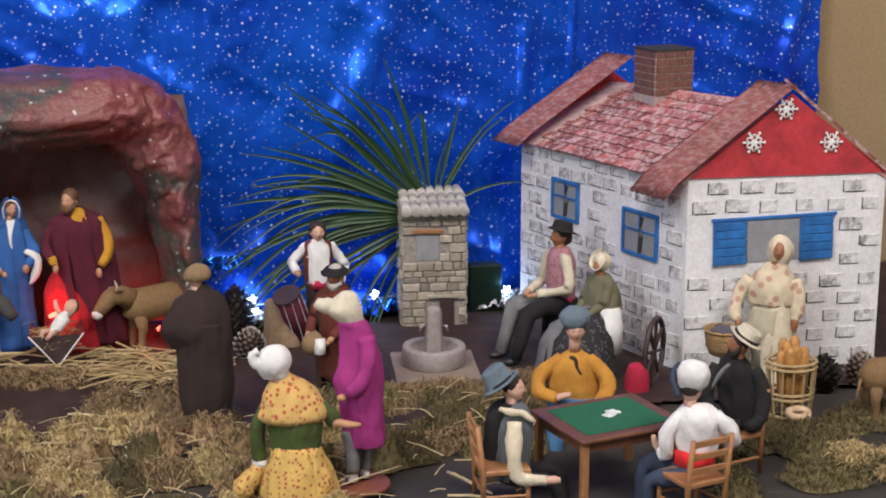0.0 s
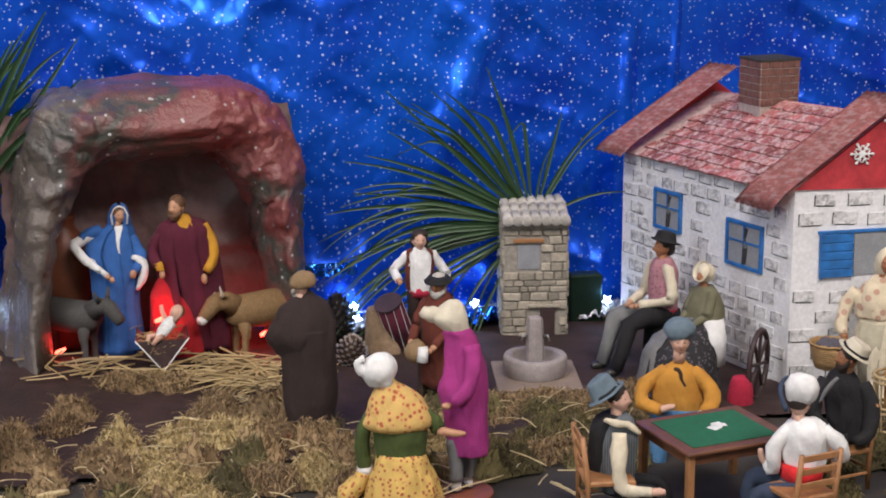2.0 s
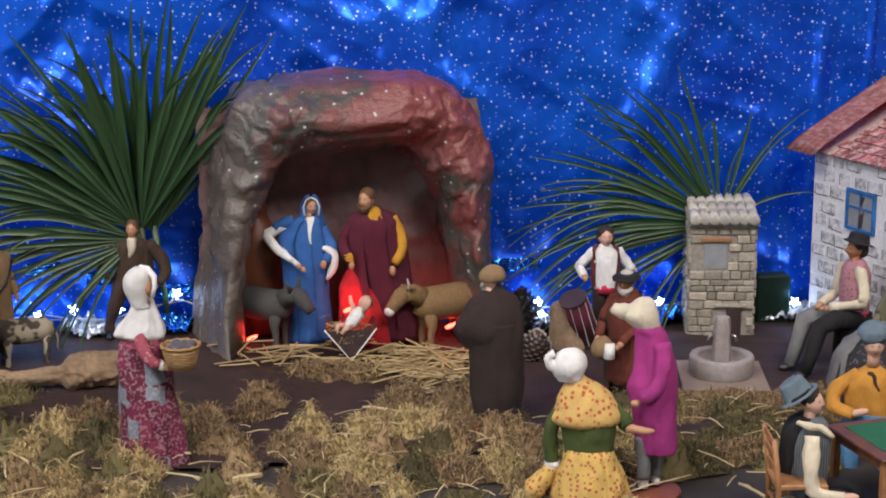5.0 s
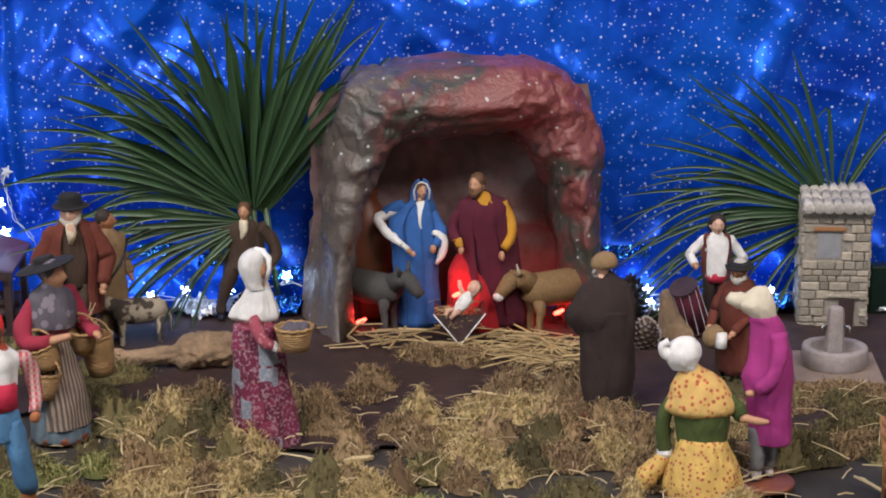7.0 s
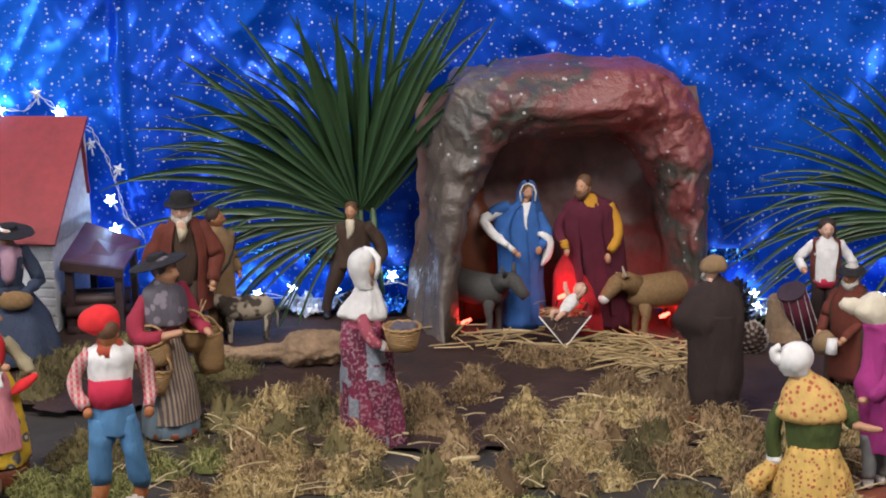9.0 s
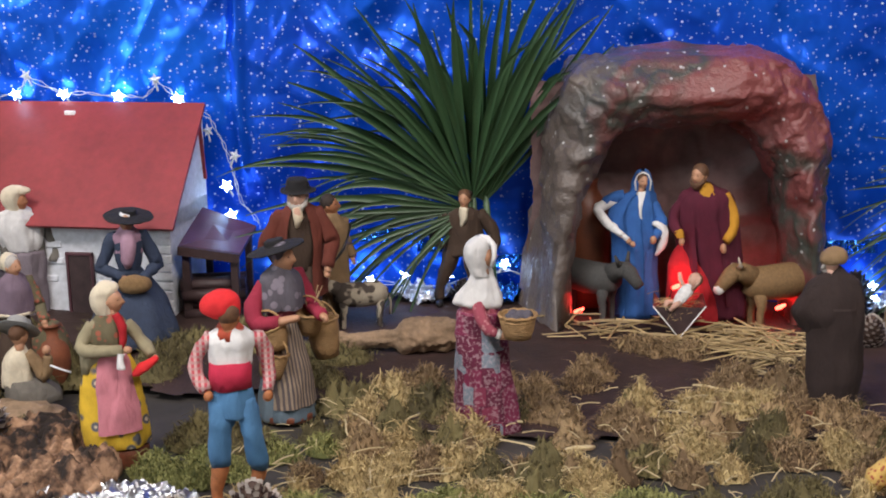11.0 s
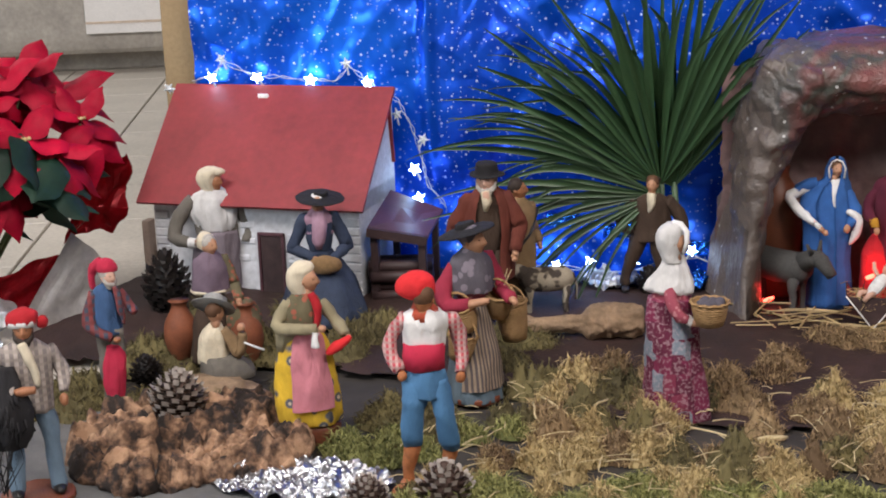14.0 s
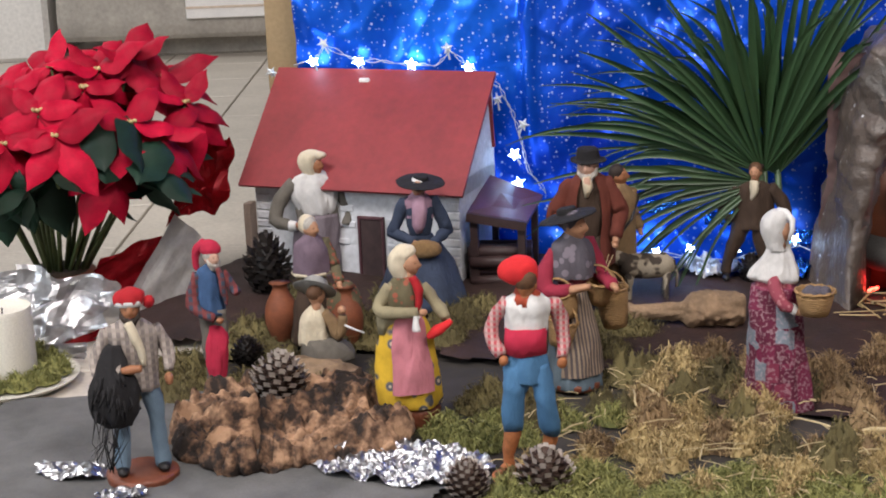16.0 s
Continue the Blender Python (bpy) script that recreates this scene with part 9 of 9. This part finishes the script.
    for k, (x, z) in enumerate(((-0.395, 0.125), (-1.20, 0.15), (-1.10, 0.13), (-0.99, 0.10))):
        bm = sheet(-0.05, 0.05, -0.012, 0.012, 30, 10, lambda x, y: 0.020 * abs(nz(x, y, k, 40)))
        tagged(part("foil_fold", bm, "blue_wrap", at=Matrix.Translation((x, curtain_y(x, 2.870), z)) @ pose(0, 0, 0, 75, 0, 16)), "glossy fold of blue foil low on the curtain", "foil")


def pine_cone(at, r, h, label, dark=False, tilt=(0, 0), seed=0):
    random.seed(seed + 90)
    c = thing("pine_cone", Matrix.Translation(at) @ pose(0, 0, 0, tilt[0], tilt[1], seed * 40), label, "pine cone", "pine cones")
    bm = bmesh.new()
    loft(bm, [(0, 0, 0.002, r * 0.35, r * 0.35), (0, 0, h * 0.3, r * 0.6, r * 0.6), (0, 0, h * 0.7, r * 0.42, r * 0.42), (0, 0, h * 0.97, r * 0.1, r * 0.1)], seg=12)
    part("core", bm, "cone_dark" if dark else "cone_scale", c, smooth=True)
    bm = bmesh.new()
    n = 96
    for k in range(n):
        t = (k + 0.5) / n
        z = h * (0.03 + 0.92 * t)
        q = r * (math.sin(math.pi * (0.16 + 0.80 * t)) ** 0.8)
        a = k * 2.39996
        e, s = Vector((math.cos(a), math.sin(a), 0)), Vector((-math.sin(a), math.cos(a), 0))
        up = Vector((0, 0, 1))
        w = r * 0.20 * (1.1 - 0.5 * t)
        rise_k = h * 0.06 * (0.3 + t)
        root = [e * q * 0.45 - s * w * 0.5 + up * (z - rise_k), e * q * 0.45 + s * w * 0.5 + up * (z - rise_k)]
        mid = [e * q * 0.86 - s * w + up * z, e * q * 0.86 + s * w + up * z]
        tip = [e * q - s * w * 0.55 + up * (z + rise_k), e * q + s * w * 0.55 + up * (z + rise_k)]
        lower = [e * q * 0.88 - s * w * 0.7 + up * (z - r * 0.09), e * q * 0.88 + s * w * 0.7 + up * (z - r * 0.09)]
        v = [bm.verts.new(p) for p in root + mid + tip + lower]
        f1 = bm.faces.new((v[0], v[1], v[3], v[2]))
        f2 = bm.faces.new((v[2], v[3], v[5], v[4]))
        f3 = bm.faces.new((v[4], v[5], v[7], v[6]))
        f4 = bm.faces.new((v[6], v[7], v[1], v[0]))
        f2.material_index = f3.material_index = 1
    part("scale_husk", bm, ["cone_dark", "cone_dark"] if dark else ["cone_scale", "cone_tip"], c)


def cones():
    pine_cone((-0.338, 2.560, 0.004), 0.030, 0.058, "brown pine cone lying on the paper ground", tilt=(12, 0), seed=1)
    pine_cone((0.615, 2.385, 0.004), 0.030, 0.060, "dark brown pine cone by the house wall", True, seed=2)
    pine_cone((0.684, 2.410, 0.004), 0.031, 0.058, "brown pine cone at the corner of the house", seed=3)
    pine_cone((-1.800, 2.080, 0.040), 0.047, 0.112, "large dark pine cone standing by the house", True, seed=4)
    pine_cone((-1.452, 1.625, 0.046), 0.045, 0.072, "pine cone with pale scale tips on the cork bark", tilt=(14, -6), seed=5)
    pine_cone((-1.080, 1.520, 0.004), 0.031, 0.056, "pine cone with frosted tips at the front", seed=6)
    pine_cone((-0.990, 1.562, 0.004), 0.041, 0.072, "large pine cone with frosted tips at the front", seed=7)
    pine_cone((-1.045, 2.500, 0.034), 0.026, 0.05, "small dark pine cone under the palm", True, seed=8)
    pine_cone((-0.375, 2.690, 0.004), 0.036, 0.095, "dark pine cone standing beside the cave", True, seed=9)
    pine_cone((-1.655, 1.820, 0.006), 0.028, 0.05, "small dark pine cone half hidden in moss", True, seed=10)


# ---- lamps of the scene ----
def star_lamp(at, lit=True, size=0.013, rz=16.0):
    s = thing("star_lamp", Matrix.Translation(at) @ pose(0, 0, 0, random.uniform(-25, 25), random.uniform(-40, 40), rz), "small star-shaped fairy lamp" + (" glowing cold white" if lit else " of clear plastic"), "fairy lamp", "fairy lamps")
    bm = bmesh.new()
    ring = []
    for k in range(10):
        q = size * (1.0 if k % 2 == 0 else 0.45)
        ring.append(bm.verts.new((q * math.sin(math.pi * k / 5), 0, q * math.cos(math.pi * k / 5))))
    for y in (-0.35 * size, 0.35 * size):
        c = bm.verts.new((0, y, 0))
        for k in range(10):
            f = (ring[k], ring[(k + 1) % 10], c)
            bm.faces.new(f if y < 0 else f[::-1])
    part("star", bm, "led_white" if lit else "star_clear", s)
    bm = bmesh.new()
    tube(bm, [(0, 0, -size * 0.4), (0, 0, -size * 1.7)], [0.0016, 0.0024], seg=6)
    part("socket", bm, "wire_clear", s)


def wire(name, points, label):
    bm = bmesh.new()
    pts = [Vector(p) for p in points]
    for strand in range(2):
        path = []
        for k, (p, q) in enumerate(zip(pts, pts[1:])):
            for i in range(8):
                t = i / 8
                a = (k * 8 + i) * 0.9 + strand * math.pi
                path.append(p.lerp(q, t) + Vector((math.cos(a) * 0.0022, math.sin(a) * 0.0022, 0.004 * math.sin(a * 0.35) + math.sin(a) * 0.0015)))
        path.append(pts[-1])
        tube(bm, path, 0.0009, seg=5)
    tagged(part(name, bm, "wire_clear", smooth=True), label, "cable")


def fairy_lights():
    random.seed(70)
    top = [(-1.905, 2.345, 0.405), (-1.865, 2.353, 0.418), (-1.845, 2.361, 0.448), (-1.787, 2.384, 0.411), (-1.74, 2.395, 0.42), (-1.685, 2.413, 0.406), (-1.64, 2.425, 0.405), (-1.61, 2.43, 0.437), (-1.578, 2.444, 0.400), (-1.52, 2.455, 0.372), (-1.495, 2.455, 0.32), (-1.478, 2.455, 0.27), (-1.462, 2.452, 0.215), (-1.430, 2.458, 0.17)]
    wire("fairy_light_cable", top, "twisted clear cable of fairy lamps along the roof ridge")
    for p, lit in (((-1.865, 2.350, 0.416), True), ((-1.845, 2.358, 0.450), False), ((-1.780, 2.378, 0.415), True), ((-1.680, 2.406, 0.410), True), ((-1.612, 2.425, 0.440), False), ((-1.575, 2.436, 0.404), True), ((-1.523, 2.450, 0.345), False), ((-1.470, 2.450, 0.300), False), ((-1.489, 2.448, 0.243), True), ((-1.478, 2.440, 0.190), True), ((-1.950, 2.330, 0.395), False)):
        star_lamp(p, lit)
    foot = [(-1.30, curtain_y(-1.30, 2.85), 0.062), (-1.22, curtain_y(-1.22, 2.85), 0.066), (-1.10, curtain_y(-1.10, 2.85), 0.060), (-0.98, curtain_y(-0.98, 2.85), 0.085), (-0.90, curtain_y(-0.9, 2.86), 0.05)]
    wire("fairy_light_cable", foot, "clear cable of fairy lamps at the curtain's foot")
    wire("fairy_light_cable", [(-0.38, curtain_y(-0.38, 2.84), 0.045), (-0.25, curtain_y(-0.25, 2.86), 0.04), (-0.12, curtain_y(-0.12, 2.86), 0.04), (0.02, curtain_y(0.02, 2.87), 0.04), (0.13, curtain_y(0.13, 2.85), 0.03)], "clear cable of fairy lamps behind the tower")
    lamps = ((-1.272, 0.090), (-1.160, 0.082), (-1.083, 0.080), (-0.983, 0.104), (-1.22, 0.072), (-0.350, 0.060), (-0.345, 0.036), (-0.128, 0.052), (0.100, 0.030), (0.122, 0.040), (-0.20, 0.040))
    for x, z in lamps:
        star_lamp((x, curtain_y(x, 2.835), max(z, rise(x, curtain_y(x, 2.835)) + 0.03)), True, 0.011)
    for x, z in ((-1.272, 0.10), (-1.16, 0.09), (-0.350, 0.07), (-0.128, 0.06), (0.11, 0.05)):
        point_lamp("fairy_glow", (x, curtain_y(x, 2.815), z + 0.012), 0.10, (0.25, 0.5, 1.0), 0.008)
    for x, y, z in ((-1.865, 2.33, 0.43), (-1.680, 2.386, 0.425), (-1.478, 2.42, 0.205)):
        point_lamp("fairy_glow", (x, y, z), 0.03, (0.3, 0.55, 1.0), 0.008)
    # the fourth is an added lamp, hidden behind the ox to redden the right wall
    for at, watts in (((-0.655, 2.497, 0.100), 0.070), ((-0.822, 2.470, 0.050), 0.022), ((-0.492, 2.590, 0.050), 0.12), ((-0.530, 2.635, 0.055), 0.14)):
        red = thing("red_lamp", Matrix.Translation(at), "tiny glowing red lamp in the cave, the fourth one added", "lamp", "red lamps")
        bm = bmesh.new()
        tube(bm, [(-0.007, 0, -0.003), (0, 0, 0), (0.010, 0, 0.006)], [0.003, 0.0042, 0.0022], seg=8)
        part("bulb", bm, "led_red", red, smooth=True)
        bm = bmesh.new()
        tube(bm, [(-0.007, 0, -0.003), (-0.012, 0.004, -0.02), (-0.012, 0.02, -at[2] + 0.03)], 0.001, seg=5)
        part("cable", bm, "shoe_black", red)
        point_lamp("red_glow", (at[0], at[1] + 0.014, at[2] + 0.012), watts, (1.0, 0.03, 0.03), 0.006)


# ---- poinsettia, candle and small things on the left ----
def leaf_mesh(name, material, length, width, points=1.0, fold=0.42):
    """A pointed leaf along +x with a midrib fold and slightly lobed edge."""
    bm = bmesh.new()
    n, rows = 10, []
    for k in range(n + 1):
        t = k / n
        w = width * (math.sin(math.pi * min(1.0, t * 1.02) ** 0.75) ** 0.85) * (1 + 0.10 * math.sin(t * 11)) if 0 < k < n else 0.0005
        z = -0.36 * length * t * t + 0.004 * math.sin(t * 9 + width * 300)
        rows.append([bm.verts.new((length * t, -w, z - fold * w)), bm.verts.new((length * t, -w * 0.5, z - fold * 0.3 * w + 0.0014 * math.sin(t * 25))), bm.verts.new((length * t, 0, z)), bm.verts.new((length * t, w * 0.5, z - fold * 0.3 * w + 0.0014 * math.cos(t * 25))), bm.verts.new((length * t, w, z - fold * w))])
    for r0, r1 in zip(rows, rows[1:]):
        for j in range(4):
            bm.faces.new((r0[j], r1[j], r1[j + 1], r0[j + 1]))
    bmesh.ops.recalc_face_normals(bm, faces=bm.faces[:])
    return mesh_from(bm, name, [material], True)


def poinsettia():
    random.seed(77)
    p = thing("poinsettia", Matrix.Translation((-2.150, 1.915, -0.004)) @ pose(0, 0, 0, 0, 0, 32), "red poinsettia with dark green leaves in a foil-wrapped pot", "potted plant")
    bm = bmesh.new()
    loft(bm, [(0, 0, 0.0, 0.052, 0.052), (0, 0, 0.08, 0.066, 0.066), (0, 0, 0.09, 0.068, 0.068)], seg=28)
    part("pot", bm, "terracotta", p, smooth=True)
    bm = bmesh.new()
    loft(bm, [(0, 0, 0.086, 0.06, 0.06), (0, 0, 0.096, 0.05, 0.05)], seg=20)
    part("soil", bm, "soil", p)
    red = [leaf_mesh("bract", "bract_red", l, w) for l, w in ((0.112, 0.031), (0.094, 0.027), (0.072, 0.021))]
    green = [leaf_mesh("leaf", "leaf_green", l, w) for l, w in ((0.118, 0.040), (0.100, 0.034))]
    heads = [(-0.01, -0.06, 0.355), (0.150, 0.03, 0.440), (0.02, -0.11, 0.375), (-0.07, 0.02, 0.385), (0.205, -0.06, 0.320), (0.06, 0.08, 0.420), (0.115, -0.10, 0.275), (-0.12, -0.07, 0.330), (-0.03, -0.13, 0.325), (0.08, -0.04, 0.400), (0.20, 0.05, 0.400), (-0.10, 0.06, 0.31)]
    heads += [(0.10, 0.0, 0.425), (-0.04, -0.02, 0.395), (0.16, -0.09, 0.345), (0.02, 0.02, 0.43), (-0.13, -0.02, 0.355), (0.05, -0.13, 0.335), (0.235, 0.0, 0.36)]
    heads = [(hx * 1.08, hy * 1.08, hz + 0.020) for hx, hy, hz in heads]
    for hx, hy, hz in heads:
        bm = bmesh.new()
        tube(bm, [(hx * 0.2, hy * 0.2, 0.09), (hx * 0.6, hy * 0.6, 0.09 + (hz - 0.09) * 0.55), (hx, hy, hz)], [0.0045, 0.004, 0.003], seg=7)
        part("stem", bm, "stem_green", p, smooth=True)
        for k in range(10):
            ob = new("bract", random.choice(red[:2] if k < 6 else red[1:]))
            lift = 18 - 40 * (k < 6) + random.uniform(-30, 30)
            ob.matrix_basis = Matrix.Translation((hx, hy, hz + (0.006 if k >= 6 else 0))) @ pose(0, 0, 0, 30 - 90 * hy, 60 * hx, 0) @ pose(0, 0, 0, 0, 0, k * 62 + random.uniform(-12, 12)) @ pose(0, 0, 0, random.uniform(-20, 20), -lift, 0)
            ob.parent = p
        bm = bmesh.new()
        for k in range(6):
            ball(bm, (hx + 0.007 * math.cos(k), hy + 0.007 * math.sin(k), hz + 0.010), (0.0038,) * 3, u=8, v=6)
        part("flower", bm, "moss_tan", p, "tiny yellow flower buds")
    for k in range(27):
        hx, hy, hz = heads[k % len(heads)]
        z = max(0.275, hz - random.uniform(0.02, 0.12))
        a = math.degrees(math.atan2(hy, hx)) + random.uniform(-80, 80)
        ob = new("leaf", random.choice(green))
        ob.matrix_basis = Matrix.Translation((hx * 0.8, hy * 0.8, z)) @ pose(0, 0, 0, 0, 0, a) @ pose(0, 0, 0, random.uniform(-25, 25), random.uniform(-5, 38), 0)
        ob.parent = p

    # leaves that hang free below the flower heads
    for k in range(20):
        low = k >= 5
        x, y, z = (random.uniform(-0.16, 0.05), random.uniform(-0.13, -0.08), random.uniform(0.28, 0.32)) if low else (random.uniform(0.10, 0.25), random.uniform(-0.12, -0.06), random.uniform(0.29, 0.39))
        ob = new("leaf", random.choice(green))
        ob.matrix_basis = Matrix.Translation((x, y, z)) @ pose(0, 0, 0, 0, 0, random.uniform(-110, -30)) @ pose(0, 0, 0, random.uniform(-40, 40), random.uniform(58, 80) if low else random.uniform(10, 40), 0)
        ob.parent = p

    def wrap(name, label, mat, pts, amp, seed):
        """A creased sheet between four corner points."""
        q = [Vector(v) for v in pts]
        n = 16
        bm = bmesh.new()
        g = []
        for j in range(n + 1):
            row = []
            for i in range(n + 1):
                u, v = i / n, j / n
                c = q[0].lerp(q[1], u).lerp(q[3].lerp(q[2], u), v)
                row.append(bm.verts.new(c + noise.noise_vector(Vector((u * 4 + seed, v * 4, seed))) * amp))
            g.append(row)
        for j in range(n):
            for i in range(n):
                bm.faces.new((g[j][i], g[j][i + 1], g[j + 1][i + 1], g[j + 1][i]))
        bmesh.ops.solidify(bm, geom=bm.faces[:], thickness=0.0012)
        part(name, bm, mat, p, label)
    wrap("wrapper", "stiff pale back of the wrapping paper", "paper_back", [(0.106, -0.138, 0.010), (0.233, -0.030, 0.010), (0.278, 0.000, 0.123), (0.223, -0.010, 0.189)], 0.006, 1)
    wrap("wrapper", "silver lining of the wrapping paper", "wrap_silver", [(-0.060, -0.190, 0.016), (0.097, -0.178, 0.016), (0.132, -0.124, 0.097), (-0.040, -0.118, 0.130)], 0.022, 2)
    wrap("wrapper", "silver lining of the wrapping paper", "wrap_silver", [(-0.22, -0.20, 0.035), (-0.05, -0.20, 0.022), (-0.02, -0.10, 0.115), (-0.20, -0.08, 0.150)], 0.024, 3)
    wrap("wrapper", "crumpled silver foil collar", "wrap_silver", [(-0.13, -0.27, 0.004), (0.09, -0.26, 0.004), (0.10, -0.285, 0.045), (-0.11, -0.285, 0.040)], 0.012, 4)
    wrap("wrapper", "dark red outside of the wrapping", "red_foil", [(0.03, -0.05, 0.05), (0.14, -0.03, 0.02), (0.195, -0.02, 0.150), (0.09, -0.06, 0.125)], 0.008, 5)
    wrap("wrapper", "dark red outside of the wrapping", "red_foil", [(0.0, -0.24, 0.010), (0.19, -0.10, 0.010), (0.21, -0.085, 0.035), (0.10, -0.19, 0.034)], 0.004, 6)
    wrap("wrapper", "shiny red wrapping folded behind the leaves", "red_foil", [(0.20, 0.06, 0.150), (0.300, 0.08, 0.175), (0.325, 0.07, 0.300), (0.22, 0.05, 0.320)], 0.022, 7)


def candle():
    c = thing("candle", Matrix.Translation((-1.970, 1.605, 0.006)), "thick white candle on a white dish with moss", "candle")
    bm = bmesh.new()
    loft(bm, [(0, 0, 0.004, 0.046, 0.046), (0, 0, 0.112, 0.046, 0.046), (0, 0, 0.118, 0.043, 0.043), (0, 0, 0.113, 0.034, 0.034), (0, 0, 0.109, 0.01, 0.01)], seg=36)
    part("wax", bm, "candle_wax", c, smooth=True)
    bm = bmesh.new()
    tube(bm, [(0, 0, 0.108), (0.001, 0, 0.120)], 0.0012, seg=5)
    part("wick", bm, "soot", c)
    bm = bmesh.new()
    loft(bm, [(0, 0, -0.010, 0.085, 0.085), (0, 0, 0.0, 0.105, 0.105), (0, 0, 0.006, 0.112, 0.112), (0, 0, 0.004, 0.10, 0.10)], seg=40)
    part("dish", bm, "candle_wax", c, "shallow white dish", True)
    ring = [(-1.970 + 0.075 * math.cos(a), 1.605 + 0.075 * math.sin(a), 0.026, 0.022, 0.022) for a in np.linspace(0, 2 * math.pi, 11, endpoint=False)]
    moss_bed("moss", "green moss laid round the candle in its dish", "moss_green", ring, 3500, 75, 0.013).location.z = 0.012


def jug():
    j = thing("jug", Matrix.Translation((-0.838, 2.575, 0.030)), "large plain brown jug behind the donkey", "jug")
    bm = bmesh.new()
    loft(bm, [(0, 0, 0, 0.034, 0.034), (0, 0, 0.06, 0.042, 0.042), (0, 0, 0.13, 0.046, 0.046), (0, 0, 0.19, 0.036, 0.036), (0, 0, 0.215, 0.022, 0.022), (0, 0, 0.235, 0.024, 0.024)], seg=28)
    part("body", bm, "jug_brown", j, smooth=True)


def bottle_green():
    b = thing("green_box", Matrix.Translation((0.075, 2.852, 0.0)) @ pose(0, 0, 0, 0, 0, 14), "small dark green box behind the tower", "box")
    bm = bmesh.new()
    box(bm, (-0.03, -0.015, 0.0), (0.035, 0.02, 0.098), bevel=0.004)
    part("body", bm, "leaf_green", b)


palms()
ground_cover()
bark_and_foil()
cones()
fairy_lights()
poinsettia()
candle()
jug()
bottle_green()
